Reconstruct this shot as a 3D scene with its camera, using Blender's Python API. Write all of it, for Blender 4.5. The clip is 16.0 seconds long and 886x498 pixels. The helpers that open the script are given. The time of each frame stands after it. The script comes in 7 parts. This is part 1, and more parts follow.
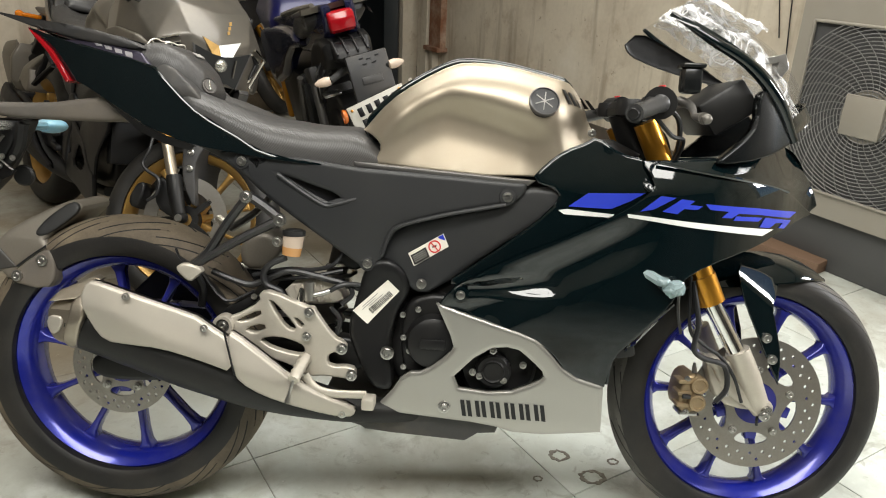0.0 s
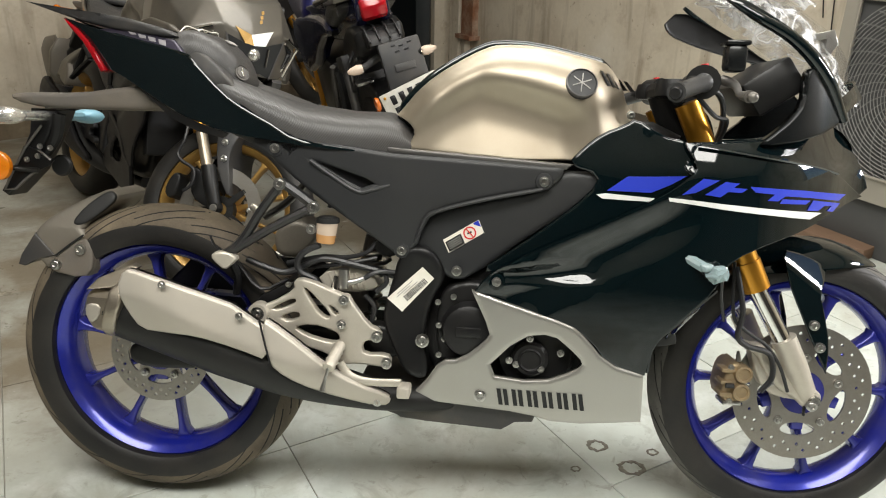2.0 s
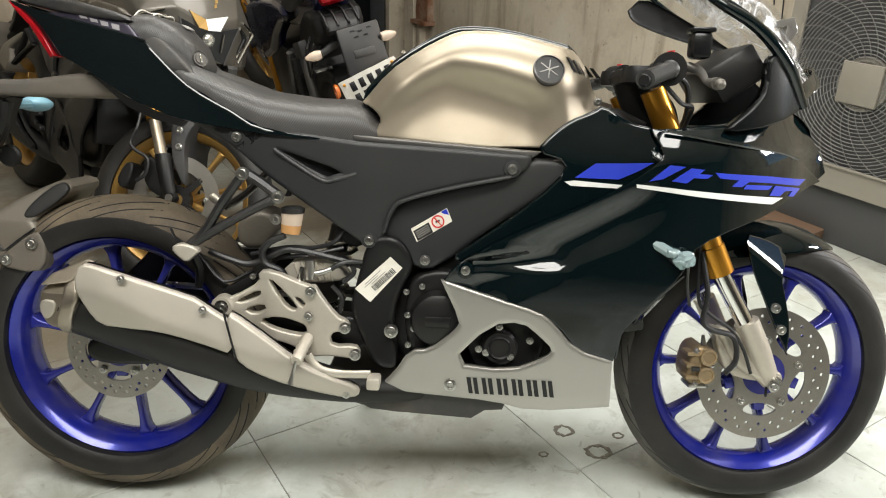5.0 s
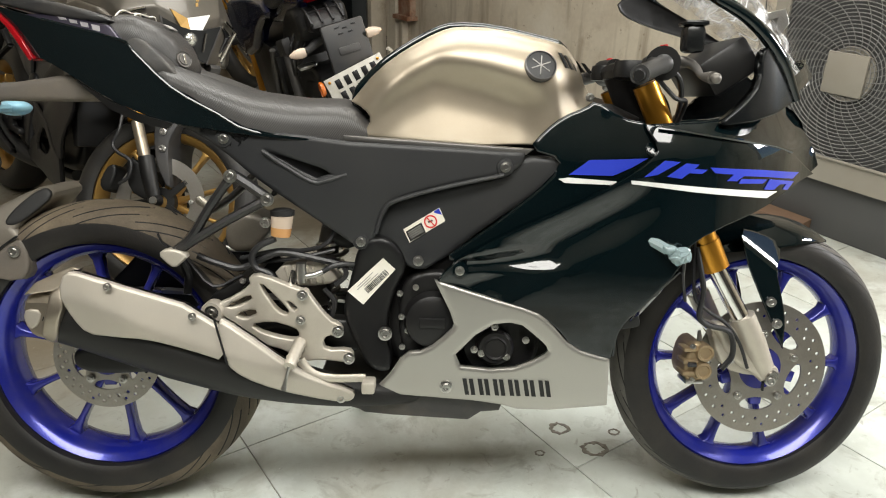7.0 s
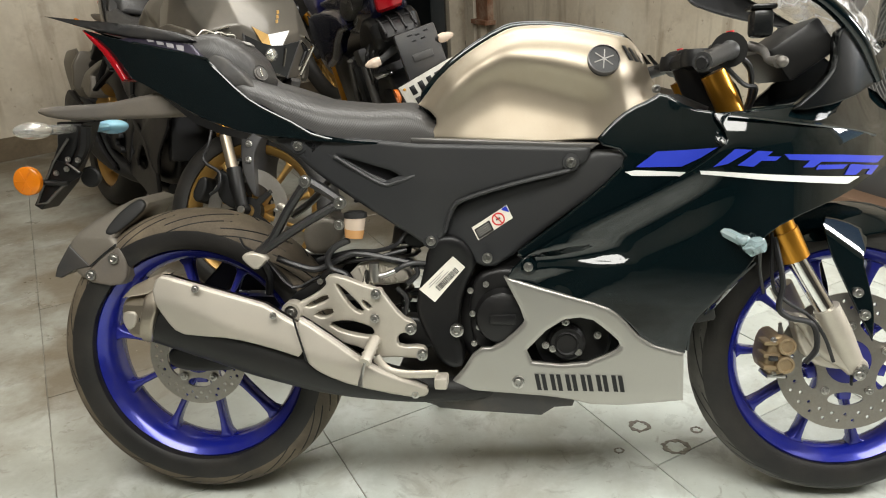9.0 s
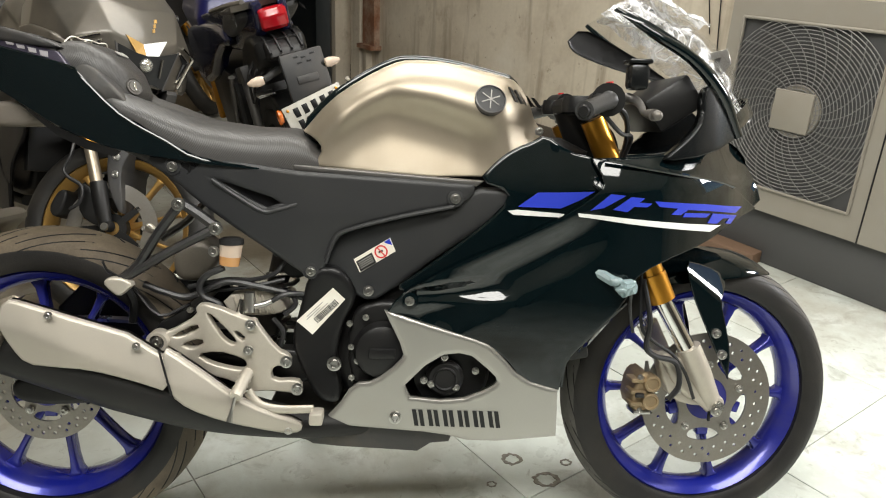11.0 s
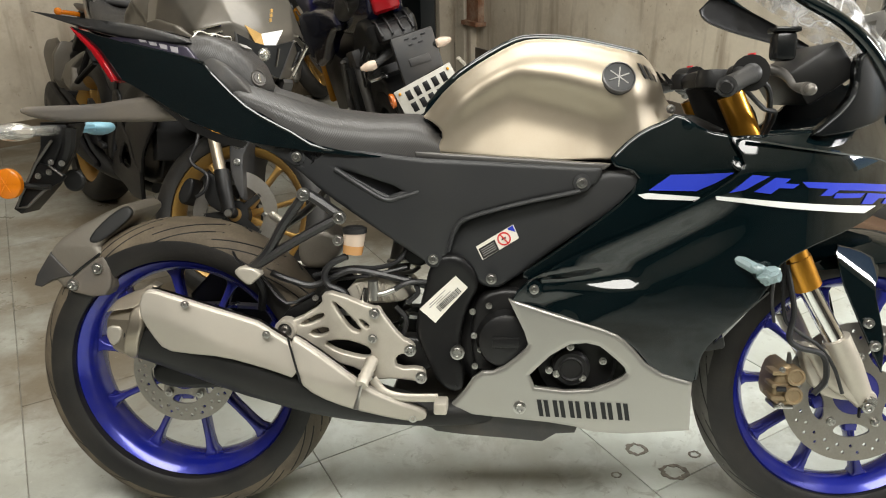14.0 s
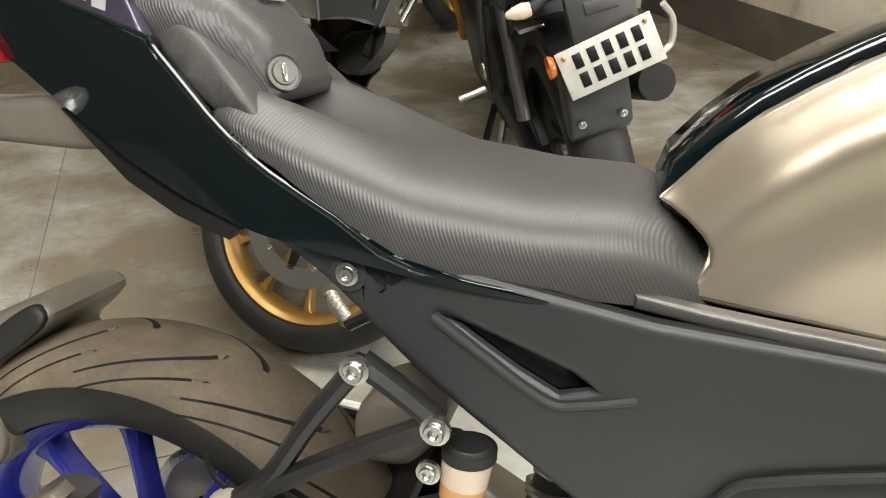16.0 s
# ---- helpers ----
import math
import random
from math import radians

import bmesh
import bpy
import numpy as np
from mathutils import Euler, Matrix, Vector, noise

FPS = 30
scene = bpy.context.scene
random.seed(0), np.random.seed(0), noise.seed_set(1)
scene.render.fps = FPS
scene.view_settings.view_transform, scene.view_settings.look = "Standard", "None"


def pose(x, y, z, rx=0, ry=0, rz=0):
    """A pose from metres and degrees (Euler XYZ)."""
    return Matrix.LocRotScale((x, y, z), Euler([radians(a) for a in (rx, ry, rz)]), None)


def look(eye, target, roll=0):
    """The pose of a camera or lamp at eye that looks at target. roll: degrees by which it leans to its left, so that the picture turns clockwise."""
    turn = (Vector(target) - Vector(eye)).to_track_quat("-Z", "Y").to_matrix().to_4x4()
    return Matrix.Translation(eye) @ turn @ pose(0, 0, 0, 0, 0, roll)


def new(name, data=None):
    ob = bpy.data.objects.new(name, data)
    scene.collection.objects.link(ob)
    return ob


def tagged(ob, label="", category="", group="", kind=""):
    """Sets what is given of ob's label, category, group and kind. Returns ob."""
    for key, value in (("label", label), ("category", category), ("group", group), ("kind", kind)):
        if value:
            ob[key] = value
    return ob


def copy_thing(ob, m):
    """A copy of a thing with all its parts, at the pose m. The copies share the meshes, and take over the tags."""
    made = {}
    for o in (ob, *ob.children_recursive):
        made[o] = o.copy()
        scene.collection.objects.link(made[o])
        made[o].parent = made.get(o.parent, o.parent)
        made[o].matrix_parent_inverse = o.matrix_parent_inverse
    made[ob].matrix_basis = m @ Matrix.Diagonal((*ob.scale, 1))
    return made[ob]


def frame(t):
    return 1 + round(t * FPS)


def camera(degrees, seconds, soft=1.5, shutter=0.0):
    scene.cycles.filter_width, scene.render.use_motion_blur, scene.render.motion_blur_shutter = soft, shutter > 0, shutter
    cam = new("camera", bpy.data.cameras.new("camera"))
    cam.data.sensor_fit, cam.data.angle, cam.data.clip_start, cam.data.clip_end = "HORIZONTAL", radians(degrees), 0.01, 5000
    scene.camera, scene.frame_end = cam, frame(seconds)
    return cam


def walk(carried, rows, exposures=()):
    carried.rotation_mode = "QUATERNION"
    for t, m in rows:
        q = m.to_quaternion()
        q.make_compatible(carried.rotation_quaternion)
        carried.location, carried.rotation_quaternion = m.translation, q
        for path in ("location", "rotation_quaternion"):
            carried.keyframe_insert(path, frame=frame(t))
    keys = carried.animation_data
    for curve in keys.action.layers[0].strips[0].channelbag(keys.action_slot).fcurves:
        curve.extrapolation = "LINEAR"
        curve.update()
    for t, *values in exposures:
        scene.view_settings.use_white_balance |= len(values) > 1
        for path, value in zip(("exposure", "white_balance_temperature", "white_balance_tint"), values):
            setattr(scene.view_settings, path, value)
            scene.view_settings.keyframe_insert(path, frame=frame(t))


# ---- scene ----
cam = camera(61.8, 16.0, soft=1.1)
METRES, EYE, TILT, LEAN, TURN = 1.5, 1.07, -17.0, 0.0, 0.0
PATH = [
    (0, (0.12, 0.201, 1.162), (0.071, 2.047, 0.396), 2.5),
    (0.5, (0.116, 0.212, 1.149), (0.048, 2.058, 0.382), 2.0),
    (1, (0.115, 0.219, 1.146), (0.018, 2.058, 0.365), 1.5),
    (1.5, (0.119, 0.214, 1.148), (-0.002, 2.05, 0.364), 1.2),
    (2, (0.115, 0.218, 1.145), (-0.021, 2.05, 0.354), 1.1),
    (2.5, (0.109, 0.219, 1.147), (-0.022, 2.049, 0.353), 1.5),
    (3, (0.104, 0.227, 1.14), (-0.007, 2.054, 0.334), 1.8),
    (3.5, (0.107, 0.227, 1.139), (0.013, 2.05, 0.322), 2.0),
    (4, (0.104, 0.224, 1.139), (0.031, 2.044, 0.314), 2.1),
    (6.5, (0.072, 0.249, 1.151), (0.119, 2.074, 0.335), 1.4),
    (7, (0.073, 0.254, 1.144), (0.101, 2.072, 0.31), 1.3),
    (7.5, (0.077, 0.264, 1.14), (0.042, 2.073, 0.288), 0.5),
    (8, (0.066, 0.26, 1.135), (-0.085, 2.06, 0.276), -1.3),
    (8.5, (0.103, 0.226, 1.128), (-0.159, 2.017, 0.278), -3.4),
    (9, (0.112, 0.228, 1.141), (-0.1, 2.041, 0.323), -3.3),
    (9.5, (0.117, 0.222, 1.158), (0.057, 2.078, 0.415), -1.4),
    (9.7, (0.106, 0.236, 1.154), (0.103, 2.096, 0.418), -0.4),
    (11.8, (0.096, 0.254, 1.152), (0.223, 2.093, 0.375), 3.1),
    (12, (0.089, 0.255, 1.159), (0.179, 2.102, 0.395), 2.6),
    (12.5, (0.07, 0.252, 1.164), (0.074, 2.105, 0.412), 1.5),
    (13, (0.081, 0.272, 1.132), (0.025, 2.112, 0.349), 0.5),
    (13.5, (0.103, 0.215, 1.175), (-0.006, 2.054, 0.396), -0.5),
    (14, (0.061, 0.29, 1.157), (-0.092, 2.105, 0.33), -1.1),
    (14.5, (-0.042, 0.497, 1.153), (-0.184, 2.286, 0.271), -0.4),
    (15, (-0.085, 0.652, 1.125), (-0.29, 2.427, 0.225), -0.3),
    (15.5, (-0.112, 0.932, 1.093), (-0.385, 2.678, 0.157), 0.1),
    (15.6, (-0.113, 0.973, 1.091), (-0.421, 2.709, 0.147), 0.0),
    (16, (-0.11, 1.113, 1.062), (-0.568, 2.778, 0.053), -1.1),
]
walk(cam, [(t, look(eye, target, roll)) for t, eye, target, roll in PATH],
     [(0.0, 0.05), (13.5, 0.05), (14.5, 0.1), (15.0, 0.25), (15.5, 0.43), (16.0, 0.50)])

# ---- world and light ----
ROOM = {"corner": (-0.315, 6.344), "right": (4.72, -1.71), "back": (-0.01, -5.41), "left": (-4.78, 2.22)}
world = bpy.data.worlds.new("sky")
scene.world = world
world.use_nodes = True
wn = world.node_tree
sky = wn.nodes.new("ShaderNodeTexSky")
sky.sky_type, sky.sun_disc = "NISHITA", False
sky.sun_elevation, sky.sun_rotation = radians(50), radians(150)
wn.links.new(sky.outputs[0], wn.nodes["Background"].inputs[0])
wn.nodes["Background"].inputs[1].default_value = 0.12


def lamp_area(name, eye, target, sx, sy, watts, colour):
    data = bpy.data.lights.new(name, "AREA")
    data.shape, data.size, data.size_y, data.energy, data.color = "RECTANGLE", sx, sy, watts, colour
    ob = new(name, data)
    ob.matrix_world = look(eye, target)
    return ob


# daylight through the high window in the right-hand wall; two added fill lamps under the ceiling
lamp_area("window_daylight", (2.67, 1.46, 1.62), (0.7, 1.4, 0.7), 0.34, 0.56, 47, (1.0, 0.99, 0.975))
lamp_area("front_roof_sheet_daylight", (0.05, 0.20, 2.77), (0.05, 0.21, 0.0), 2.7, 0.9, 108, (1.0, 0.98, 0.92))
lamp_area("rear_roof_sheet_daylight", (0.0, 2.55, 2.77), (0.0, 2.56, 0.0), 2.7, 0.9, 68, (1.0, 0.98, 0.92))


# ---- materials ----
def material(name, base, rough=0.5, metal=0.0, coat=0.0, grain=0.0, grain_size=200.0, bump=0.0, stain=None, stain_size=4.0, stain_amount=0.0, sheen=0.0, vary=0.0, spec=0.5):
    """A surface with a fine grain and larger stains, at real-world size."""
    m = bpy.data.materials.new(name)
    m.use_nodes = True
    nt = m.node_tree
    n, l = nt.nodes, nt.links
    b = n["Principled BSDF"]
    b.inputs["Base Color"].default_value = (*base, 1)
    b.inputs["Roughness"].default_value = rough
    b.inputs["Metallic"].default_value = metal
    b.inputs["Coat Weight"].default_value = coat
    b.inputs["Specular IOR Level"].default_value = spec
    b.inputs["Coat Roughness"].default_value = 0.04
    co = n.new("ShaderNodeTexCoord")
    out = None
    if grain or bump:
        fine = n.new("ShaderNodeTexNoise")
        fine.inputs["Scale"].default_value, fine.inputs["Detail"].default_value = grain_size, 4
        l.new(co.outputs["Object"], fine.inputs["Vector"])
    if stain_amount or grain or vary:
        big = n.new("ShaderNodeTexNoise")
        big.inputs["Scale"].default_value, big.inputs["Detail"].default_value, big.inputs["Roughness"].default_value = stain_size, 6, 0.62
        l.new(co.outputs["Object"], big.inputs["Vector"])
        ramp = n.new("ShaderNodeMapRange")
        ramp.inputs["From Min"].default_value, ramp.inputs["From Max"].default_value = 0.42, 0.72
        l.new(big.outputs["Fac"], ramp.inputs["Value"])
        mul = n.new("ShaderNodeMath")
        mul.operation = "MULTIPLY"
        mul.inputs[1].default_value = stain_amount
        l.new(ramp.outputs[0], mul.inputs[0])
        mix = n.new("ShaderNodeMix")
        mix.data_type = "RGBA"
        mix.inputs["A"].default_value = (*base, 1)
        mix.inputs["B"].default_value = (*(stain or base), 1)
        l.new(mul.outputs[0], mix.inputs["Factor"])
        out = mix.outputs["Result"]
        if grain:
            hsv = n.new("ShaderNodeHueSaturation")
            v = n.new("ShaderNodeMapRange")
            v.inputs["To Min"].default_value, v.inputs["To Max"].default_value = 1 - grain, 1 + grain
            l.new(fine.outputs["Fac"], v.inputs["Value"])
            l.new(v.outputs[0], hsv.inputs["Value"])
            l.new(out, hsv.inputs["Color"])
            out = hsv.outputs["Color"]
        if vary:
            info = n.new("ShaderNodeObjectInfo")
            hs2 = n.new("ShaderNodeHueSaturation")
            v2 = n.new("ShaderNodeMapRange")
            v2.inputs["To Min"].default_value, v2.inputs["To Max"].default_value = 1 - vary, 1 + vary
            l.new(info.outputs["Random"], v2.inputs["Value"])
            l.new(v2.outputs[0], hs2.inputs["Value"])
            l.new(out, hs2.inputs["Color"])
            out = hs2.outputs["Color"]
        l.new(out, b.inputs["Base Color"])
        rr = n.new("ShaderNodeMapRange")
        rr.inputs["To Min"].default_value, rr.inputs["To Max"].default_value = rough * 0.8, min(1, rough * 1.25)
        l.new(big.outputs["Fac"], rr.inputs["Value"])
        l.new(rr.outputs[0], b.inputs["Roughness"])
    if bump:
        bp = n.new("ShaderNodeBump")
        bp.inputs["Strength"].default_value, bp.inputs["Distance"].default_value = bump, 0.002
        l.new(fine.outputs["Fac"], bp.inputs["Height"])
        l.new(bp.outputs[0], b.inputs["Normal"])
    return m


def lens_material(name, base, rough=0.08, trans=0.6):
    m = material(name, base, rough)
    b = m.node_tree.nodes["Principled BSDF"]
    b.inputs["Transmission Weight"].default_value = trans
    b.inputs["IOR"].default_value = 1.49
    return m


DUST = (0.16, 0.13, 0.095)
GLOSS_BLACK = material("gloss_black_paint", (0.0016, 0.0050, 0.0061), 0.05, 0.0, 0.4, 0.05, 300, 0, (0.0026, 0.0064, 0.0076), 6, 0.5)
MATTE_BLACK = material("matte_black_plastic", (0.022, 0.0228, 0.0245), 0.43, 0, 0, 0.2, 900, 0.12, (0.029, 0.0285, 0.0275), 5, 0.6, spec=0.45)
FRAME_BLACK = material("satin_black_metal", (0.006, 0.006, 0.0065), 0.40, 0, 0, 0.15, 500, 0.06, (0.018, 0.017, 0.015), 8, 0.5, spec=0.4)
COCKPIT_BLACK = material("semi_gloss_black_plastic", (0.006, 0.007, 0.0075), 0.22, 0, 0, 0.1, 500, 0.02, (0.010, 0.0105, 0.0105), 7, 0.5, spec=0.4)
ENGINE_BLACK = material("engine_black", (0.009, 0.009, 0.0095), 0.38, 0.1, 0, 0.2, 400, 0.1, (0.02, 0.018, 0.016), 9, 0.5, spec=0.4)
TANK_SILVER = material("brushed_silver_paint", (0.385, 0.335, 0.262), 0.43, 0.82, 0.06, 0.05, 600, 0.015, (0.32, 0.268, 0.20), 3.5, 0.8)
BELLY_SILVER = material("satin_silver_paint", (0.40, 0.388, 0.36), 0.36, 0.75, 0.1, 0.06, 700, 0.02, (0.40, 0.37, 0.32), 4, 0.5)
MUFFLER_SILVER = material("muffler_silver", (0.43, 0.398, 0.345), 0.44, 0.5, 0.0, 0.06, 700, 0.03, (0.50, 0.45, 0.375), 6, 0.5)
MUFFLER_BLACK = material("heatproof_black", (0.009, 0.009, 0.0088), 0.5, 0, 0, 0.25, 600, 0.15, (0.02, 0.018, 0.016), 7, 0.5, spec=0.35)
CAST_ALLOY = material("cast_alloy", (0.54, 0.50, 0.43), 0.45, 0.5, 0, 0.08, 500, 0.08, (0.38, 0.34, 0.28), 9, 0.5)
GREY_ALLOY = material("dark_cast_alloy", (0.12, 0.115, 0.11), 0.42, 0.6, 0, 0.12, 400, 0.1, (0.2, 0.18, 0.15), 9, 0.4)
CHROME = material("chrome", (0.75, 0.74, 0.72), 0.12, 1.0)
STEEL = material("zinc_steel", (0.55, 0.54, 0.52), 0.28, 1.0, 0, 0.1, 300, 0.05)
FORK_TAN = material("dull_fork_steel", (0.42, 0.36, 0.28), 0.36, 0.8, 0, 0.1, 300, 0.03, DUST, 9, 0.4)
DISC_STEEL = material("brake_disc_steel", (0.36, 0.34, 0.31), 0.34, 0.9, 0, 0.12, 250, 0.05, (0.3, 0.26, 0.2), 12, 0.4)
GOLD = material("gold_anodised", (0.58, 0.27, 0.03), 0.32, 0.85, 0.2, 0.05, 300)
GOLD_PAINT = material("gold_wheel_paint", (0.46, 0.27, 0.07), 0.38, 0.6, 0.1, 0.1, 300, 0.03, DUST, 6, 0.4)
CALIPER_GOLD = material("caliper_bronze", (0.36, 0.27, 0.16), 0.42, 0.6, 0, 0.15, 300, 0.1, DUST, 14, 0.5)
BLUE_WHEEL = material("blue_wheel_paint", (0.010, 0.018, 0.29), 0.24, 0.35, 0.5, 0.10, 400, 0.01, (0.085, 0.08, 0.20), 6, 0.75)
BLUE_PAINT = material("blue_paint", (0.004, 0.005, 0.055), 0.28, 0.2, 0.2, 0.05, 300)
BLUE_DECAL = material("blue_decal", (0.035, 0.06, 0.55), 0.2, 0.1, 0.6, 0.05, 300)
WHITE_DECAL = material("white_decal", (0.78, 0.78, 0.76), 0.25, 0.0, 0.5, 0.03, 300)
BLACK_PRINT = material("black_print", (0.008, 0.008, 0.009), 0.35, spec=0.4)
GREY_PRINT = material("grey_print", (0.33, 0.32, 0.30), 0.6)
RED_PRINT = material("red_print", (0.62, 0.03, 0.03), 0.4)
STICKER = material("white_sticker", (0.80, 0.77, 0.69), 0.4, 0, 0, 0.03, 300, 0, (0.66, 0.6, 0.5), 25, 0.4)
PLATE = material("dusty_plate_enamel", (0.50, 0.485, 0.44), 0.45, 0, 0, 0.05, 200, 0.05, (0.36, 0.33, 0.27), 30, 0.7)
GREY_PAINT = material("grey_metallic_paint", (0.105, 0.096, 0.082), 0.34, 0.4, 0.3, 0.06, 600, 0.01, (0.20, 0.17, 0.135), 5, 0.6)
NAVY = material("navy_paint", (0.006, 0.008, 0.035), 0.2, 0.1, 0.6, 0.05, 300)
DARK_GREY = material("dark_grey_plastic", (0.028, 0.028, 0.029), 0.48, 0, 0, 0.2, 600, 0.1, DUST, 7, 0.18)
FAR_BLACK = material("satin_black_plastic", (0.008, 0.008, 0.009), 0.42, 0, 0, 0.2, 600, 0.1, DUST, 7, 0.04, spec=0.3)
TAIL_DECAL = material("grey_violet_decal", (0.036, 0.031, 0.052), 0.3, 0.5, 0.3, 0.05, 300)
COVER_GREY = material("grey_matte_plastic", (0.034, 0.033, 0.032), 0.5, 0, 0, 0.15, 500, 0.1, DUST, 8, 0.4)
SILVER_PRINT = material("silver_print", (0.13, 0.125, 0.125), 0.35, 0.3)
PALE_PRINT = material("pale_print", (0.26, 0.25, 0.26), 0.35, 0.1)
BRACKET_BLACK = material("satin_black_alloy", (0.022, 0.022, 0.023), 0.36, 0.3, 0, 0.15, 400, 0.08, DUST, 9, 0.15)
GRIP = material("grey_grip_rubber", (0.040, 0.040, 0.040), 0.36, 0, 0, 0.2, 500, 0.15)
CAP_BRONZE = material("muffler_cap_steel", (0.34, 0.30, 0.245), 0.34, 0.85, 0, 0.08, 500, 0.04, (0.25, 0.21, 0.16), 14, 0.6)
HUGGER_GREY = material("dusty_grey_plastic", (0.175, 0.158, 0.132), 0.45, 0.3, 0, 0.15, 500, 0.1, DUST, 8, 0.5)
FENDER_STAY = material("dusty_black_plastic", (0.11, 0.10, 0.09), 0.55, 0, 0, 0.2, 500, 0.1, DUST, 6, 0.7)
RUBBER = material("rubber", (0.010, 0.010, 0.010), 0.55, 0, 0, 0.25, 500, 0.2)
HOSE = material("hose_rubber", (0.014, 0.014, 0.015), 0.42)
TAIL_RED = lens_material("tail_lamp_lens", (0.40, 0.006, 0.012), 0.1, 0.25)
AMBER = lens_material("amber_reflector", (0.85, 0.24, 0.01), 0.15, 0.2)
CLEAR_LENS = lens_material("clear_lens", (0.85, 0.84, 0.80), 0.05, 0.85)
PEACH_LENS = lens_material("indicator_lens", (0.88, 0.72, 0.58), 0.10, 0.45)
AMBER_DARK = lens_material("dull_amber_reflector", (0.50, 0.12, 0.015), 0.2, 0.1)
TAN_FLUID = lens_material("brake_fluid_pot", (0.74, 0.40, 0.16), 0.2, 0.35)
FILM_BLUE = lens_material("blue_wrap", (0.42, 0.55, 0.57), 0.22, 0.5)
FILM_FAR = lens_material("sky_blue_wrap", (0.35, 0.66, 0.82), 0.25, 0.35)


def clear_sheet(name, tint, gloss, rough, cloud):
    """Thin clear plastic: see-through, with a gloss and, where it is crumpled, milky creases."""
    m = bpy.data.materials.new(name)
    m.use_nodes = True
    n, l = m.node_tree.nodes, m.node_tree.links
    n.remove(n["Principled BSDF"])
    tr, gl, df = n.new("ShaderNodeBsdfTransparent"), n.new("ShaderNodeBsdfGlossy"), n.new("ShaderNodeBsdfDiffuse")
    tr.inputs[0].default_value = (*tint, 1)
    gl.inputs["Roughness"].default_value = rough
    df.inputs[0].default_value = (0.8, 0.8, 0.8, 1)
    a, b = n.new("ShaderNodeMixShader"), n.new("ShaderNodeMixShader")
    a.inputs[0].default_value = gloss
    l.new(tr.outputs[0], a.inputs[1])
    l.new(gl.outputs[0], a.inputs[2])
    co, nz, mr = n.new("ShaderNodeTexCoord"), n.new("ShaderNodeTexNoise"), n.new("ShaderNodeMapRange")
    nz.inputs["Scale"].default_value, nz.inputs["Detail"].default_value, nz.inputs["Distortion"].default_value = 22, 5, 1.5
    mr.inputs["From Min"].default_value, mr.inputs["From Max"].default_value, mr.inputs["To Max"].default_value = 0.42, 0.70, cloud
    l.new(co.outputs["Object"], nz.inputs["Vector"])
    l.new(nz.outputs["Fac"], mr.inputs["Value"])
    # thin creases where a second noise passes its middle value
    cz, sb, ab, cr, mx = n.new("ShaderNodeTexNoise"), n.new("ShaderNodeMath"), n.new("ShaderNodeMath"), n.new("ShaderNodeMapRange"), n.new("ShaderNodeMath")
    cz.inputs["Scale"].default_value, cz.inputs["Detail"].default_value, cz.inputs["Distortion"].default_value = 16, 1.5, 0.6
    sb.operation, ab.operation, mx.operation = "SUBTRACT", "ABSOLUTE", "MAXIMUM"
    sb.inputs[1].default_value = 0.5
    cr.inputs["From Max"].default_value, cr.inputs["To Min"].default_value, cr.inputs["To Max"].default_value = 0.022, min(0.7, 1.6 * cloud), 0.0
    l.new(co.outputs["Object"], cz.inputs["Vector"])
    l.new(cz.outputs["Fac"], sb.inputs[0])
    l.new(sb.outputs[0], ab.inputs[0])
    l.new(ab.outputs[0], cr.inputs["Value"])
    l.new(mr.outputs[0], mx.inputs[0])
    l.new(cr.outputs[0], mx.inputs[1])
    l.new(mx.outputs[0], b.inputs[0])
    l.new(a.outputs[0], b.inputs[1])
    l.new(df.outputs[0], b.inputs[2])
    l.new(b.outputs[0], n["Material Output"].inputs["Surface"])
    return m


FILM = clear_sheet("protective_film", (0.99, 0.99, 0.99), 0.09, 0.22, 0.46)
FILM_OUTER = clear_sheet("loose_wrap", (0.98, 0.98, 0.98), 0.14, 0.24, 0.75)
SCREEN = clear_sheet("smoked_screen", (0.95, 0.95, 0.95), 0.03, 0.05, 0.02)
SILVER_REFLECTOR = material("lamp_reflector", (0.85, 0.84, 0.8), 0.08, 1.0)
BEIGE_METAL = material("beige_enamel", (0.28, 0.258, 0.218), 0.45, 0, 0, 0.05, 300, 0.04, (0.25, 0.215, 0.165), 3, 0.5)
FAN_SHADE_AND_BASE = material("dark_fan_shade_and_base", (0.07, 0.07, 0.07), 0.6, 0, 0, 0.1, 200)
WIRE = material("grey_wire", (0.20, 0.197, 0.188), 0.5, 0.1, 0, 0.1, 200)
RUST = material("rusted_steel", (0.20, 0.085, 0.04), 0.8, 0, 0, 0.35, 60, 0.4, (0.42, 0.34, 0.26), 7, 0.8)
DOOR_PAINT_AND_SHADE = material("dark_door_paint_and_shade", (0.012, 0.016, 0.018), 0.5, 0, 0, 0.2, 100, 0.1, (0.03, 0.03, 0.03), 5, 0.5)
STAIN = material("stained_wall_foot", (0.13, 0.098, 0.06), 0.75, 0, 0, 0.25, 60, 0.15, (0.26, 0.21, 0.14), 3, 0.7)
SKIRT = material("dark_skirting_paint", (0.075, 0.062, 0.05), 0.65, 0, 0, 0.2, 90, 0.15, (0.14, 0.115, 0.085), 4, 0.7)
WOOD = material("plywood", (0.15, 0.09, 0.055), 0.7, 0, 0, 0.2, 120, 0.2)
DARK_UNSEEN_WALL = material("dark_unseen_wall", (0.06, 0.058, 0.055), 0.6, 0, 0, 0.1, 60, 0.1, (0.1, 0.09, 0.075), 2, 0.5)
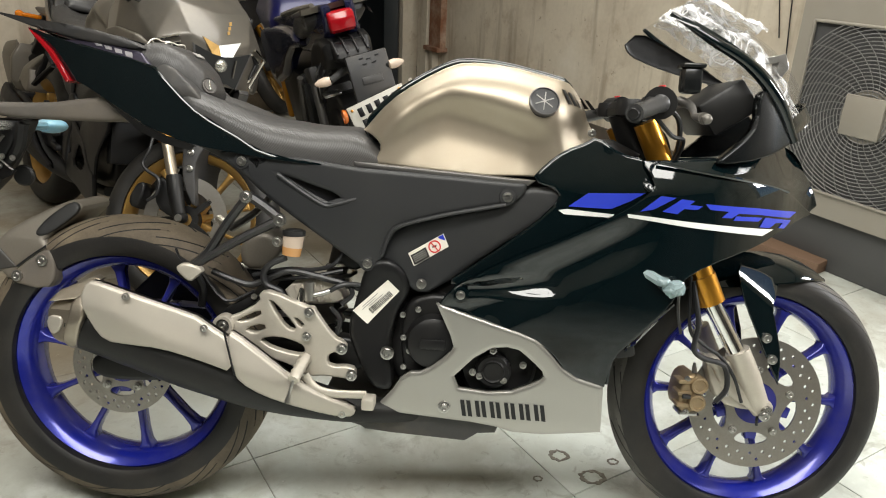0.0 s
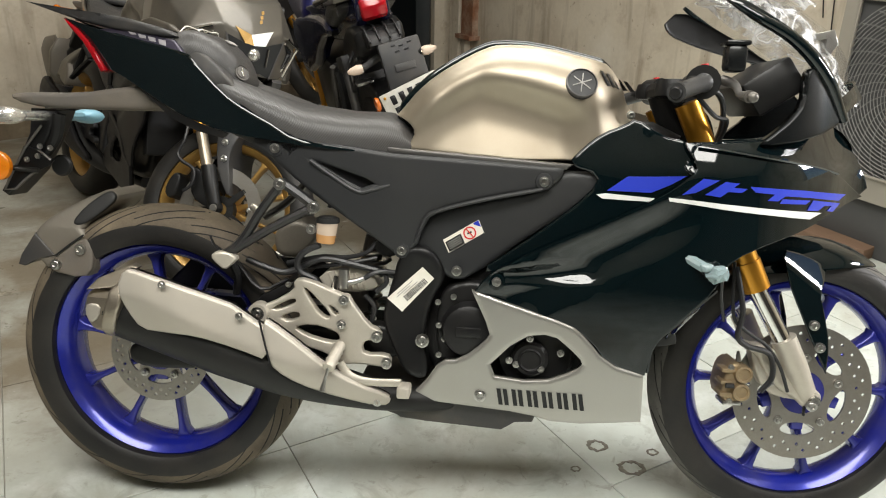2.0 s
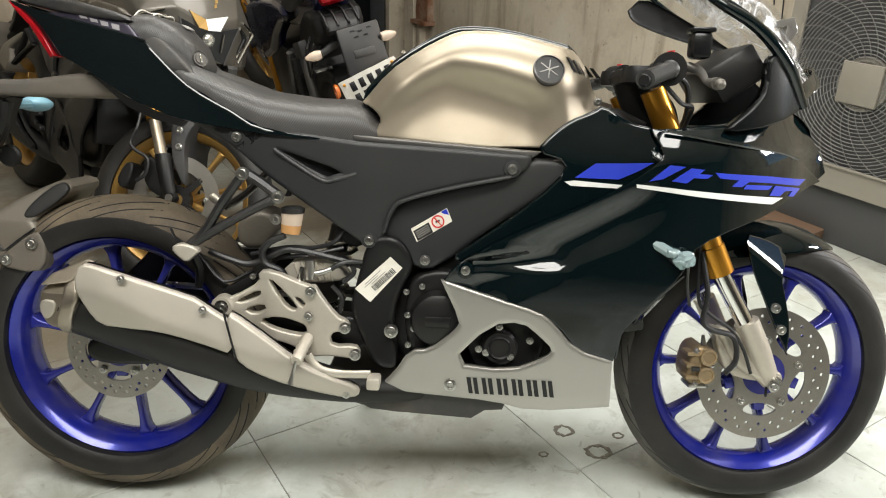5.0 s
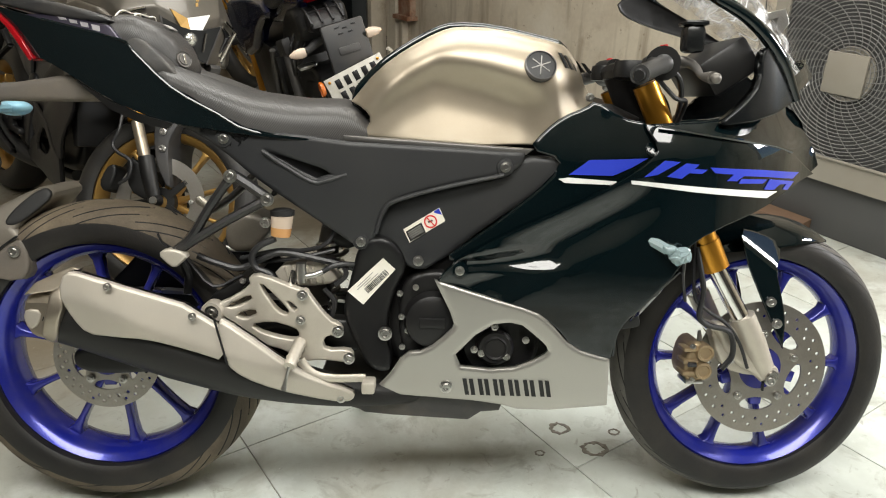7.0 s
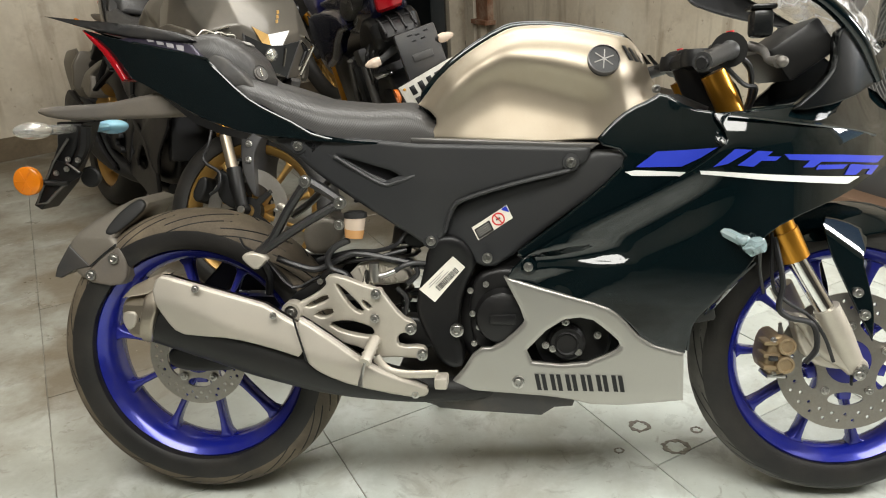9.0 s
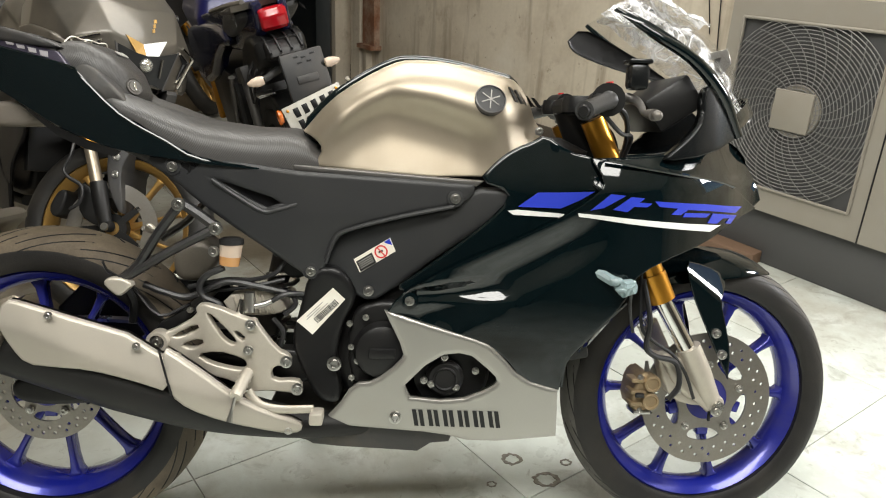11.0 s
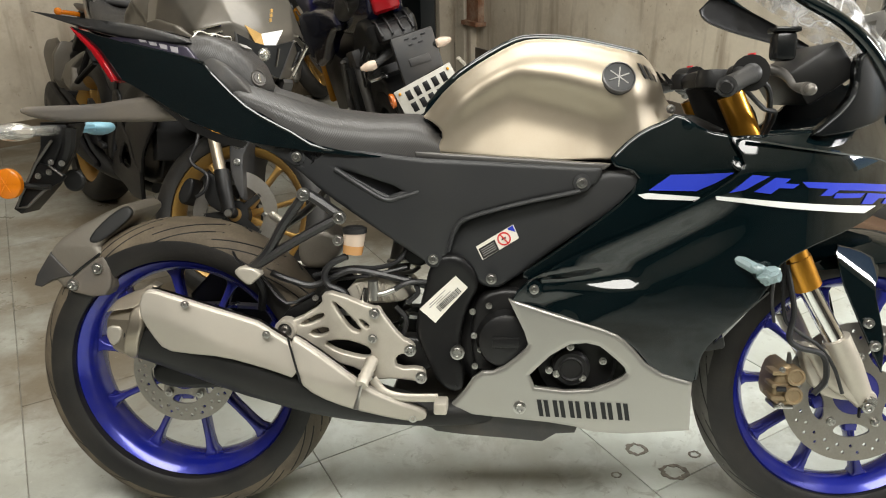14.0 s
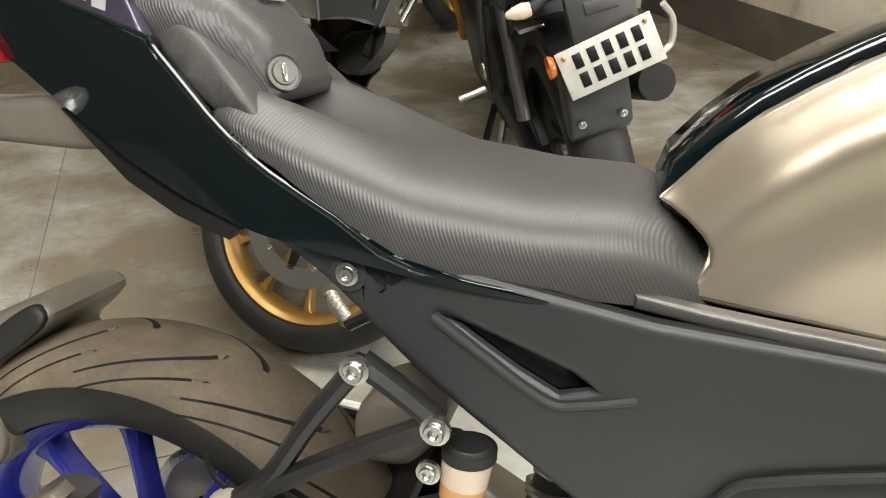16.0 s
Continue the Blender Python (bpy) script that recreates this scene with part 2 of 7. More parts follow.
CEILING = material("ceiling_plaster", (0.66, 0.63, 0.57), 0.9, 0, 0, 0.06, 80, 0.1, (0.5, 0.46, 0.4), 2, 0.5)
SLAB = None
JOINT = material("cement_joint", (0.25, 0.235, 0.20), 0.9, 0, 0, 0.2, 120, 0.3)


def slab_material():
    """Worn pale grey-green stone: cloudy tone, brown dirt, scratches, white specks."""
    m = material("grey_green_stone_slab", (0.47, 0.475, 0.42), 0.34)
    n, l = m.node_tree.nodes, m.node_tree.links
    b = n["Principled BSDF"]
    geo = n.new("ShaderNodeNewGeometry")
    info = n.new("ShaderNodeObjectInfo")

    def noise_map(scale, detail, lo, hi, top=1.0, distort=0.0):
        t, r = n.new("ShaderNodeTexNoise"), n.new("ShaderNodeMapRange")
        t.inputs["Scale"].default_value, t.inputs["Detail"].default_value, t.inputs["Distortion"].default_value, t.inputs["Roughness"].default_value = scale, detail, distort, 0.65
        r.inputs["From Min"].default_value, r.inputs["From Max"].default_value, r.inputs["To Max"].default_value = lo, hi, top
        l.new(geo.outputs["Position"], t.inputs["Vector"])
        l.new(t.outputs["Fac"], r.inputs["Value"])
        return r.outputs[0]

    def over(below, colour, fac):
        x = n.new("ShaderNodeMix")
        x.data_type = "RGBA"
        x.inputs["B"].default_value = (*colour, 1)
        l.new(fac, x.inputs["Factor"])
        if isinstance(below, tuple):
            x.inputs["A"].default_value = (*below, 1)
        else:
            l.new(below, x.inputs["A"])
        return x.outputs["Result"]

    c = over((0.60, 0.64, 0.595), (0.42, 0.44, 0.40), noise_map(1.7, 8, 0.40, 0.68))
    c = over(c, (0.66, 0.69, 0.66), noise_map(5.5, 8, 0.52, 0.66, 0.85))
    c = over(c, (0.30, 0.30, 0.265), noise_map(9, 9, 0.55, 0.66, 0.55, 0.9))
    c = over(c, (0.26, 0.25, 0.21), noise_map(20, 9, 0.60, 0.68, 0.5, 1.5))
    c = over(c, (0.25, 0.195, 0.13), noise_map(0.9, 9, 0.50, 0.66, 0.65, 0.4))
    c = over(c, (0.23, 0.19, 0.135), noise_map(2.6, 10, 0.58, 0.72, 0.6, 0.6))
    # brown dust, with the light's fall-off to the left rear painted in, thinning out across the floor
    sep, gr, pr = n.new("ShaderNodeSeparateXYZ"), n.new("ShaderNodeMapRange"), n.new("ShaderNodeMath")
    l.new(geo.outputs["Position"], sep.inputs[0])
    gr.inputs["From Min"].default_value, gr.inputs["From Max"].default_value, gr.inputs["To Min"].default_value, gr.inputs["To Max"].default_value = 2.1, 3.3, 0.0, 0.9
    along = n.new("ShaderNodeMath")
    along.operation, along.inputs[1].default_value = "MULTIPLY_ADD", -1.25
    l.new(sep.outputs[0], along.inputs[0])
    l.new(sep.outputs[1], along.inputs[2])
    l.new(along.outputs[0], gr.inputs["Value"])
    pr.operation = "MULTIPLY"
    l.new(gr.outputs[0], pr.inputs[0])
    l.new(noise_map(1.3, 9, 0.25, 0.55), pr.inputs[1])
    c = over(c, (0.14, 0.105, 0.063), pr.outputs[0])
    c = over(c, (0.16, 0.14, 0.11), noise_map(34, 4, 0.68, 0.74, 0.5))
    c = over(c, (0.72, 0.72, 0.69), noise_map(60, 3, 0.72, 0.76, 0.8))
    hs, v = n.new("ShaderNodeHueSaturation"), n.new("ShaderNodeMapRange")
    v.inputs["To Min"].default_value, v.inputs["To Max"].default_value = 0.90, 1.08
    l.new(info.outputs["Random"], v.inputs["Value"])
    l.new(v.outputs[0], hs.inputs["Value"])
    l.new(c, hs.inputs["Color"])
    l.new(hs.outputs[0], b.inputs["Base Color"])
    rr = noise_map(3.5, 8, 0.3, 0.7)
    mr = n.new("ShaderNodeMapRange")
    mr.inputs["To Min"].default_value, mr.inputs["To Max"].default_value = 0.22, 0.55
    l.new(rr, mr.inputs["Value"])
    l.new(mr.outputs[0], b.inputs["Roughness"])
    bp = n.new("ShaderNodeBump")
    bp.inputs["Strength"].default_value, bp.inputs["Distance"].default_value = 0.25, 0.002
    l.new(noise_map(45, 6, 0.2, 0.8), bp.inputs["Height"])
    l.new(bp.outputs[0], b.inputs["Normal"])
    return m


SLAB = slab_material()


def wall_material():
    """Old off-white plaster with drips, scuffs and a dirty foot."""
    m = material("stained_plaster", (0.58, 0.518, 0.415), 0.75, 0, 0, 0.08, 45, 0.25, (0.34, 0.275, 0.20), 1.4, 0.9)
    nt = m.node_tree
    n, l = nt.nodes, nt.links
    b = n["Principled BSDF"]
    was = b.inputs["Base Color"].links[0].from_socket
    co = n.new("ShaderNodeTexCoord")
    mp = n.new("ShaderNodeMapping")
    mp.inputs["Scale"].default_value = (9, 9, 0.9)
    drip = n.new("ShaderNodeTexNoise")
    drip.inputs["Scale"].default_value, drip.inputs["Detail"].default_value = 1.2, 7
    l.new(co.outputs["Object"], mp.inputs["Vector"])
    l.new(mp.outputs[0], drip.inputs["Vector"])
    mr = n.new("ShaderNodeMapRange")
    mr.inputs["From Min"].default_value, mr.inputs["From Max"].default_value, mr.inputs["To Max"].default_value = 0.56, 0.74, 0.75
    l.new(drip.outputs["Fac"], mr.inputs["Value"])
    mx = n.new("ShaderNodeMix")
    mx.data_type = "RGBA"
    mx.inputs["B"].default_value = (0.24, 0.19, 0.135, 1)
    l.new(mr.outputs[0], mx.inputs["Factor"])
    l.new(was, mx.inputs["A"])
    col = mx.outputs["Result"]
    for scale, lo, hi, top, tint in ((5.0, 0.56, 0.70, 0.55, (0.30, 0.23, 0.16)), (22.0, 0.64, 0.70, 0.6, (0.20, 0.15, 0.10)), (2.2, 0.55, 0.75, 0.5, (0.70, 0.66, 0.58))):
        nz, rg, m2 = n.new("ShaderNodeTexNoise"), n.new("ShaderNodeMapRange"), n.new("ShaderNodeMix")
        nz.inputs["Scale"].default_value, nz.inputs["Detail"].default_value, nz.inputs["Roughness"].default_value = scale, 8, 0.65
        rg.inputs["From Min"].default_value, rg.inputs["From Max"].default_value, rg.inputs["To Max"].default_value = lo, hi, top
        m2.data_type = "RGBA"
        m2.inputs["B"].default_value = (*tint, 1)
        l.new(co.outputs["Object"], nz.inputs["Vector"])
        l.new(nz.outputs["Fac"], rg.inputs["Value"])
        l.new(rg.outputs[0], m2.inputs["Factor"])
        l.new(col, m2.inputs["A"])
        col = m2.outputs["Result"]
    l.new(col, b.inputs["Base Color"])
    return m


PLASTER = wall_material()


def seat_material():
    """Black vinyl with a slanting woven rib."""
    m = material("ribbed_vinyl", (0.047, 0.0455, 0.0445), 0.42, 0, 0, 0.1, 500, 0, (0.055, 0.05, 0.045), 5, 0.6)
    nt = m.node_tree
    n, l = nt.nodes, nt.links
    co = n.new("ShaderNodeTexCoord")
    mp = n.new("ShaderNodeMapping")
    mp.inputs["Rotation"].default_value = (0, radians(28), radians(24))
    l.new(co.outputs["Object"], mp.inputs["Vector"])
    wv = n.new("ShaderNodeTexWave")
    wv.inputs["Scale"].default_value, wv.inputs["Distortion"].default_value = 135, 0.3
    l.new(mp.outputs[0], wv.inputs["Vector"])
    bp = n.new("ShaderNodeBump")
    bp.inputs["Strength"].default_value, bp.inputs["Distance"].default_value = 0.3, 0.0006
    l.new(wv.outputs["Fac"], bp.inputs["Height"])
    l.new(bp.outputs[0], n["Principled BSDF"].inputs["Normal"])
    return m


VINYL = seat_material()


def tyre_material():
    return material("tyre_rubber", (0.013, 0.0125, 0.012), 0.5, 0, 0, 0.2, 350, 0.2, (0.034, 0.030, 0.025), 9, 0.7, spec=0.4)


TYRE = tyre_material()
TREAD = material("dusty_tread", (0.078, 0.061, 0.042), 0.75, 0, 0, 0.25, 260, 0.25, (0.19, 0.150, 0.10), 7, 0.9)
TREAD_PALE = material("pale_dusty_tread", (0.085, 0.08, 0.073), 0.8, 0, 0, 0.25, 260, 0.25, (0.17, 0.16, 0.14), 7, 0.9)
GROOVE = material("tread_groove", (0.006, 0.006, 0.006), 0.8)


# ---- mesh helpers ----
def link(name, mesh, mat, parent=None, label="", angle=38):
    mesh.materials.clear()
    mesh.materials.append(mat)
    if mesh.polygons:
        mesh.polygons.foreach_set("use_smooth", [True] * len(mesh.polygons))
        mesh.set_sharp_from_angle(angle=radians(angle))
    ob = new(name, mesh)
    ob.parent = parent
    if label:
        ob["label"] = label
    return ob


def part(name, bm, mat, parent=None, label="", angle=38):
    """One bmesh, or (verts, faces), as one mesh object under a thing or a part."""
    mesh = bpy.data.meshes.new(name)
    if isinstance(bm, tuple):
        mesh.from_pydata([tuple(v) for v in bm[0]], [], bm[1])
        b2 = bmesh.new()
        b2.from_mesh(mesh)
        bmesh.ops.recalc_face_normals(b2, faces=b2.faces)
        b2.to_mesh(mesh)
        b2.free()
    else:
        bmesh.ops.recalc_face_normals(bm, faces=bm.faces)
        bm.to_mesh(mesh)
        bm.free()
    ob = link(name, mesh, mat, parent, label, angle)
    if isinstance(bm, tuple) and len(bm) > 2:
        mesh.normals_split_custom_set_from_vertices([tuple(n) for n in bm[2]])
    return ob


def thing(name, label, category, group="", kind="", m=None):
    ob = new(name)
    ob.empty_display_size = 0.1
    if m is not None:
        ob.matrix_world = m
    return tagged(ob, label, category, group, kind)


def rounded(pts, n=2, keep=()):
    """Corner cutting on a closed outline; the corners in keep stay sharp."""
    pts = [Vector((*p, 1.0 if i in keep else 0.0)) for i, p in enumerate(pts)]
    for _ in range(n):
        out = []
        for i, p in enumerate(pts):
            a, b = pts[i - 1], pts[(i + 1) % len(pts)]
            if p.z > 0.5:
                out.append(p)
            else:
                q, r = p.lerp(a, 0.25), p.lerp(b, 0.25)
                q.z = r.z = 0
                out += [q, r]
        pts = out
    return [(p.x, p.y) for p in pts]


def flat(outer, holes=(), cell=0.02, band=0.0):
    """Fills an outline in the side plane, with holes, and cuts it into cells."""
    bm = bmesh.new()
    for loop in (outer, *holes):
        vs = [bm.verts.new((x, 0, z)) for x, z in loop]
        for i in range(len(vs)):
            bm.edges.new((vs[i - 1], vs[i]))
    bmesh.ops.triangle_fill(bm, use_beauty=True, use_dissolve=False, edges=bm.edges[:])
    if band:
        core = bm.faces[:]
        for share in (0.15, 0.35, 0.5):
            bmesh.ops.inset_region(bm, faces=core, use_boundary=True, use_even_offset=True, thickness=band * share, depth=0)
    if cell:
        for k, axis in ((0, Vector((1, 0, 0))), (2, Vector((0, 0, 1)))):
            lo = min(v.co[k] for v in bm.verts)
            hi = max(v.co[k] for v in bm.verts)
            n = int((hi - lo) / cell)
            for i in range(1, n + 1):
                at = lo + (hi - lo) * i / (n + 1)
                bmesh.ops.bisect_plane(bm, geom=bm.verts[:] + bm.edges[:] + bm.faces[:], plane_co=axis * at, plane_no=axis, dist=1e-5)
    bm.verts.index_update()
    verts = np.array([v.co[:] for v in bm.verts])
    faces = [[v.index for v in f.verts] for f in bm.faces]
    rim = [(e.verts[0].index, e.verts[1].index) for e in bm.edges if len(e.link_faces) == 1]
    bm.free()
    return verts, faces, rim


def smooth(x, xs, ys):
    """A soft curve through the points, flat beyond the ends."""
    if x <= xs[0] or x >= xs[-1]:
        return float(ys[0] if x <= xs[0] else ys[-1])
    i = max(k for k in range(len(xs) - 1) if xs[k] <= x)
    sl = [(ys[k + 1] - ys[k]) / (xs[k + 1] - xs[k]) for k in range(len(xs) - 1)]
    tan = [sl[0] * 0.5] + [0.5 * (a + b) for a, b in zip(sl, sl[1:])] + [sl[-1]]
    h = xs[i + 1] - xs[i]
    t = (x - xs[i]) / h
    return float(ys[i] * (1 + 2 * t) * (1 - t) ** 2 + ys[i + 1] * t * t * (3 - 2 * t) + h * tan[i] * t * (1 - t) ** 2 + h * tan[i + 1] * t * t * (t - 1))


def edge_distance(verts, loops):
    best = np.full(len(verts), 9.0)
    q = verts[:, (0, 2)]
    for loop in loops:
        for i in range(len(loop)):
            a, b = np.array(loop[i - 1]), np.array(loop[i])
            d = b - a
            t = np.clip(((q - a) @ d) / max(d @ d, 1e-12), 0, 1)
            best = np.minimum(best, np.linalg.norm(q - a - t[:, None] * d, axis=1))
    return best


def field(loop, wide, soft, step=0.004):
    """The half-width on a grid, evened out over about soft metres: gives it and its two slopes at points."""
    q = np.array(loop)
    lo = q.min(0) - 4 * soft - 2 * step
    n = np.ceil((q.max(0) + 4 * soft + 2 * step - lo) / step).astype(int) + 1
    g = np.array([[wide(lo[0] + i * step, lo[1] + k * step) for k in range(n[1])] for i in range(n[0])])
    reach = max(1, int(3 * soft / step))
    kern = np.exp(-0.5 * (np.arange(-reach, reach + 1) * step / soft) ** 2)
    kern /= kern.sum()
    for axis in (0, 1):
        pad = [(reach, reach) if a == axis else (0, 0) for a in (0, 1)]
        g = np.apply_along_axis(lambda r: np.convolve(r, kern, "valid"), axis, np.pad(g, pad, "edge"))
    maps = (g, np.gradient(g, step, axis=0), np.gradient(g, step, axis=1))

    def at(points):
        u = (points - lo) / step
        c = np.clip(np.floor(u).astype(int), 0, n - 2)
        fx, fz = (u - c).T
        a, b = c.T
        return [m[a, b] * (1 - fx) * (1 - fz) + m[a + 1, b] * fx * (1 - fz) + m[a, b + 1] * (1 - fx) * fz + m[a + 1, b + 1] * fx * fz for m in maps]

    return at


def sheet(outer, wide, holes=(), cell=0.02, radius=0.012, depth=0.008, fine=0.0, band=True):
    """The near skin of a panel: half-width wide(x, z), rounded off towards its edges. fine: evened out over
    that many metres, and the true normals of the skin come as a fourth value."""
    verts, faces, rim = flat(outer, holes, cell, radius if band else 0.0)

    def drop(points):
        if not radius:
            return np.zeros(len(points))
        k = np.clip(edge_distance(points, (outer, *holes)) / radius, 0, 1)
        return depth * (1 - np.sqrt(np.maximum(0, 1 - (1 - k) ** 2)))

    if fine:
        w, wx, wz = field(outer, wide, fine)(verts[:, (0, 2)])
        h = 0.0006
        slope = [(drop(verts + d) - drop(verts - d)) / (2 * h) for d in (np.array((h, 0, 0)), np.array((0, 0, h)))]
        nrm = np.stack([slope[0] - wx, -np.ones(len(verts)), slope[1] - wz], 1)
        nrm /= np.linalg.norm(nrm, axis=1)[:, None]
        verts[:, 1] = -(w - drop(verts))
        return verts, faces, rim, nrm
    w = np.array([wide(x, z) for x, _, z in verts]) if callable(wide) else np.full(len(verts), float(wide))
    verts[:, 1] = -(w - drop(verts))
    return verts, faces, rim


def closed(verts, back, faces, rim):
    n = len(verts)
    return np.vstack([verts, back]), faces + [[i + n for i in reversed(f)] for f in faces] + [[a, b, b + n, a + n] for a, b in rim]


def panel(outer, wide, holes=(), thick=0.006, side=1, **kw):
    """A shell of that thickness on the right (side 1) or left (side -1)."""
    verts, faces, rim, *nrm = sheet(outer, wide, holes, **kw)
    back = verts + np.array((0, thick, 0))
    v, f = closed(verts, back, faces, rim)
    flip = np.array((1, side, 1))
    return (v * flip, f, np.vstack([nrm[0], -nrm[0]]) * flip) if nrm else (v * flip, f)


def pillow(outer, wide, **kw):
    """A body that is the same on both sides, closed across."""
    verts, faces, rim, *nrm = sheet(outer, wide, **kw)
    flip = np.array((1, -1, 1))
    v, f = closed(verts, verts * flip, faces, rim)
    return (v, f, np.vstack([nrm[0], nrm[0] * flip])) if nrm else (v, f)


def lathe(profile, seg=48, centre=(0, 0, 0), axis="y", caps=False):
    """Turns (radius, along) points round an axis."""
    verts, faces = [], []
    n = len(profile)
    for i in range(seg):
        a = 2 * math.pi * i / seg
        for r, h in profile:
            p = {"y": (r * math.cos(a), h, r * math.sin(a)), "z": (r * math.cos(a), r * math.sin(a), h), "x": (h, r * math.cos(a), r * math.sin(a))}[axis]
            verts.append((p[0] + centre[0], p[1] + centre[1], p[2] + centre[2]))
    for i in range(seg):
        j = (i + 1) % seg
        for k in range(n - 1):
            faces.append([i * n + k, j * n + k, j * n + k + 1, i * n + k + 1])
    if caps:
        faces.append([i * n for i in range(seg)])
        faces.append([i * n + n - 1 for i in range(seg)])
    return verts, faces


def curve_points(pts, steps=6):
    """A smooth line through points."""
    p = [Vector(q) for q in pts]
    p = [p[0] * 2 - p[1]] + p + [p[-1] * 2 - p[-2]]
    out = []
    for i in range(1, len(p) - 2):
        for s in range(steps):
            t = s / steps
            a, b, c, d = p[i - 1:i + 3]
            out.append(0.5 * ((2 * b) + (c - a) * t + (2 * a - 5 * b + 4 * c - d) * t * t + (3 * b - a - 3 * c + d) * t ** 3))
    return out + [p[-2]]


def tube(pts, radius, seg=10, steps=6, squash=1.0):
    """A round bar or hose along points; radius may be a list along the way."""
    line = curve_points(pts, steps) if steps else [Vector(q) for q in pts]
    rs = np.interp(np.linspace(0, 1, len(line)), np.linspace(0, 1, len(radius)), radius) if isinstance(radius, (list, tuple)) else [radius] * len(line)
    verts, faces = [], []
    up = None
    for i, c in enumerate(line):
        d = (line[min(i + 1, len(line) - 1)] - line[max(i - 1, 0)]).normalized()
        if up is None:
            up = d.orthogonal().normalized() if abs(d.z) > 0.9 else (Vector((0, 0, 1)) - d * d.z).normalized()
        up = (up - d * up.dot(d)).normalized()
        sd = d.cross(up)
        for k in range(seg):
            a = 2 * math.pi * k / seg
            verts.append(c + (up * math.sin(a) + sd * math.cos(a) * squash) * rs[i])
    n = len(line)
    for i in range(n - 1):
        for k in range(seg):
            j = (k + 1) % seg
            faces.append([i * seg + k, i * seg + j, (i + 1) * seg + j, (i + 1) * seg + k])
    faces += [list(range(seg)), [(n - 1) * seg + k for k in range(seg)]]
    return [tuple(v) for v in verts], faces


def block(lo, hi, bevel=0.004, m=None, segments=2):
    bm = bmesh.new()
    bmesh.ops.create_cube(bm, size=1)
    lo, hi = Vector(lo), Vector(hi)
    for v in bm.verts:
        v.co = Vector(((v.co.x + 0.5) * (hi.x - lo.x) + lo.x, (v.co.y + 0.5) * (hi.y - lo.y) + lo.y, (v.co.z + 0.5) * (hi.z - lo.z) + lo.z))
    if bevel:
        bmesh.ops.bevel(bm, geom=bm.edges[:], offset=bevel, segments=segments, profile=0.5, affect="EDGES")
    if m is not None:
        bm.transform(m)
    return bm


def joined(*pieces):
    """Several (verts, faces) as one."""
    verts, faces = [], []
    for v, f in pieces:
        n = len(verts)
        verts += [tuple(p) for p in v]
        faces += [[i + n for i in q] for q in f]
    return verts, faces


def moved(piece, m):
    if isinstance(piece, bmesh.types.BMesh):
        piece.transform(m)
        return piece
    return [tuple(m @ Vector(v)) for v in piece[0]], piece[1]


def ball(centre, rx, ry, rz, seg=20, rings=12):
    prof = [(math.sin(math.pi * i / rings), -math.cos(math.pi * i / rings)) for i in range(rings + 1)]
    v, f = lathe(prof, seg, axis="z")
    return [(x * rx + centre[0], y * ry + centre[1], z * rz + centre[2]) for x, y, z in v], f


def circle(cx, cz, r, n=24, start=0.0):
    return [(cx + r * math.cos(start + 2 * math.pi * i / n), cz + r * math.sin(start + 2 * math.pi * i / n)) for i in range(n)]


BOLT = None


def bolt(x, y, z, parent, r=0.009, mat=None, name="bolt"):
    """A flanged cap bolt whose head looks out to the right side."""
    global BOLT
    if BOLT is None:
        v, f = lathe([(0.0, -0.25), (0.36, -0.25), (0.40, -0.62), (0.62, -0.62), (0.7, -0.5), (0.7, -0.2), (1.0, -0.16), (1.0, 0.3)], 16)
        BOLT = bpy.data.meshes.new("bolt")
        BOLT.from_pydata(v, [], f)
        link("bolt", BOLT, STEEL)
        bpy.data.objects.remove(bpy.data.objects["bolt"])
    ob = new(name, BOLT)
    ob.parent = parent
    ob.location, ob.scale = (x, y, z), (r, r, r)
    return ob


# ---- the room ----
def wall_piece(name, a, b, z0, z1, out, thick=0.2, mat=None, kind="structure", lift=0.0):
    """An upright slab between two plan points; out = which side (1 or -1) its thickness lies."""
    a, b = Vector(a), Vector(b)
    d = (b - a).normalized()
    nrm = Vector((-d.y, d.x)) * out
    p = [a + nrm * lift, b + nrm * lift, b + nrm * (lift + thick), a + nrm * (lift + thick)]
    v = [(q.x, q.y, z0) for q in p] + [(q.x, q.y, z1) for q in p]
    f = [[0, 1, 2, 3], [4, 5, 6, 7], [0, 1, 5, 4], [1, 2, 6, 5], [2, 3, 7, 6], [3, 0, 4, 7]]
    ob = part(name, (v, f), mat or PLASTER)
    return tagged(ob, kind=kind)


C, R, B, L = (Vector(ROOM[k]) for k in ("corner", "right", "back", "left"))
TOP = 2.8
along_l = (L - C).normalized()
along_r = (R - C).normalized()
G0, G1 = C + along_r * 5.30, C + along_r * 6.20
tagged(wall_piece("wall_right", C - along_r * 0.2, G0, 0, TOP, 1), "stained off-white plaster wall with drip marks", "wall")
tagged(wall_piece("wall_right_end", G1, R, 0, TOP, 1), "stained off-white plaster wall past the window", "wall")
tagged(wall_piece("wall_right_lintel", G0, G1, 2.15, TOP, 1), "plaster lintel over the high window", "wall")
tagged(wall_piece("wall_right_sill", G0, G1, 0, 0.95, 1), "plaster wall under the high window", "wall")
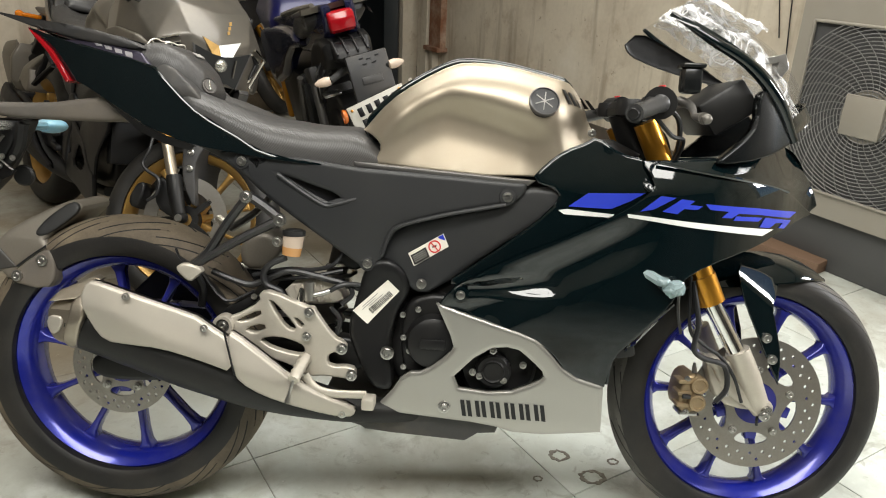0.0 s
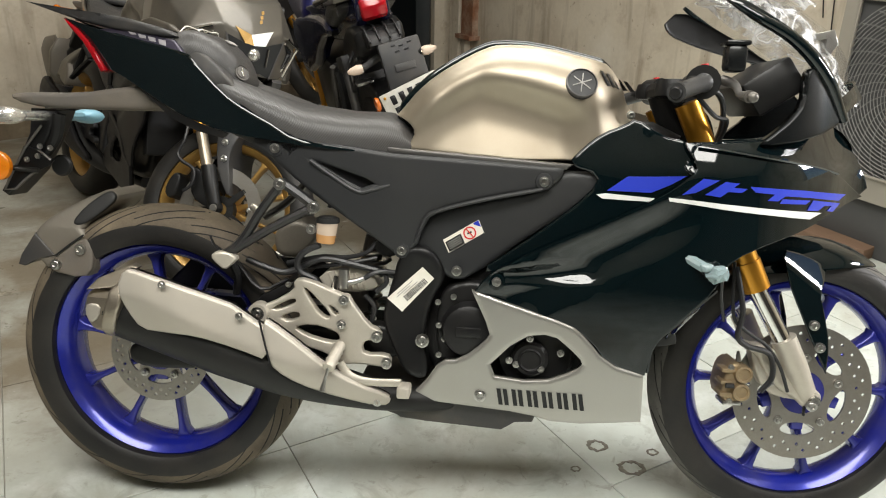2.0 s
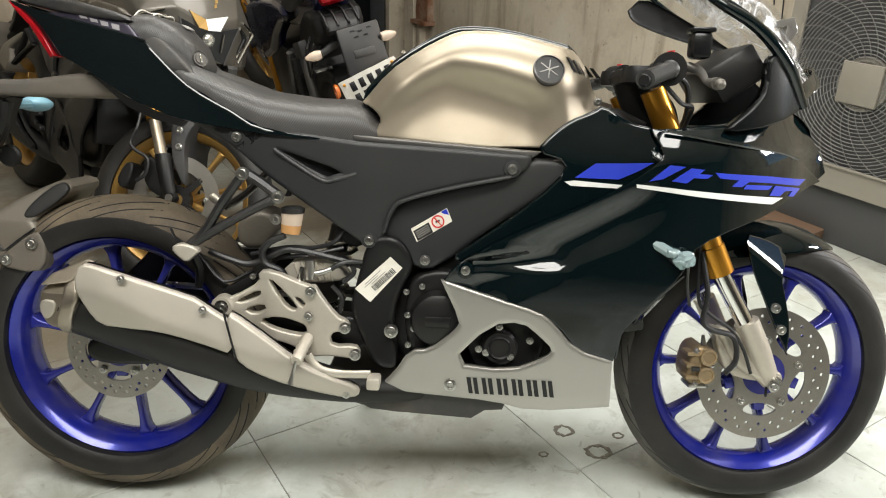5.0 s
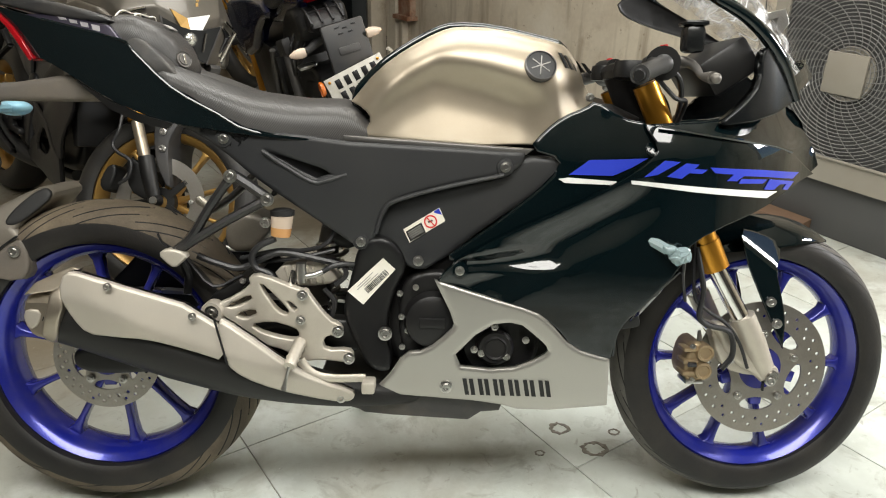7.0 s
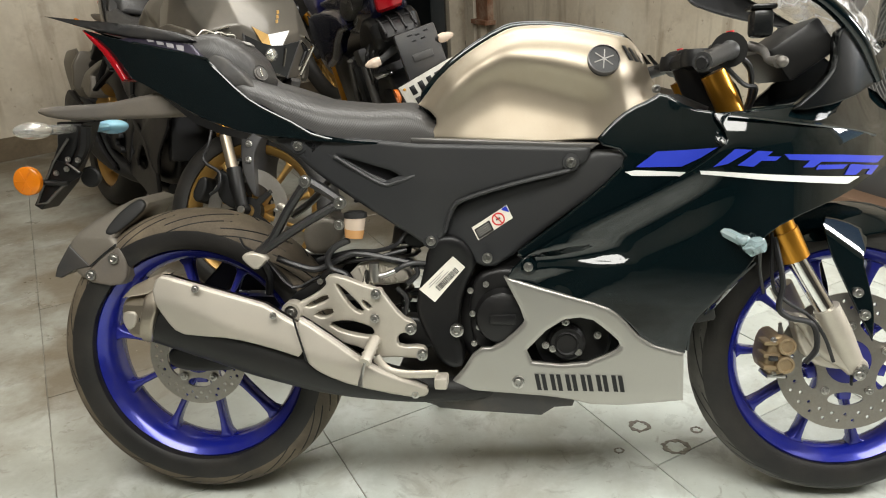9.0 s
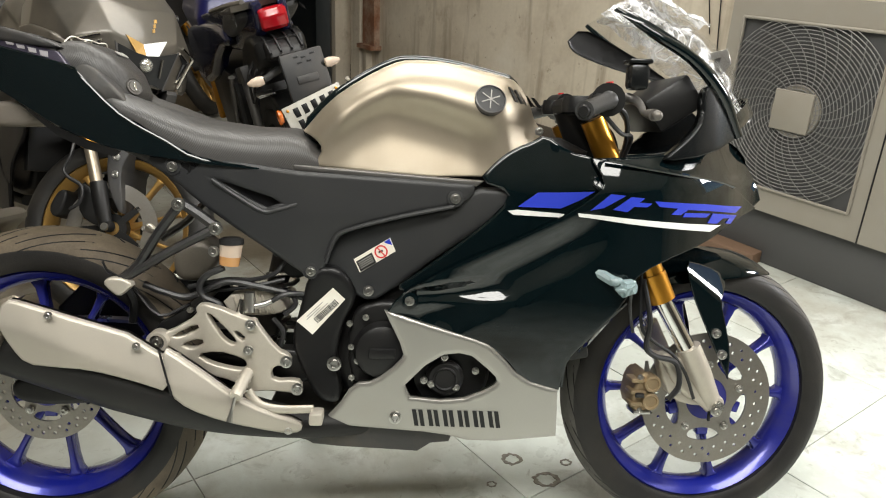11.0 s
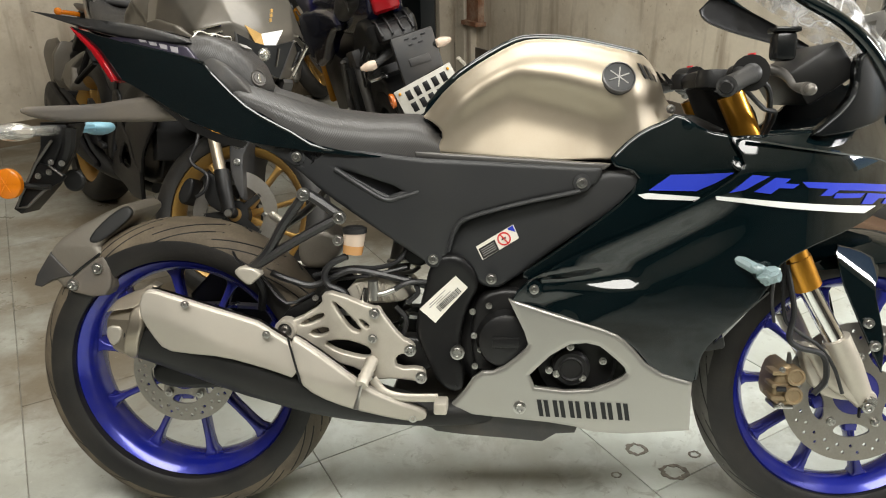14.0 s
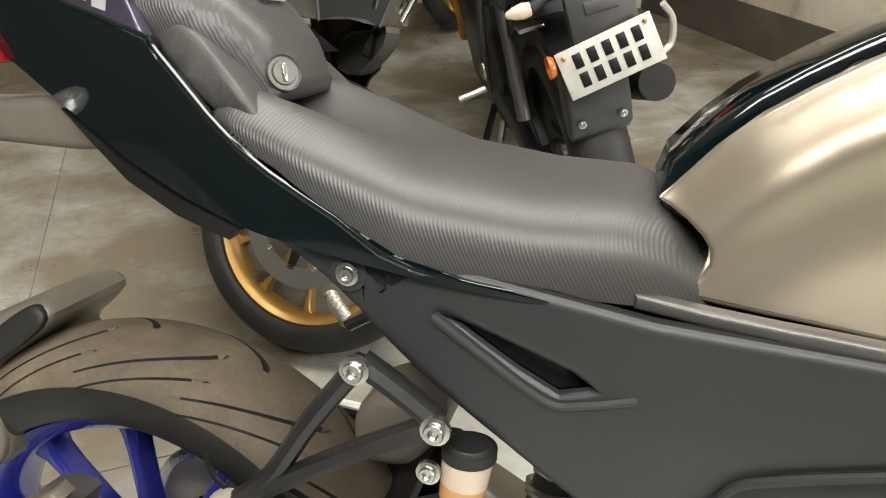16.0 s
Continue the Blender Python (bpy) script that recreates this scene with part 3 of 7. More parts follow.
# left wall, with a dark doorway next to the corner
D0, D1 = C + along_l * 0.16, C + along_l * 1.25
tagged(wall_piece("wall_left", D1, L, 0, TOP, -1), "grimy cream plaster wall with dirty foot", "wall")
tagged(wall_piece("wall_left_pier", C, D0, 0, TOP, -1), "narrow plaster pier beside the dark doorway", "wall")
tagged(wall_piece("wall_left_lintel", D0, D1, 2.2, TOP, -1), "plaster lintel over the dark doorway", "wall")
# walls behind the doorway: the unlit room's shade is put into their near-black colour
tagged(wall_piece("wall_store_back", D0 + Vector((-0.9, 1.3)), D1 + Vector((-1.3, 1.3)), 0, TOP, -1, mat=DOOR_PAINT_AND_SHADE), "wall behind the doorway, the store's shade put into its near-black colour", "wall")
tagged(wall_piece("wall_store_side", D0 + Vector((0.05, 0.1)), D0 + Vector((-0.9, 1.3)), 0, TOP, -1, mat=DOOR_PAINT_AND_SHADE), "side wall of the store, shade put into its near-black colour", "wall")
tagged(wall_piece("wall_store_far", D1 + Vector((-1.3, 1.3)), D1 + Vector((-0.15, 0.0)), 0, TOP, -1, mat=DOOR_PAINT_AND_SHADE), "far wall of the store, shade put into its near-black colour", "wall")
# unseen walls, darkened so that the gloss black panels reflect little light
tagged(wall_piece("wall_shutters", L, B, 0, TOP, -1, mat=DARK_UNSEEN_WALL), "unseen wall kept dark for the reflections in the gloss paint", "wall")
tagged(wall_piece("wall_back", R, B, 0, TOP, 1, mat=DARK_UNSEEN_WALL), "unseen wall kept dark for the reflections in the gloss paint", "wall")
ceil = part("ceiling", ([(q.x, q.y, z) for z in (TOP, TOP + 0.15) for q in (C + Vector((-1.2, 1.6)), R + Vector((0.4, 0)), B, L + Vector((-0.3, 0.2)))],
                        [[0, 1, 2, 3], [4, 5, 6, 7], [0, 1, 5, 4], [1, 2, 6, 5], [2, 3, 7, 6], [3, 0, 4, 7]]), CEILING)
tagged(ceil, "plain plastered ceiling", "ceiling", kind="structure")
# dark painted skirting bands
tagged(wall_piece("baseboard_right", C, G0, 0, 0.22, -1, 0.012, SKIRT), "dark brown painted skirting band", "skirting")
tagged(wall_piece("baseboard_left", D1, L, 0, 0.13, 1, 0.012, STAIN), "dirty brown stained skirting band", "skirting")

# floor: a bed of cement with stone slabs laid on it
fl = part("floor", ([(x, y, z) for z in (-0.06, -0.004) for x, y in ((-9, -9), (9, -9), (9, 11), (-9, 11))],
                    [[0, 1, 2, 3], [4, 5, 6, 7], [0, 1, 5, 4], [1, 2, 6, 5], [2, 3, 7, 6], [3, 0, 4, 7]]), JOINT)
tagged(fl, "worn grey-green stone slab floor with dirty joints", "floor", kind="structure")


# ---- wheels ----
def tyre_mesh(R0, half, rim, bead, grooves, seg):
    """Round-section tyre whose mesh runs along its swept tread grooves; grooves = pattern repeats."""
    h = R0 - rim
    a = h * 0.64
    n = 56 if grooves else 20
    shape = []
    for ph in np.linspace(-118, 118, n):
        p = radians(ph)
        shape.append((ph, R0 - a + a * math.copysign(abs(math.cos(p)) ** 0.8, math.cos(p)), half * math.copysign(abs(math.sin(p)) ** 0.92, math.sin(p))))
    shape = [(-180, rim, -bead)] + shape + [(180, rim, bead)]
    n = len(shape)
    per = seg // grooves if grooves else 1
    cuts = {at + k: span for at, span in ((0, (6, 66)), (per // 2, (40, 82))) for k in range(2)} if grooves else {}
    verts, faces = [], []
    for i in range(seg):
        for ph, r, y in shape:
            u = abs(ph)
            sweep = 0.42 * (min(u, 100) / 60) ** 1.5 if grooves else 0.0
            cut = cuts.get((i + (0 if ph < 0 else per // 3)) % per)
            if cut and cut[0] < u < cut[1]:
                r -= 0.0065
            th = 2 * math.pi * i / seg + sweep
            verts.append((r * math.cos(th), y, r * math.sin(th)))
    for i in range(seg):
        j = (i + 1) % seg
        for k in range(n - 1):
            faces.append([i * n + k, j * n + k, j * n + k + 1, i * n + k + 1])
        faces.append([i * n + n - 1, j * n + n - 1, j * n, i * n])
    return verts, faces


def wheel(name, parent, place, R0, half, rim_r, rim_half, paint, disc_r, disc_y, near=True, turn=0.0, tread=None, band=(0.40, 0.92)):
    """Cast wheel: rim with hub, ten spokes, tyre, drilled disc."""
    hw = rim_half
    prof = [(rim_r + 0.003, -hw), (rim_r - 0.003, -hw - 0.004), (rim_r - 0.012, -hw + 0.003), (rim_r - 0.022, -hw + 0.014), (rim_r - 0.027, -hw * 0.3), (rim_r - 0.027, hw * 0.3),
            (rim_r - 0.022, hw - 0.014), (rim_r - 0.012, hw - 0.003), (rim_r - 0.003, hw + 0.004), (rim_r + 0.003, hw), (rim_r - 0.010, hw * 0.6), (rim_r - 0.014, 0), (rim_r - 0.010, -hw * 0.6), (rim_r + 0.003, -hw)]
    hub = lathe([(0.014, -0.062), (0.036, -0.06), (0.042, -0.045), (0.036, -0.02), (0.034, 0.02), (0.042, 0.045), (0.036, 0.06), (0.014, 0.062)], 32, caps=True)
    rim = part(name, joined(lathe(prof, 96 if near else 56), hub), paint, parent)
    rim.matrix_local = place
    ty = part("tyre", tyre_mesh(R0, half, rim_r + 0.001, rim_half - 0.002, 15 if near else 0, 600 if near else 80), TYRE, rim, "black rubber tyre with curved grooves")
    ty.data.materials.append(tread or (TREAD if near else TYRE))
    ty.data.materials.append(GROOVE)
    ht = (R0 - rim_r - 0.001) * 0.64

    def tread_r(y):
        p = math.asin(min(1.0, (abs(y) / half) ** (1 / 0.92)))
        return R0 - ht + ht * math.cos(p) ** 0.8

    for f in ty.data.polygons:
        y = sum(ty.data.vertices[i].co.y for i in f.vertices) / len(f.vertices)
        r = math.hypot(f.center.x, f.center.z)
        if r > R0 - (R0 - rim_r) * band[0] and abs(y) < half * band[1]:
            f.material_index = 2 if near and r < tread_r(y) - 0.003 else 1
    sp = [(0.03, 0.012), (0.06, 0.009), (0.12, 0.0065), (0.165, 0.0065), (0.19, 0.009), (rim_r - 0.024, 0.018)]
    loop = sp + [(r, -w) for r, w in reversed(sp)]
    mesh = None
    for k in range(10):
        if mesh is None:
            ob = part("spoke", pillow(loop, 0.017, cell=0, radius=0.005, depth=0.006), paint, rim)
            mesh = ob.data
        else:
            ob = new("spoke", mesh)
            ob.parent = rim
        ob.rotation_euler = (0, turn + 2 * math.pi * k / 10, 0)
    holes = []
    for ring, cnt, off in ((0.88, 26, 0), (0.78, 26, 0.12)):
        for k in range(cnt):
            an = 2 * math.pi * k / cnt + off
            holes.append(circle(disc_r * ring * math.cos(an), disc_r * ring * math.sin(an), 0.0036, 8))
    inner = circle(0, 0, disc_r * (0.32 if near else 0.68), 40)
    if near:
        # curved windows between the bolts, and thin wear slots
        for k in range(5):
            mid_a = 2 * math.pi * k / 5 + 0.3 + math.pi / 5
            arc = [(disc_r * 0.64, -0.44), (disc_r * 0.655, -0.2), (disc_r * 0.655, 0.1), (disc_r * 0.63, 0.40), (disc_r * 0.56, 0.44), (disc_r * 0.46, 0.16), (disc_r * 0.45, -0.12), (disc_r * 0.53, -0.42)]
            holes.append(rounded([(r * math.cos(mid_a + q), r * math.sin(mid_a + q)) for r, q in arc], 1))
    v, f, rm = flat(circle(0, 0, disc_r, 60), [inner] + (holes if near else []), 0)
    v[:, 1] = disc_y
    dv, df = closed(v, v + np.array((0, 0.004, 0)), f, rm)
    disc = part("brake_disc", (dv, df), DISC_STEEL, rim, "drilled steel brake disc with curved windows" if near else "steel brake disc")
    arms = []
    for k in range(5):
        an = 2 * math.pi * k / 5 + 0.3
        if not near:
            arms.append(moved(pillow([(0.03, 0.012), (disc_r * 0.74, 0.007), (disc_r * 0.74, -0.007), (0.03, -0.012)], 0.004, cell=0, radius=0), Matrix.Translation((0, disc_y + 0.004, 0)) @ Matrix.Rotation(an, 4, "Y")))
        at_r = 0.52 if near else 0.70
        bolt(disc_r * at_r * math.cos(an), disc_y - 0.004, disc_r * at_r * math.sin(an), disc, 0.008 if near else 0.007)
        if near:
            arms.append(moved(pillow([(0.03, 0.016), (disc_r * 0.58, 0.011), (disc_r * 0.58, -0.011), (0.03, -0.016)], 0.012, cell=0, radius=0.003, depth=0.003), Matrix.Translation((0, disc_y + 0.018, 0)) @ Matrix.Rotation(an, 4, "Y")))
    arms.append(lathe([(0.022, disc_y + 0.001), (0.045, disc_y + 0.001), (0.045, disc_y + 0.030), (0.022, disc_y + 0.030)], 32))
    part("disc_carrier", joined(*arms), paint if near else FRAME_BLACK, disc, "painted hub carrier" if near else "")
    return rim


def crumple(piece, amount):
    """Pushes a shape about, like wrapped plastic."""
    out = []
    for v in piece[0]:
        q = Vector(v)
        out.append(tuple(q + noise.noise_vector(q * 70) * amount + noise.noise_vector(q * 190) * amount * 0.4))
    return out, piece[1]


def fork_width(x, z):
    w = smooth(x, [.60, .8, 1.0, 1.12, 1.22, 1.30, 1.36, 1.40], [.165, .185, .205, .20, .165, .115, .06, .03])
    return w * smooth(z, [.24, .36, .5, .7, .85], [.86, .92, .98, 1, .92])


def proud(f, d):
    return lambda x, z: f(x, z) + d


def sportbike(name, label, group, m, paint, tank_paint, belly_paint, wheel_paint, near, steer=0.0, decals=True):
    """A faired sport motorcycle. x forward from the rear axle, y to its left, z up from the ground."""
    bike = thing(name, label, "motorcycle", group, m=m)
    FW = fork_width

    # rear wheel and swing arm
    wheel("rear_wheel", bike, pose(0.0 if near else -0.006, -0.026 if near else 0, 0.304 if near else 0.314), 0.309 if near else 0.316, 0.071, 0.230, 0.048, wheel_paint, 0.105, -0.058, near, 0.18, band=(0.52, 0.98) if near else (0.40, 0.92))
    arm = [(0.00, 0.345), (0.10, 0.36), (0.30, 0.385), (0.50, 0.41), (0.53, 0.36), (0.50, 0.33), (0.30, 0.315), (0.08, 0.285), (-0.04, 0.285), (-0.05, 0.33)]
    for s in (1, -1):
        part("swing_arm", panel(rounded(arm, 2), 0.125, thick=0.03, side=s, radius=0.01, depth=0.006, cell=0.04), FRAME_BLACK, bike)
    part("rear_axle", lathe([(0.0, -0.118), (0.010, -0.118), (0.013, -0.112), (0.013, 0.135), (0.0, 0.135)], 16, (0, 0, 0.306)), FRAME_BLACK if near else STEEL, bike)
    part("chain", tube([(-0.085, 0.076, 0.314), (-0.05, 0.076, 0.385), (0.02, 0.076, 0.402), (0.25, 0.076, 0.392), (0.47, 0.076, 0.385), (0.50, 0.076, 0.36), (0.47, 0.076, 0.335), (0.25, 0.076, 0.28), (0.02, 0.076, 0.226), (-0.05, 0.076, 0.243), (-0.085, 0.076, 0.314)], 0.008, 6), STEEL, bike)
    part("sprocket", lathe([(0.03, 0.07), (0.085, 0.072), (0.09, 0.076), (0.085, 0.08), (0.03, 0.082)], 40, (0, 0, 0.314)), DISC_STEEL, bike)
    part("rear_caliper", block((0.03, -0.11, 0.37), (0.13, -0.06, 0.43), 0.012), FRAME_BLACK, bike)
    part("engine", joined(*[(lambda v, f: (v, f))(*pillow(rounded(o, 2), w, cell=0.05, radius=0.02, depth=0.02)) for o, w in
                            (([(0.55, 0.28), (0.90, 0.27), (0.95, 0.40), (0.90, 0.60), (0.70, 0.55), (0.56, 0.47)], 0.105),
                             ([(0.62, 0.50), (0.90, 0.46), (1.0, 0.66), (0.72, 0.70)], 0.10))]), ENGINE_BLACK, bike)
    part("radiator", block((0.98, -0.16, 0.40), (1.02, 0.16, 0.62), 0.006, Matrix.Translation((1.0, 0, 0.5)) @ Matrix.Rotation(radians(-12), 4, "Y") @ Matrix.Translation((-1.0, 0, -0.5))), FRAME_BLACK, bike)
    part("mid_body", pillow(rounded([(0.24, 0.74), (0.50, 0.56), (0.64, 0.53), (0.90, 0.68), (1.06, 0.78), (0.95, 0.83), (0.5, 0.78)], 1), 0.095, cell=0.05, radius=0.02, depth=0.02), FRAME_BLACK, bike)

    # main frame plate, matte side covers
    mid = lambda x, z: float(np.interp(z, [.28, .4, .5, .56, .75], [.150, .140, .132, .140, .150]))
    fo = [(0.509, 0.560), (0.563, 0.572), (0.604, 0.515), (0.572, 0.458), (0.559, 0.389), (0.574, 0.310), (0.552, 0.300), (0.523, 0.313), (0.498, 0.363), (0.474, 0.418), (0.490, 0.481)]
    co = [(0.176, 0.767), (0.261, 0.768), (0.492, 0.742), (0.810, 0.729), (0.806, 0.705), (0.773, 0.686), (0.667, 0.665), (0.570, 0.634), (0.548, 0.594), (0.533, 0.551), (0.509, 0.541), (0.481, 0.563), (0.387, 0.624), (0.310, 0.677), (0.256, 0.722)]
    tri = [(0.340, 0.721), (0.368, 0.714), (0.440, 0.693), (0.458, 0.683), (0.432, 0.674), (0.398, 0.689)]
    ma = [(0.800, 0.722), (0.879, 0.722), (0.886, 0.710), (0.866, 0.675), (0.758, 0.600), (0.642, 0.503), (0.604, 0.501), (0.580, 0.528), (0.530, 0.542), (0.541, 0.592), (0.562, 0.630), (0.667, 0.662), (0.774, 0.684)]

    def cover_w(x, z):
        w = float(np.interp(x, [0.17, 0.3, 0.5, 0.7, 0.82], [0.110, 0.134, 0.152, 0.156, 0.16]))
        return w - 0.030 * max(0, 0.66 - z) / 0.12 * (0.7 if x > 0.5 else 0.45)

    def matte_w(x, z):
        lower = max(0.0, (0.66 + 0.18 * (x - 0.667)) - z)
        return float(np.interp(x, [0.53, 0.7, 0.86, 0.9], [0.128, 0.138, 0.158, 0.165])) - 0.05 * min(lower, 0.12)

    for s in (1, -1):
        part("main_frame", panel(rounded(fo, 2), mid, thick=0.05, side=s, radius=0.014, depth=0.012, cell=0.03), FRAME_BLACK, bike)
        part("inner_cover", panel(rounded(ma, 1), matte_w, thick=0.02, side=s, radius=0.012, depth=0.008, cell=0.025), MATTE_BLACK, bike)
        cov = part("side_cover", panel(rounded(co, 1, keep=(2, 3)), cover_w, holes=[tri], thick=0.008, side=s, radius=0.010, depth=0.006, cell=0.02, fine=0.010), MATTE_BLACK, bike, "matte black side cover with a slanted vent")
        if s > 0 and near:
            rib = [(0.540, -0.149, 0.575), (0.556, -0.150, 0.622), (0.585, -0.154, 0.640), (0.667, -0.158, 0.664), (0.772, -0.162, 0.688)]
            part("rib", tube(rib, 0.004, 8), MATTE_BLACK, cov)
            part("vent_lip", tube([(0.334, -0.141, 0.722), (0.372, -0.141, 0.697), (0.424, -0.144, 0.668), (0.452, -0.146, 0.671), (0.488, -0.148, 0.682)], 0.0045, 8), MATTE_BLACK, cov)
            part("vent_back", panel([(0.32, 0.735), (0.36, 0.73), (0.50, 0.685), (0.42, 0.66)], 0.126, thick=0.004, cell=0, radius=0), BLACK_PRINT, cov)

    if near:
        # pale ribbed casing seen past the hoses
        case = part("ribbed_casing", panel(rounded([(0.339, 0.496), (0.415, 0.522), (0.472, 0.481), (0.443, 0.463), (0.357, 0.462)], 1), 0.108, thick=0.04, radius=0.006, depth=0.005, cell=0.02), CAST_ALLOY, bike, "pale ribbed alloy casing")
        for k in range(6):
            part("cooling_rib", tube([(0.364 + 0.013 * k, -0.109, 0.500 + 0.011 * min(k, 3) / 3 - 0.008 * max(0, k - 3)), (0.374 + 0.013 * k, -0.109, 0.468)], 0.0026, 6, 0), CAST_ALLOY, case)

    # tank
    to = [(0.488, 0.813), (0.537, 0.871), (0.594, 0.911), (0.651, 0.942), (0.683, 0.951), (0.757, 0.949), (0.865, 0.926), (0.889, 0.919), (0.917, 0.881), (0.929, 0.845), (0.947, 0.823), (0.929, 0.807),
          (0.888, 0.789), (0.852, 0.763), (0.815, 0.733), (0.487, 0.750), (0.517, 0.758), (0.529, 0.782), (0.515, 0.800)]
    upper = to[:10]
    crease_x, crease_z = [0.49, 0.543, 0.594, 0.650, 0.728, 0.813, 0.86, 0.95], [0.77, 0.825, 0.866, 0.893, 0.877, 0.850, 0.84, 0.83]

    def tank_w(x, z):
        d = min((Vector((x, z)) - Vector(a)).length if (t := max(0, min(1, (Vector((x, z)) - Vector(a)).dot(Vector(b) - Vector(a)) / (Vector(b) - Vector(a)).length_squared))) == 0 else
                (Vector((x, z)) - Vector(a).lerp(Vector(b), t)).length for a, b in zip(upper, upper[1:]))
        s = min(1, d / 0.085)
        w = 0.058 + 0.086 * math.sqrt(max(0, 1 - (1 - s) ** 2))
        w *= float(smooth(x, [0.48, 0.56, 0.66, 0.80, 0.862, 0.90, 0.95], [0.80, 0.95, 1.0, 1.03, 1.0, 0.84, 0.60]))
        below = float(np.interp(x, crease_x, crease_z)) - z
        if below > -0.01:
            k = min(1, max(0, (below + 0.01) / 0.055))
            k = k * k * (3 - 2 * k)
            fade = float(np.interp(x, [0.50, 0.60, 0.80, 0.865], [0.35, 1, 1, 0.0]))
            w -= 0.030 * k * fade * float(np.interp(below, [0, 0.08, 0.16], [1, 1, 0.35]))
        return w

    tank = part("tank_cover", panel(rounded(to, 1, keep=(0, 15)), tank_w, thick=0.03, radius=0.004, depth=0.003, cell=0.010, fine=0.009), tank_paint, bike, "silver fuel tank cover", 60)
    part("tank_cover", panel(rounded(to, 1, keep=(0, 15)), tank_w, thick=0.03, side=-1, radius=0.004, depth=0.003, cell=0.02), tank_paint, bike, "silver fuel tank cover", 60)
    spine = [(x - 0.006, z + 0.011) for x, z in to[:9]] + [(0.925, 0.84), (0.85, 0.80), (0.50, 0.78)]
    part("tank_spine", pillow(rounded(spine, 1), 0.068, cell=0.05, radius=0.008, depth=0.006), GLOSS_BLACK, bike, "gloss black tank spine")
    band = [(0.478, 0.752), (0.60, 0.747), (0.75, 0.739), (0.826, 0.735), (0.812, 0.724), (0.75, 0.727), (0.60, 0.735), (0.478, 0.741)]
    for s in (1, -1):
        part("tank_skirt", panel(band, lambda x, z: float(np.interp(x, [0.47, 0.55, 0.7, 0.83], [0.124, 0.142, 0.152, 0.157])), thick=0.012, side=s, radius=0.004, depth=0.003, cell=0.05), GREY_ALLOY if near else GREY_PAINT, bike, "grey tank skirt strip")
    if near:
        em = part("emblem", lathe([(0.0, -0.006), (0.026, -0.005), (0.029, -0.002), (0.029, 0.006)], 36), MATTE_BLACK, tank, "round black and chrome tank badge")
        em.matrix_local = Matrix.Translation((0.832, -0.138, 0.880)) @ Matrix.Rotation(radians(-27), 4, "X") @ Matrix.Rotation(radians(8), 4, "Z")
        part("badge_ring", lathe([(0.0270, -0.005), (0.0270, -0.0075), (0.0290, -0.0065), (0.0295, 0.0)], 36), SILVER_PRINT, em)
        for k in range(3):
            b = part("badge_bar", block((-0.0010, -0.0066, -0.019), (0.0010, -0.005, 0.019), 0.0004), GREY_PRINT, em)
            b.rotation_euler = (0, 2 * math.pi * k / 6 + 0.1, 0)
        for k in range(5):
            x = 0.868 + 0.0125 * k
            part("tank_slot", panel([(x, 0.907 - 0.004 * k), (x + 0.006, 0.906 - 0.004 * k), (x + 0.022, 0.880 - 0.002 * k), (x + 0.014, 0.880 - 0.002 * k)], proud(tank_w, 0.0012), thick=0.004, cell=0.012, radius=0), BLACK_PRINT, tank)
        bolt(0.931, -0.104, 0.828, tank, 0.008)

    # seat, pillion pad, tail
    seat_v, seat_f = [], []
    SX, SY = 44, 33
    for i in range(SX):
        x = 0.132 + 0.423 * i / (SX - 1)
        top = float(np.interp(x, [0.132, 0.150, 0.222, 0.31, 0.397, 0.470, 0.500, 0.520, 0.555], [0.856, 0.866, 0.850, 0.828, 0.818, 0.818, 0.806, 0.784, 0.77]))
        bot = float(np.interp(x, [0.132, 0.2, 0.255, 0.321, 0.40, 0.49, 0.555], [0.848, 0.820, 0.788, 0.757, 0.747, 0.742, 0.745]))
        full = float(np.interp(x, [0.132, 0.160, 0.22, 0.3, 0.4, 0.47, 0.525, 0.555], [0.108, 0.122, 0.134, 0.140, 0.134, 0.124, 0.110, 0.09]))
        for j in range(SY):
            a = math.pi * (j / (SY - 1) - 0.5)
            y = full * math.copysign(abs(math.sin(a)) ** 0.8, a)
            z = bot + (top - bot) * max(0.0, math.cos(a)) ** 0.55
            lobe = float(np.interp(x, [0.13, 0.17, 0.23, 0.30], [1, 1, 0.6, 0]))
            z += lobe * (0.012 * math.exp(-((abs(y) - 0.082) / 0.026) ** 2) - 0.018 * math.exp(-(y / 0.045) ** 2)) * (1 if z > bot + 0.005 else 0)
            seat_v.append((x, y, max(z, bot)))
    seat_f = [[i * SY + j, i * SY + j + 1, (i + 1) * SY + j + 1, (i + 1) * SY + j] for i in range(SX - 1) for j in range(SY - 1)]
    seat_f += [[i * SY, (i + 1) * SY, (i + 2) * SY - 1, (i + 1) * SY - 1] for i in range(SX - 1)] + [list(range(SY)), [(SX - 1) * SY + j for j in range(SY)]]
    part("seat", (seat_v, seat_f), VINYL, bike, "black ribbed vinyl rider seat", 75)
    po = [(0.030, 0.938), (0.050, 0.964), (0.088, 0.964), (0.130, 0.943), (0.160, 0.914), (0.175, 0.886), (0.172, 0.862), (0.147, 0.852), (0.10, 0.880), (0.06, 0.910)]

    def pad_w(x, z):
        top = float(np.interp(x, [0.030, 0.050, 0.088, 0.130, 0.160, 0.175], [0.938, 0.964, 0.964, 0.943, 0.914, 0.880]))
        s = min(1, max(0, (top - z) / 0.04))
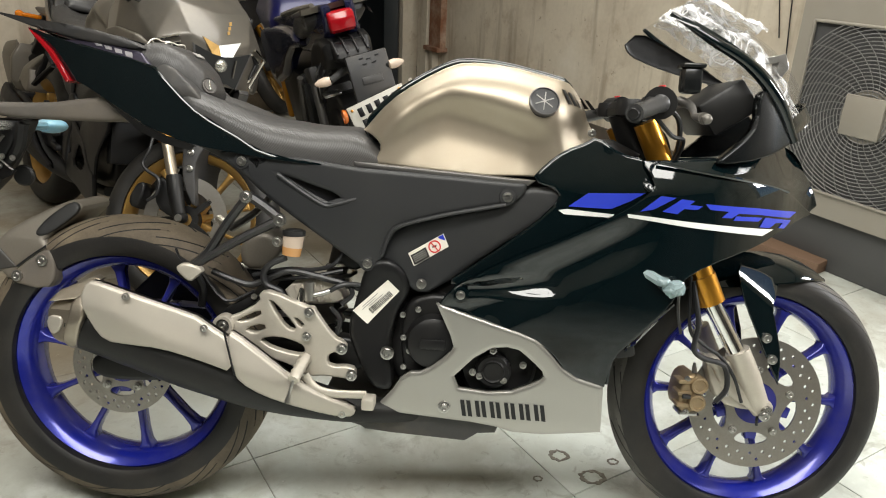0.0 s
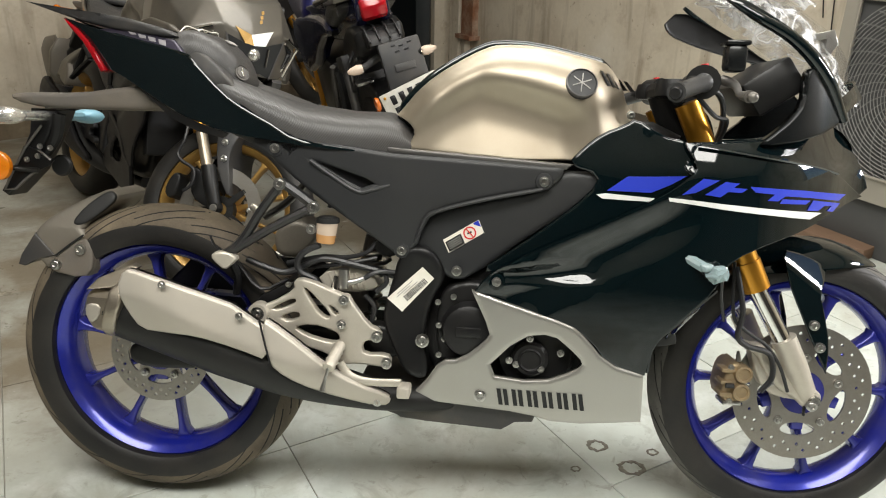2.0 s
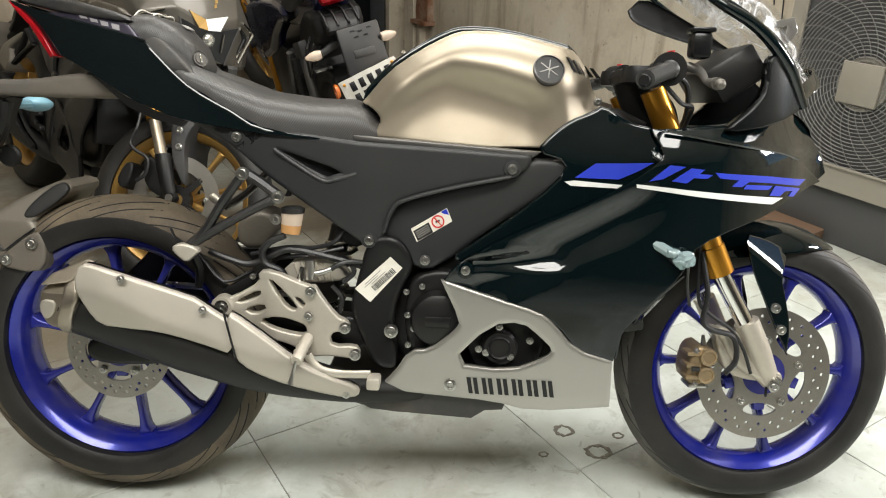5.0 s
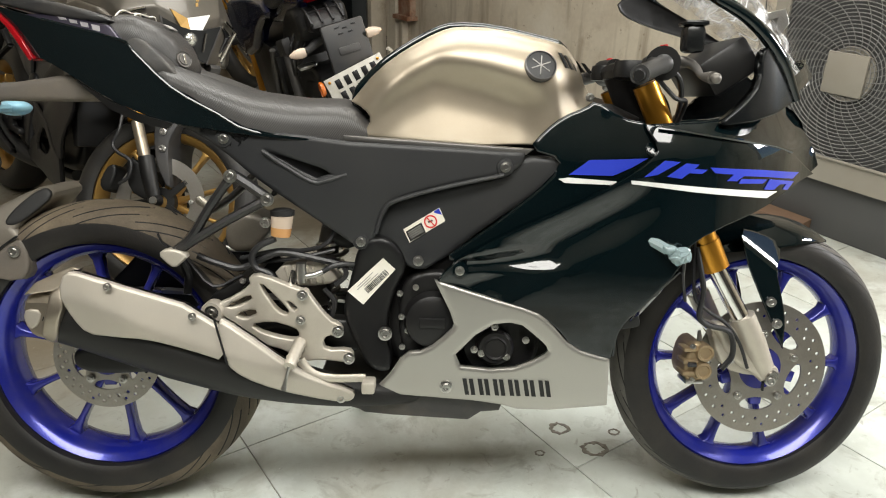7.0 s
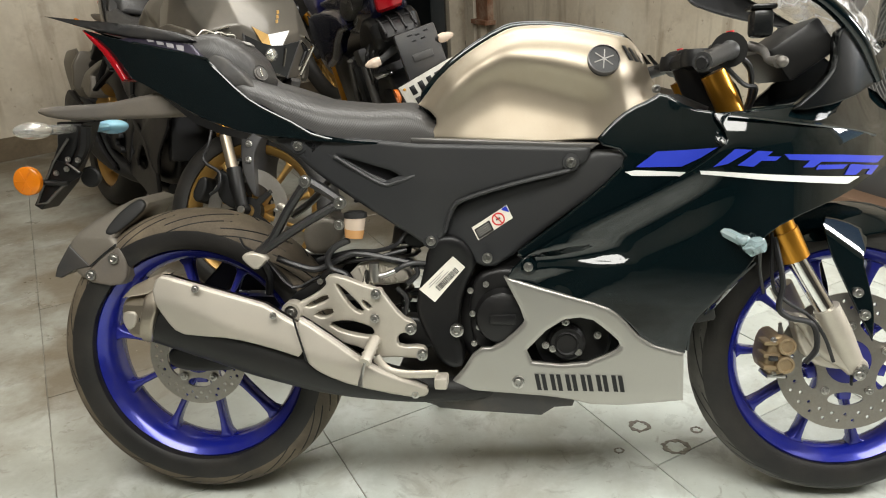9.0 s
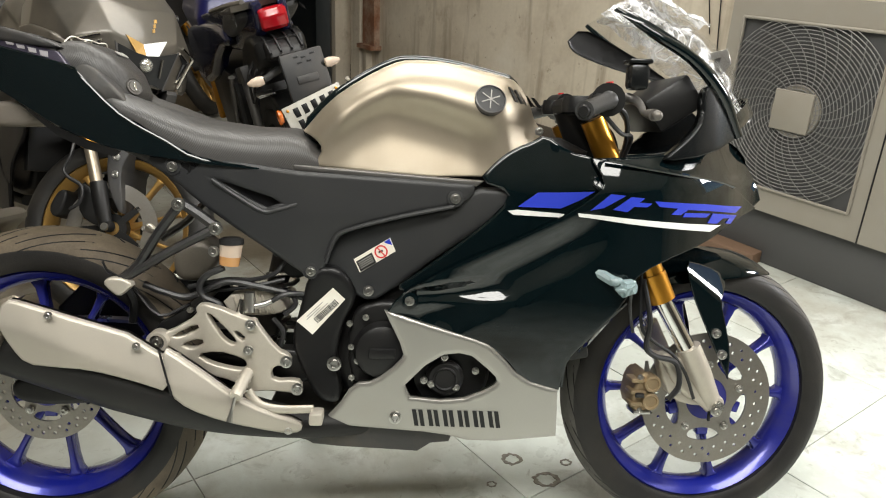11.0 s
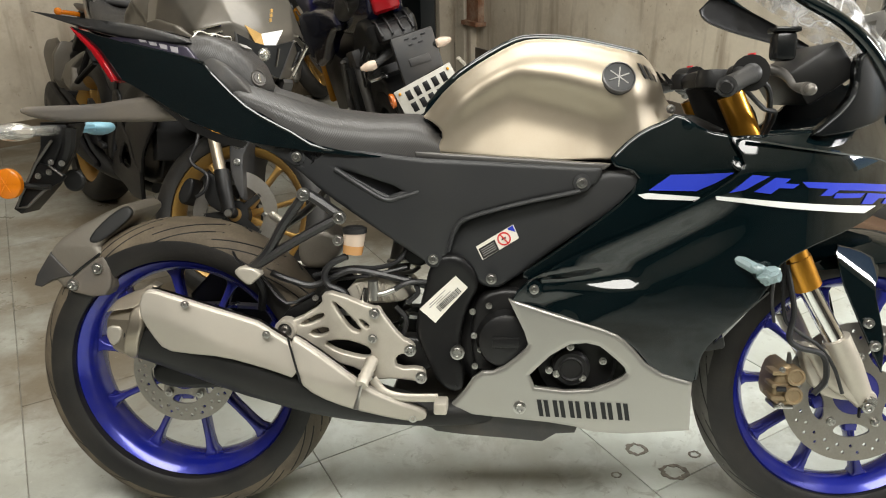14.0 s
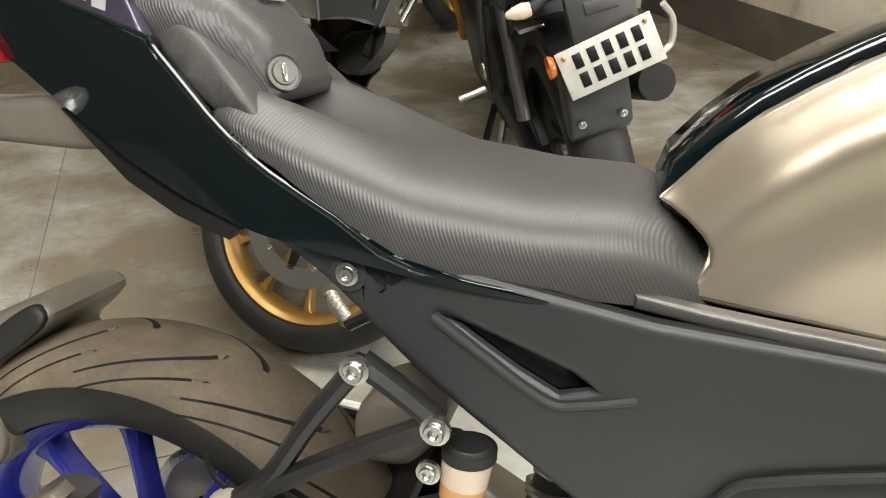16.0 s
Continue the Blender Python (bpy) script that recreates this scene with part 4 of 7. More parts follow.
        return float(smooth(x, [0.03, 0.10, 0.178], [0.088, 0.084, 0.056])) * (0.55 + 0.45 * math.sqrt(max(0, 1 - (1 - s) ** 2)))

    pad = part("pillion_pad", pillow(rounded(po, 2), pad_w, cell=0.012, radius=0.006, depth=0.004), VINYL, bike, "black ribbed pillion pad under clear wrap", 70)
    if near:
        for x, z0 in ((0.052, 0.967), (0.082, 0.9615)):
            part("wrap_band", tube([(x - 0.03, -0.086, 0.918), (x - 0.008, -0.079, 0.938), (x + 0.004, -0.048, z0 + 0.003), (x + 0.006, 0, z0 + 0.004), (x + 0.005, 0.048, z0 + 0.003), (x - 0.02, 0.084, 0.92)], 0.0014, 6), STICKER, pad)
        lk = part("lock", lathe([(0, 0.002), (0.010, 0.002), (0.011, 0.0), (0.014, 0.0), (0.0155, 0.002), (0.0165, -0.006)], 28, axis="x"), GREY_ALLOY, pad, "oval pad lock cover")
        lk.matrix_local = Matrix.Translation((0.171, -0.050, 0.884)) @ Matrix.Rotation(radians(-38), 4, "Z") @ Matrix.Rotation(radians(-18), 4, "Y")
        part("lock_bar", block((0.002, -0.002, -0.008), (0.004, 0.002, 0.008), 0.001), CHROME, lk)
        for k in range(3):
            part("pad_lettering", block((-0.007, -0.007, 0), (0.007, 0.006, 0.001), 0), GREY_PRINT, pad).matrix_local = Matrix.Translation((0.128 + 0.0004 * k, 0.026 - 0.016 * k, 0.9465)) @ Matrix.Rotation(radians(34), 4, "Y")
    tl = [(-0.203, 0.984), (-0.165, 0.972), (-0.074, 0.949), (0.080, 0.913), (0.100, 0.899), (0.172, 0.832), (0.255, 0.787), (0.321, 0.756), (0.487, 0.738), (0.336, 0.748), (0.257, 0.757), (0.175, 0.767), (0.110, 0.784), (0.050, 0.808), (-0.018, 0.847), (-0.078, 0.878), (-0.100, 0.883), (-0.121, 0.913), (-0.143, 0.940), (-0.178, 0.968)]

    def tail_w(x, z):
        w = float(smooth(x, [-0.205, -0.1, 0.0, 0.12, 0.25, 0.4, 0.5], [0.030, 0.072, 0.105, 0.128, 0.140, 0.146, 0.135]))
        mid_z = float(smooth(x, [-0.17, 0.06, 0.32], [0.965, 0.885, 0.755]))
        return w - 0.5 * max(0, mid_z - z) * smooth(x, [-0.08, 0.06, 0.18], [0.2, 0.3, 0.12])

    part("tail_cowl", pillow([(-0.10, 0.945), (0.05, 0.893), (0.13, 0.840), (0.17, 0.818), (0.235, 0.772), (0.24, 0.735), (0.165, 0.768), (0.06, 0.806), (-0.012, 0.852), (-0.07, 0.878)], lambda x, z: tail_w(x, z) - 0.016, cell=0.03, radius=0.008, depth=0.006), DARK_GREY, bike, "dark plastic tail underbody")
    for s in (1, -1):
        part("seat_side_cover", panel(rounded([(0.045, 0.935), (0.10, 0.925), (0.165, 0.872), (0.185, 0.845), (0.150, 0.845), (0.095, 0.885)], 1), lambda x, z: float(np.interp(x, [0.04, 0.19], [0.098, 0.112])) - 0.35 * max(0, z - 0.87), thick=0.03, side=s, radius=0.006, depth=0.005, cell=0.02), COVER_GREY, bike, "grey matte cover beside the pillion pad")
        tc = part("tail_panel", panel(rounded(tl, 1, keep=(0, 8)), tail_w, thick=0.010, side=s, radius=0, cell=0.008, fine=0.010, band=False), paint, bike, "gloss tail panel", 70)
        part("tail_edge", tube([(x, -s * (tail_w(x, z) - 0.002), z) for x, z in tl[2:9]], 0.003, 8, 3), paint, tc)
        if near:
            part("lower_fin", panel([(-0.02, 0.845), (0.05, 0.806), (0.110, 0.783), (0.172, 0.767), (0.160, 0.757), (0.105, 0.768), (0.05, 0.790)], proud(tail_w, 0.003), thick=0.008, side=s, radius=0, cell=0.04), FRAME_BLACK, tc)
    gr = [(-0.200, 0.987), (-0.122, 0.984), (-0.105, 0.991), (-0.030, 0.977), (0.046, 0.957), (0.062, 0.944), (0.0, 0.948), (-0.075, 0.957), (-0.165, 0.976)]
    for s in (1, -1):
        part("tail_top", panel(rounded(gr, 1), lambda x, z: float(np.interp(x, [-0.2, -0.1, 0, 0.08], [0.030, 0.060, 0.085, 0.095])), thick=0.030, side=s, radius=0.008, depth=0.008, cell=0.02), DARK_GREY, bike, "dark grey tail top strip")
        if near:
            ledge_w = lambda x, z: tail_w(x, 0.94 - 0.26 * (x + 0.1)) - 0.010 - 0.75 * max(0.0, z - (0.953 - 0.215 * (x + 0.105)))
            lg = part("tail_ledge", panel([(-0.125, 0.960), (-0.034, 0.936), (0.082, 0.911), (0.052, 0.940), (0.007, 0.948), (-0.075, 0.964)], ledge_w, thick=0.010, side=s, radius=0.003, depth=0.002, cell=0.010), TAIL_DECAL, bike, "grey violet printed tail ledge")
            for k in range(4):
                x = -0.050 + 0.023 * k
                z = 0.9560 - 0.0048 * k
                part("tail_lettering", panel([(x, z), (x + 0.016, z - 0.003), (x + 0.020, z - 0.007 - 0.0022 * k), (x + 0.006, z - 0.006 - 0.0015 * k)], proud(ledge_w, 0.0012), thick=0.003, side=s, radius=0, cell=0.006), PALE_PRINT, lg)
    la = [(-0.205, 0.983), (-0.178, 0.967), (-0.143, 0.939), (-0.120, 0.912), (-0.099, 0.880), (-0.110, 0.877), (-0.132, 0.906), (-0.155, 0.935), (-0.190, 0.966)]
    part("tail_lamp", pillow(la, lambda x, z: float(np.interp(x, [-0.205, -0.1], [0.034, 0.076])), cell=0.01, radius=0.004, depth=0.003), TAIL_RED, bike, "red tail lamp")

    # rear fender stay, plate arm, indicators
    stay = [(-0.322, 0.829), (-0.29, 0.832), (-0.16, 0.835), (-0.088, 0.846), (0.03, 0.862), (0.06, 0.83), (0.02, 0.803), (-0.19, 0.801), (-0.26, 0.803), (-0.318, 0.814)]
    part("fender_stay", pillow(rounded(stay, 1), lambda x, z: float(np.interp(x, [-0.3, -0.1, 0.05], [0.045, 0.065, 0.075])), cell=0.025, radius=0.010, depth=0.012), FENDER_STAY, bike, "dusty dark plastic rear fender")
    part("plate_arm", pillow([(-0.285, 0.80), (-0.225, 0.797), (-0.245, 0.75), (-0.29, 0.67), (-0.345, 0.615), (-0.360, 0.625), (-0.315, 0.70), (-0.29, 0.75)], 0.035, cell=0, radius=0.006, depth=0.006), FRAME_BLACK, bike)
    for s in (-1, 1):
        ind = part("rear_indicator", joined(ball((-0.262, s * (0.145 if near else 0.12), 0.785), 0.032 if near else 0.015, 0.042 if near else 0.018, 0.017), tube([(-0.25, s * 0.03, 0.785), (-0.258, s * 0.11, 0.785)], 0.010, 8)), (FILM_FAR if s > 0 else CLEAR_LENS) if near else AMBER, bike, ("rear indicator wrapped in bluish film" if s > 0 else "rear indicator in clear wrap") if near else "amber rear indicator")
    if near:
        part("side_reflector", lathe([(0, -0.010), (0.026, -0.009), (0.0300, -0.006), (0.0305, 0.004)], 32, (-0.346, -0.06, 0.680)), AMBER, bike, "round amber reflector")
        part("rubber_stop", lathe([(0, -0.006), (0.019, -0.006), (0.023, -0.002), (0.023, 0.004), (0, 0.006)], 28, (-0.252, 0.015, 0.680)), RUBBER, bike, "round black rubber stop")
        part("reflector_bracket", joined(tube([(-0.346, -0.050, 0.680), (-0.31, -0.044, 0.674), (-0.268, -0.044, 0.672)], 0.006, 8), panel([(-0.300, 0.722), (-0.268, 0.715), (-0.236, 0.694), (-0.245, 0.684), (-0.277, 0.668), (-0.322, 0.630), (-0.346, 0.628), (-0.336, 0.652)], 0.040, thick=0.004, cell=0, radius=0)), FRAME_BLACK, bike, "black reflector bracket")
        for edge_ in ([(-0.258, 0.765), (-0.296, 0.718), (-0.334, 0.653), (-0.345, 0.629), (-0.322, 0.631)], [(-0.322, 0.631), (-0.300, 0.652), (-0.277, 0.670)], [(-0.268, 0.715), (-0.241, 0.694)]):
            part("bracket_edge", tube([(x, -0.042, z) for x, z in edge_], 0.0028, 6, 0), GREY_ALLOY, bike)
        for a in range(3):
            part("sector_line", tube([(-0.346 - 0.024 * math.cos(a * math.pi / 3), -0.0698, 0.680 - 0.024 * math.sin(a * math.pi / 3)), (-0.346 + 0.024 * math.cos(a * math.pi / 3), -0.0698, 0.680 + 0.024 * math.sin(a * math.pi / 3))], 0.0010, 6, 0), AMBER, bike)
        part("plate_lamp_bracket", tube([(-0.225, -0.03, 0.79), (-0.235, -0.03, 0.74), (-0.27, -0.03, 0.69)], [0.014, 0.012, 0.008], 8), FRAME_BLACK, bike)
        for x, z in ((-0.262, 0.722), (-0.292, 0.694), (-0.268, 0.702), (-0.24, 0.72)):
            bolt(x, -0.045, z, bike, 0.006)

    # hugger behind the rear wheel
    hg = [(-0.287, 0.482), (-0.281, 0.504), (-0.255, 0.551), (-0.226, 0.584), (-0.127, 0.637), (-0.097, 0.642), (-0.084, 0.625), (-0.110, 0.599), (-0.155, 0.564), (-0.145, 0.548), (-0.129, 0.532), (-0.123, 0.485), (-0.144, 0.457), (-0.227, 0.474), (-0.246, 0.495), (-0.272, 0.480)]
    part("tyre_hugger", pillow(rounded(hg, 1), lambda x, z: float(np.interp(z, [0.44, 0.5, 0.56, 0.64], [0.105, 0.098, 0.092, 0.06])), cell=0.02, radius=0.012, depth=0.012), HUGGER_GREY, bike, "dusty grey rear tyre hugger")
    if near:
        hu = [(-0.178, 0.571), (-0.155, 0.604), (-0.118, 0.634), (-0.100, 0.639), (-0.087, 0.624), (-0.110, 0.600), (-0.155, 0.565)]
        part("hugger_mouth", panel(rounded(hu, 2), lambda x, z: float(np.interp(z, [0.56, 0.64], [0.094, 0.064])), thick=0.02, radius=0.006, depth=0.004, cell=0.02), RUBBER, bike, "black inner mouth of hugger")
        hw_ = lambda x, z: float(np.interp(z, [0.44, 0.5, 0.56, 0.64], [0.105, 0.098, 0.092, 0.06]))
        part("hugger_flap", panel([(-0.286, 0.483), (-0.280, 0.504), (-0.251, 0.549), (-0.207, 0.504), (-0.246, 0.495), (-0.272, 0.480)], proud(hw_, 0.003), thick=0.008, radius=0.004, depth=0.003, cell=0.02), DARK_GREY, bike, "dark lower flap of hugger")
        part("hugger_plate", panel(rounded([(-0.204, 0.503), (-0.147, 0.546), (-0.131, 0.530), (-0.125, 0.486), (-0.145, 0.459), (-0.225, 0.474)], 1), proud(hw_, 0.004), thick=0.010, radius=0.006, depth=0.004, cell=0.02), FENDER_STAY, bike, "grey side plate of hugger")
        bolt(-0.152, -0.104, 0.520, bike, 0.011, name="hugger_bolt")
        bolt(-0.203, -0.107, 0.487, bike, 0.011, name="hugger_bolt")
        part("hugger_seam", tube([(-0.205, -0.1015, 0.505), (-0.175, -0.0985, 0.529), (-0.147, -0.0965, 0.549)], 0.0022, 6), BLACK_PRINT, bike)

    # exhaust
    axis = [(-0.045, -0.165, 0.425), (0.06, -0.165, 0.395), (0.18, -0.165, 0.352), (0.30, -0.160, 0.310), (0.40, -0.150, 0.280), (0.52, -0.13, 0.256), (0.64, -0.10, 0.252), (0.80, -0.06, 0.255)]
    ex = part("exhaust", tube(axis, [0.056, 0.060, 0.058, 0.050, 0.038, 0.026, 0.022, 0.022], 28, 6), MUFFLER_BLACK, bike, "black muffler can and pipe")
    sh = [(0.000, 0.511), (0.03, 0.507), (0.258, 0.432), (0.282, 0.346), (0.21, 0.372), (0.140, 0.391), (0.08, 0.394), (0.033, 0.397), (0.01, 0.43), (-0.010, 0.478)]

    def can_w(x, z):
        ridge = float(np.interp(x, [-0.02, 0.04, 0.165, 0.276, 0.5], [0.468, 0.456, 0.398, 0.358, 0.278]))
        w = float(np.interp(x, [-0.1, 0.1, 0.3, 0.5], [0.235, 0.238, 0.225, 0.187]))
        d = z - ridge
        soft = math.sqrt(d * d + 0.00002)
        return w - 0.22 * soft - 0.05 * d

    part("muffler_shield", panel(rounded(sh, 1), can_w, thick=0.02, radius=0.005, depth=0.004, cell=0.010, fine=0.004), MUFFLER_SILVER if near else FAR_BLACK, ex, "silver faceted muffler shield", 50)
    sf = [(0.254, 0.432), (0.300, 0.404), (0.384, 0.337), (0.44, 0.305), (0.500, 0.281), (0.504, 0.266), (0.492, 0.257), (0.455, 0.261), (0.363, 0.287), (0.305, 0.315), (0.275, 0.343)]
    part("pipe_shield", panel(rounded(sf, 1), can_w, thick=0.015, radius=0.007, depth=0.007, cell=0.010, fine=0.004), MUFFLER_SILVER if near else FAR_BLACK, ex, "silver pipe shield", 50)
    cap_m = CAP_BRONZE if near else FAR_BLACK
    ec = [(-0.082, 0.430), (-0.074, 0.470), (-0.026, 0.476), (-0.010, 0.470), (-0.020, 0.430), (-0.040, 0.385), (-0.066, 0.390), (-0.078, 0.408)]
    cap = part("end_cap", panel(rounded(ec, 1), lambda x, z: 0.222 - 0.10 * max(0.0, -0.03 - x) - 0.9 * max(0.0, z - 0.452), thick=0.10, radius=0.006, depth=0.006, cell=0.012), cap_m, ex, "bronze-silver muffler end cap", 30)
    if near:
        # a flat upper face that leans inwards, and the clamp band round the can
        part("cap_roof", panel([(-0.073, 0.468), (-0.061, 0.486), (-0.011, 0.509), (0.004, 0.505), (-0.006, 0.486), (-0.026, 0.474)], lambda x, z: 0.224 - 1.4 * max(0.0, z - 0.470), thick=0.02, radius=0.003, depth=0.002, cell=0.012), cap_m, cap)
        bn = [(-0.028, 0.474), (-0.005, 0.487), (0.000, 0.454), (-0.012, 0.419), (-0.028, 0.377), (-0.044, 0.371), (-0.051, 0.389), (-0.040, 0.420), (-0.030, 0.448)]
        part("clamp_band", panel(rounded(bn, 1), lambda x, z: 0.236 - 0.030 * ((z - 0.435) / 0.06) ** 2, thick=0.03, radius=0.005, depth=0.005, cell=0.010), CAP_BRONZE, cap, "rounded bronze clamp band")
        part("outlet", panel(rounded([(-0.079, 0.426), (-0.073, 0.442), (-0.045, 0.440), (-0.052, 0.412), (-0.070, 0.402)], 1), 0.2235, thick=0.01, radius=0.004, depth=0.004, cell=0.02), MUFFLER_SILVER, cap)
        bolt(0.079, -0.235, 0.488, ex, 0.007)
        bolt(0.222, -0.228, 0.434, ex, 0.007)
        bolt(0.478, -0.184, 0.266, ex, 0.009)
        part("shield_groove", tube([(0.262, -0.232, 0.430), (0.272, -0.2335, 0.39), (0.281, -0.229, 0.347)], 0.002, 6), BLACK_PRINT, ex)

    # rear set: hangers, pedal, brake pot, pillion bracket
    for s in ((1,) if near else (1,)):
        ha = [(0.225, 0.433), (0.240, 0.444), (0.255, 0.441), (0.309, 0.473), (0.305, 0.493), (0.332, 0.498), (0.401, 0.469), (0.414, 0.470), (0.420, 0.457), (0.454, 0.411), (0.473, 0.403), (0.481, 0.389), (0.470, 0.379), (0.451, 0.381), (0.441, 0.369), (0.446, 0.352),
              (0.491, 0.354), (0.501, 0.339), (0.493, 0.326), (0.436, 0.333), (0.410, 0.330), (0.386, 0.337), (0.374, 0.351), (0.333, 0.362), (0.299, 0.386), (0.277, 0.398), (0.260, 0.406), (0.241, 0.408), (0.226, 0.413)]
        hh = [[(0.326, 0.480), (0.336, 0.478), (0.381, 0.430), (0.377, 0.420), (0.360, 0.428), (0.343, 0.451)], [(0.375, 0.447), (0.384, 0.446), (0.398, 0.433), (0.389, 0.428)],
              [(0.262, 0.435), (0.309, 0.458), (0.312, 0.447), (0.276, 0.432)], [(0.278, 0.419), (0.317, 0.431), (0.321, 0.420), (0.297, 0.409)],
              [(0.305, 0.399), (0.345, 0.409), (0.390, 0.396), (0.399, 0.386), (0.396, 0.374), (0.376, 0.374), (0.335, 0.384)]]
        hang_w = lambda x, z: float(np.interp(x, [0.22, 0.30, 0.33, 0.42, 0.50], [0.170, 0.158, 0.166, 0.164, 0.158]))
        hanger = part("footrest_hanger", panel(rounded(ha, 1), hang_w, holes=[rounded(h, 1) for h in hh], thick=0.014, radius=0.004, depth=0.004, cell=0.02), CAST_ALLOY if near else FAR_BLACK, bike, "silver cast footrest hanger with windows" if near else "black footrest hanger")
        part("hanger_web", panel(rounded([(0.345, 0.452), (0.350, 0.440), (0.362, 0.425), (0.352, 0.424), (0.338, 0.440)], 1), 0.1605, thick=0.004, cell=0, radius=0), CAST_ALLOY if near else FAR_BLACK, hanger)
        if near:
            part("boss", lathe([(0.0135, -0.168), (0.0135, -0.177), (0.019, -0.177), (0.0205, -0.173), (0.0205, -0.150)], 28, (0.240, 0, 0.426)), CAST_ALLOY, hanger, "round silver boss")
            part("cushion", lathe([(0.0, -0.172), (0.0135, -0.172), (0.0135, -0.150)], 24, (0.240, 0, 0.426)), GREY_ALLOY, hanger)
            for x, z, r in ((0.240, 0.426, 0.009), (0.403, 0.413, 0.009), (0.407, 0.461, 0.010), (0.472, 0.392, 0.011), (0.492, 0.340, 0.011)):
                bolt(x, -0.172, z, hanger, r)
            peg = part("footpeg", tube([(0.402 - 0.0012 * k, -0.168 - 0.0055 * k, 0.372 - 0.0030 * k) for k in range(11)], [0.0105 + 0.0022 * (k % 2) for k in range(11)], 12, 0), CAST_ALLOY, hanger, "ribbed silver foot peg")
            part("peg_feeler", tube([(0.390, -0.222, 0.342), (0.384, -0.224, 0.318), (0.380, -0.225, 0.298)], [0.003, 0.003, 0.006], 8), STEEL, peg)
            pedal = part("brake_pedal", tube([(0.40, -0.176, 0.335), (0.415, -0.180, 0.318), (0.435, -0.184, 0.309), (0.47, -0.188, 0.307), (0.525, -0.194, 0.311)], [0.013, 0.012, 0.010, 0.008, 0.008], 10, 6, 0.6), CAST_ALLOY, bike, "silver rear brake pedal")
            part("pedal_pad", block((0.520, -0.225, 0.290), (0.544, -0.185, 0.312), 0.004), CAST_ALLOY, pedal)
        pb = part("pillion_bracket", joined(tube([(0.281, -0.150, 0.679), (0.240, -0.152, 0.622), (0.205, -0.155, 0.565), (0.172, -0.16, 0.535)], 0.009, 8, 4, 1.4), tube([(0.344, -0.146, 0.636), (0.26, -0.152, 0.59), (0.172, -0.16, 0.535)], 0.009, 8, 4, 1.4),
                                            tube([(0.281, -0.150, 0.679), (0.308, -0.148, 0.662), (0.344, -0.146, 0.636)], 0.010, 8, 3, 1.3)), BRACKET_BLACK if near else FAR_BLACK, bike, "satin black alloy pillion footrest bracket")
        if near:
            bolt(0.280, -0.162, 0.677, pb, 0.012)
            bolt(0.344, -0.158, 0.635, pb, 0.012)
            part("pillion_peg", pillow(rounded([(0.148, 0.535), (0.160, 0.545), (0.186, 0.543), (0.202, 0.532), (0.190, 0.520), (0.176, 0.508), (0.160, 0.520)], 1), 0.012, cell=0.012, radius=0.004, depth=0.005), CAST_ALLOY, pb, "folded silver pillion peg").matrix_local = Matrix.Translation((0, -0.165, 0))
            part("peg_spring", tube([(0.140, -0.15, 0.568), (0.150, -0.155, 0.552), (0.162, -0.158, 0.545)], 0.0025, 6), FRAME_BLACK, pb)
            part("bracket_rod", tube([(0.170, -0.14, 0.53), (0.185, -0.13, 0.49), (0.18, -0.12, 0.45)], 0.008, 8), FRAME_BLACK, pb)
            pot = part("brake_fluid_pot", tube([(0.3640, -0.135, 0.5815), (0.3665, -0.135, 0.605)], [0.0198, 0.021], 20, 0), PEACH_LENS, bike, "clear brake fluid reservoir with black cap")
            part("fluid", tube([(0.362, -0.135, 0.565), (0.3640, -0.135, 0.5815)], [0.018, 0.0197], 20, 0), TAN_FLUID, pot, "amber brake fluid")
            part("cap", lathe([(0.0, 0.012), (0.016, 0.012), (0.018, 0.010), (0.0222, 0.009), (0.0222, 0.0), (0.0, 0.0)], 28, (0.367, -0.135, 0.604), "z"), RUBBER, pot)
            part("pot_hose", tube([(0.352, -0.135, 0.560), (0.322, -0.135, 0.545), (0.308, -0.135, 0.525), (0.315, -0.136, 0.504), (0.344, -0.138, 0.491), (0.351, -0.14, 0.470)], 0.0065, 8), HOSE, pot)
            bolt(0.338, -0.15, 0.592, pot, 0.010)
            rib = []
            for k in range(15):
                f = k / 14
                rib += [(0.150 - 0.044 * f, 0.155 + 0.045 * f, 0.569 + 0.016 * f)]
            part("pillion_peg", tube(rib, [0.010 if k % 2 else 0.0075 for k in range(15)], 10, 0), CAST_ALLOY, bike, "ribbed silver pillion peg")
            part("peg_bracket", tube([(0.28, 0.145, 0.685), (0.21, 0.15, 0.61), (0.150, 0.155, 0.567)], 0.009, 8), GREY_ALLOY, bike)
            part("master_cylinder", tube([(0.40, -0.14, 0.478), (0.40, -0.14, 0.515)], 0.010, 10, 0), STEEL, bike)
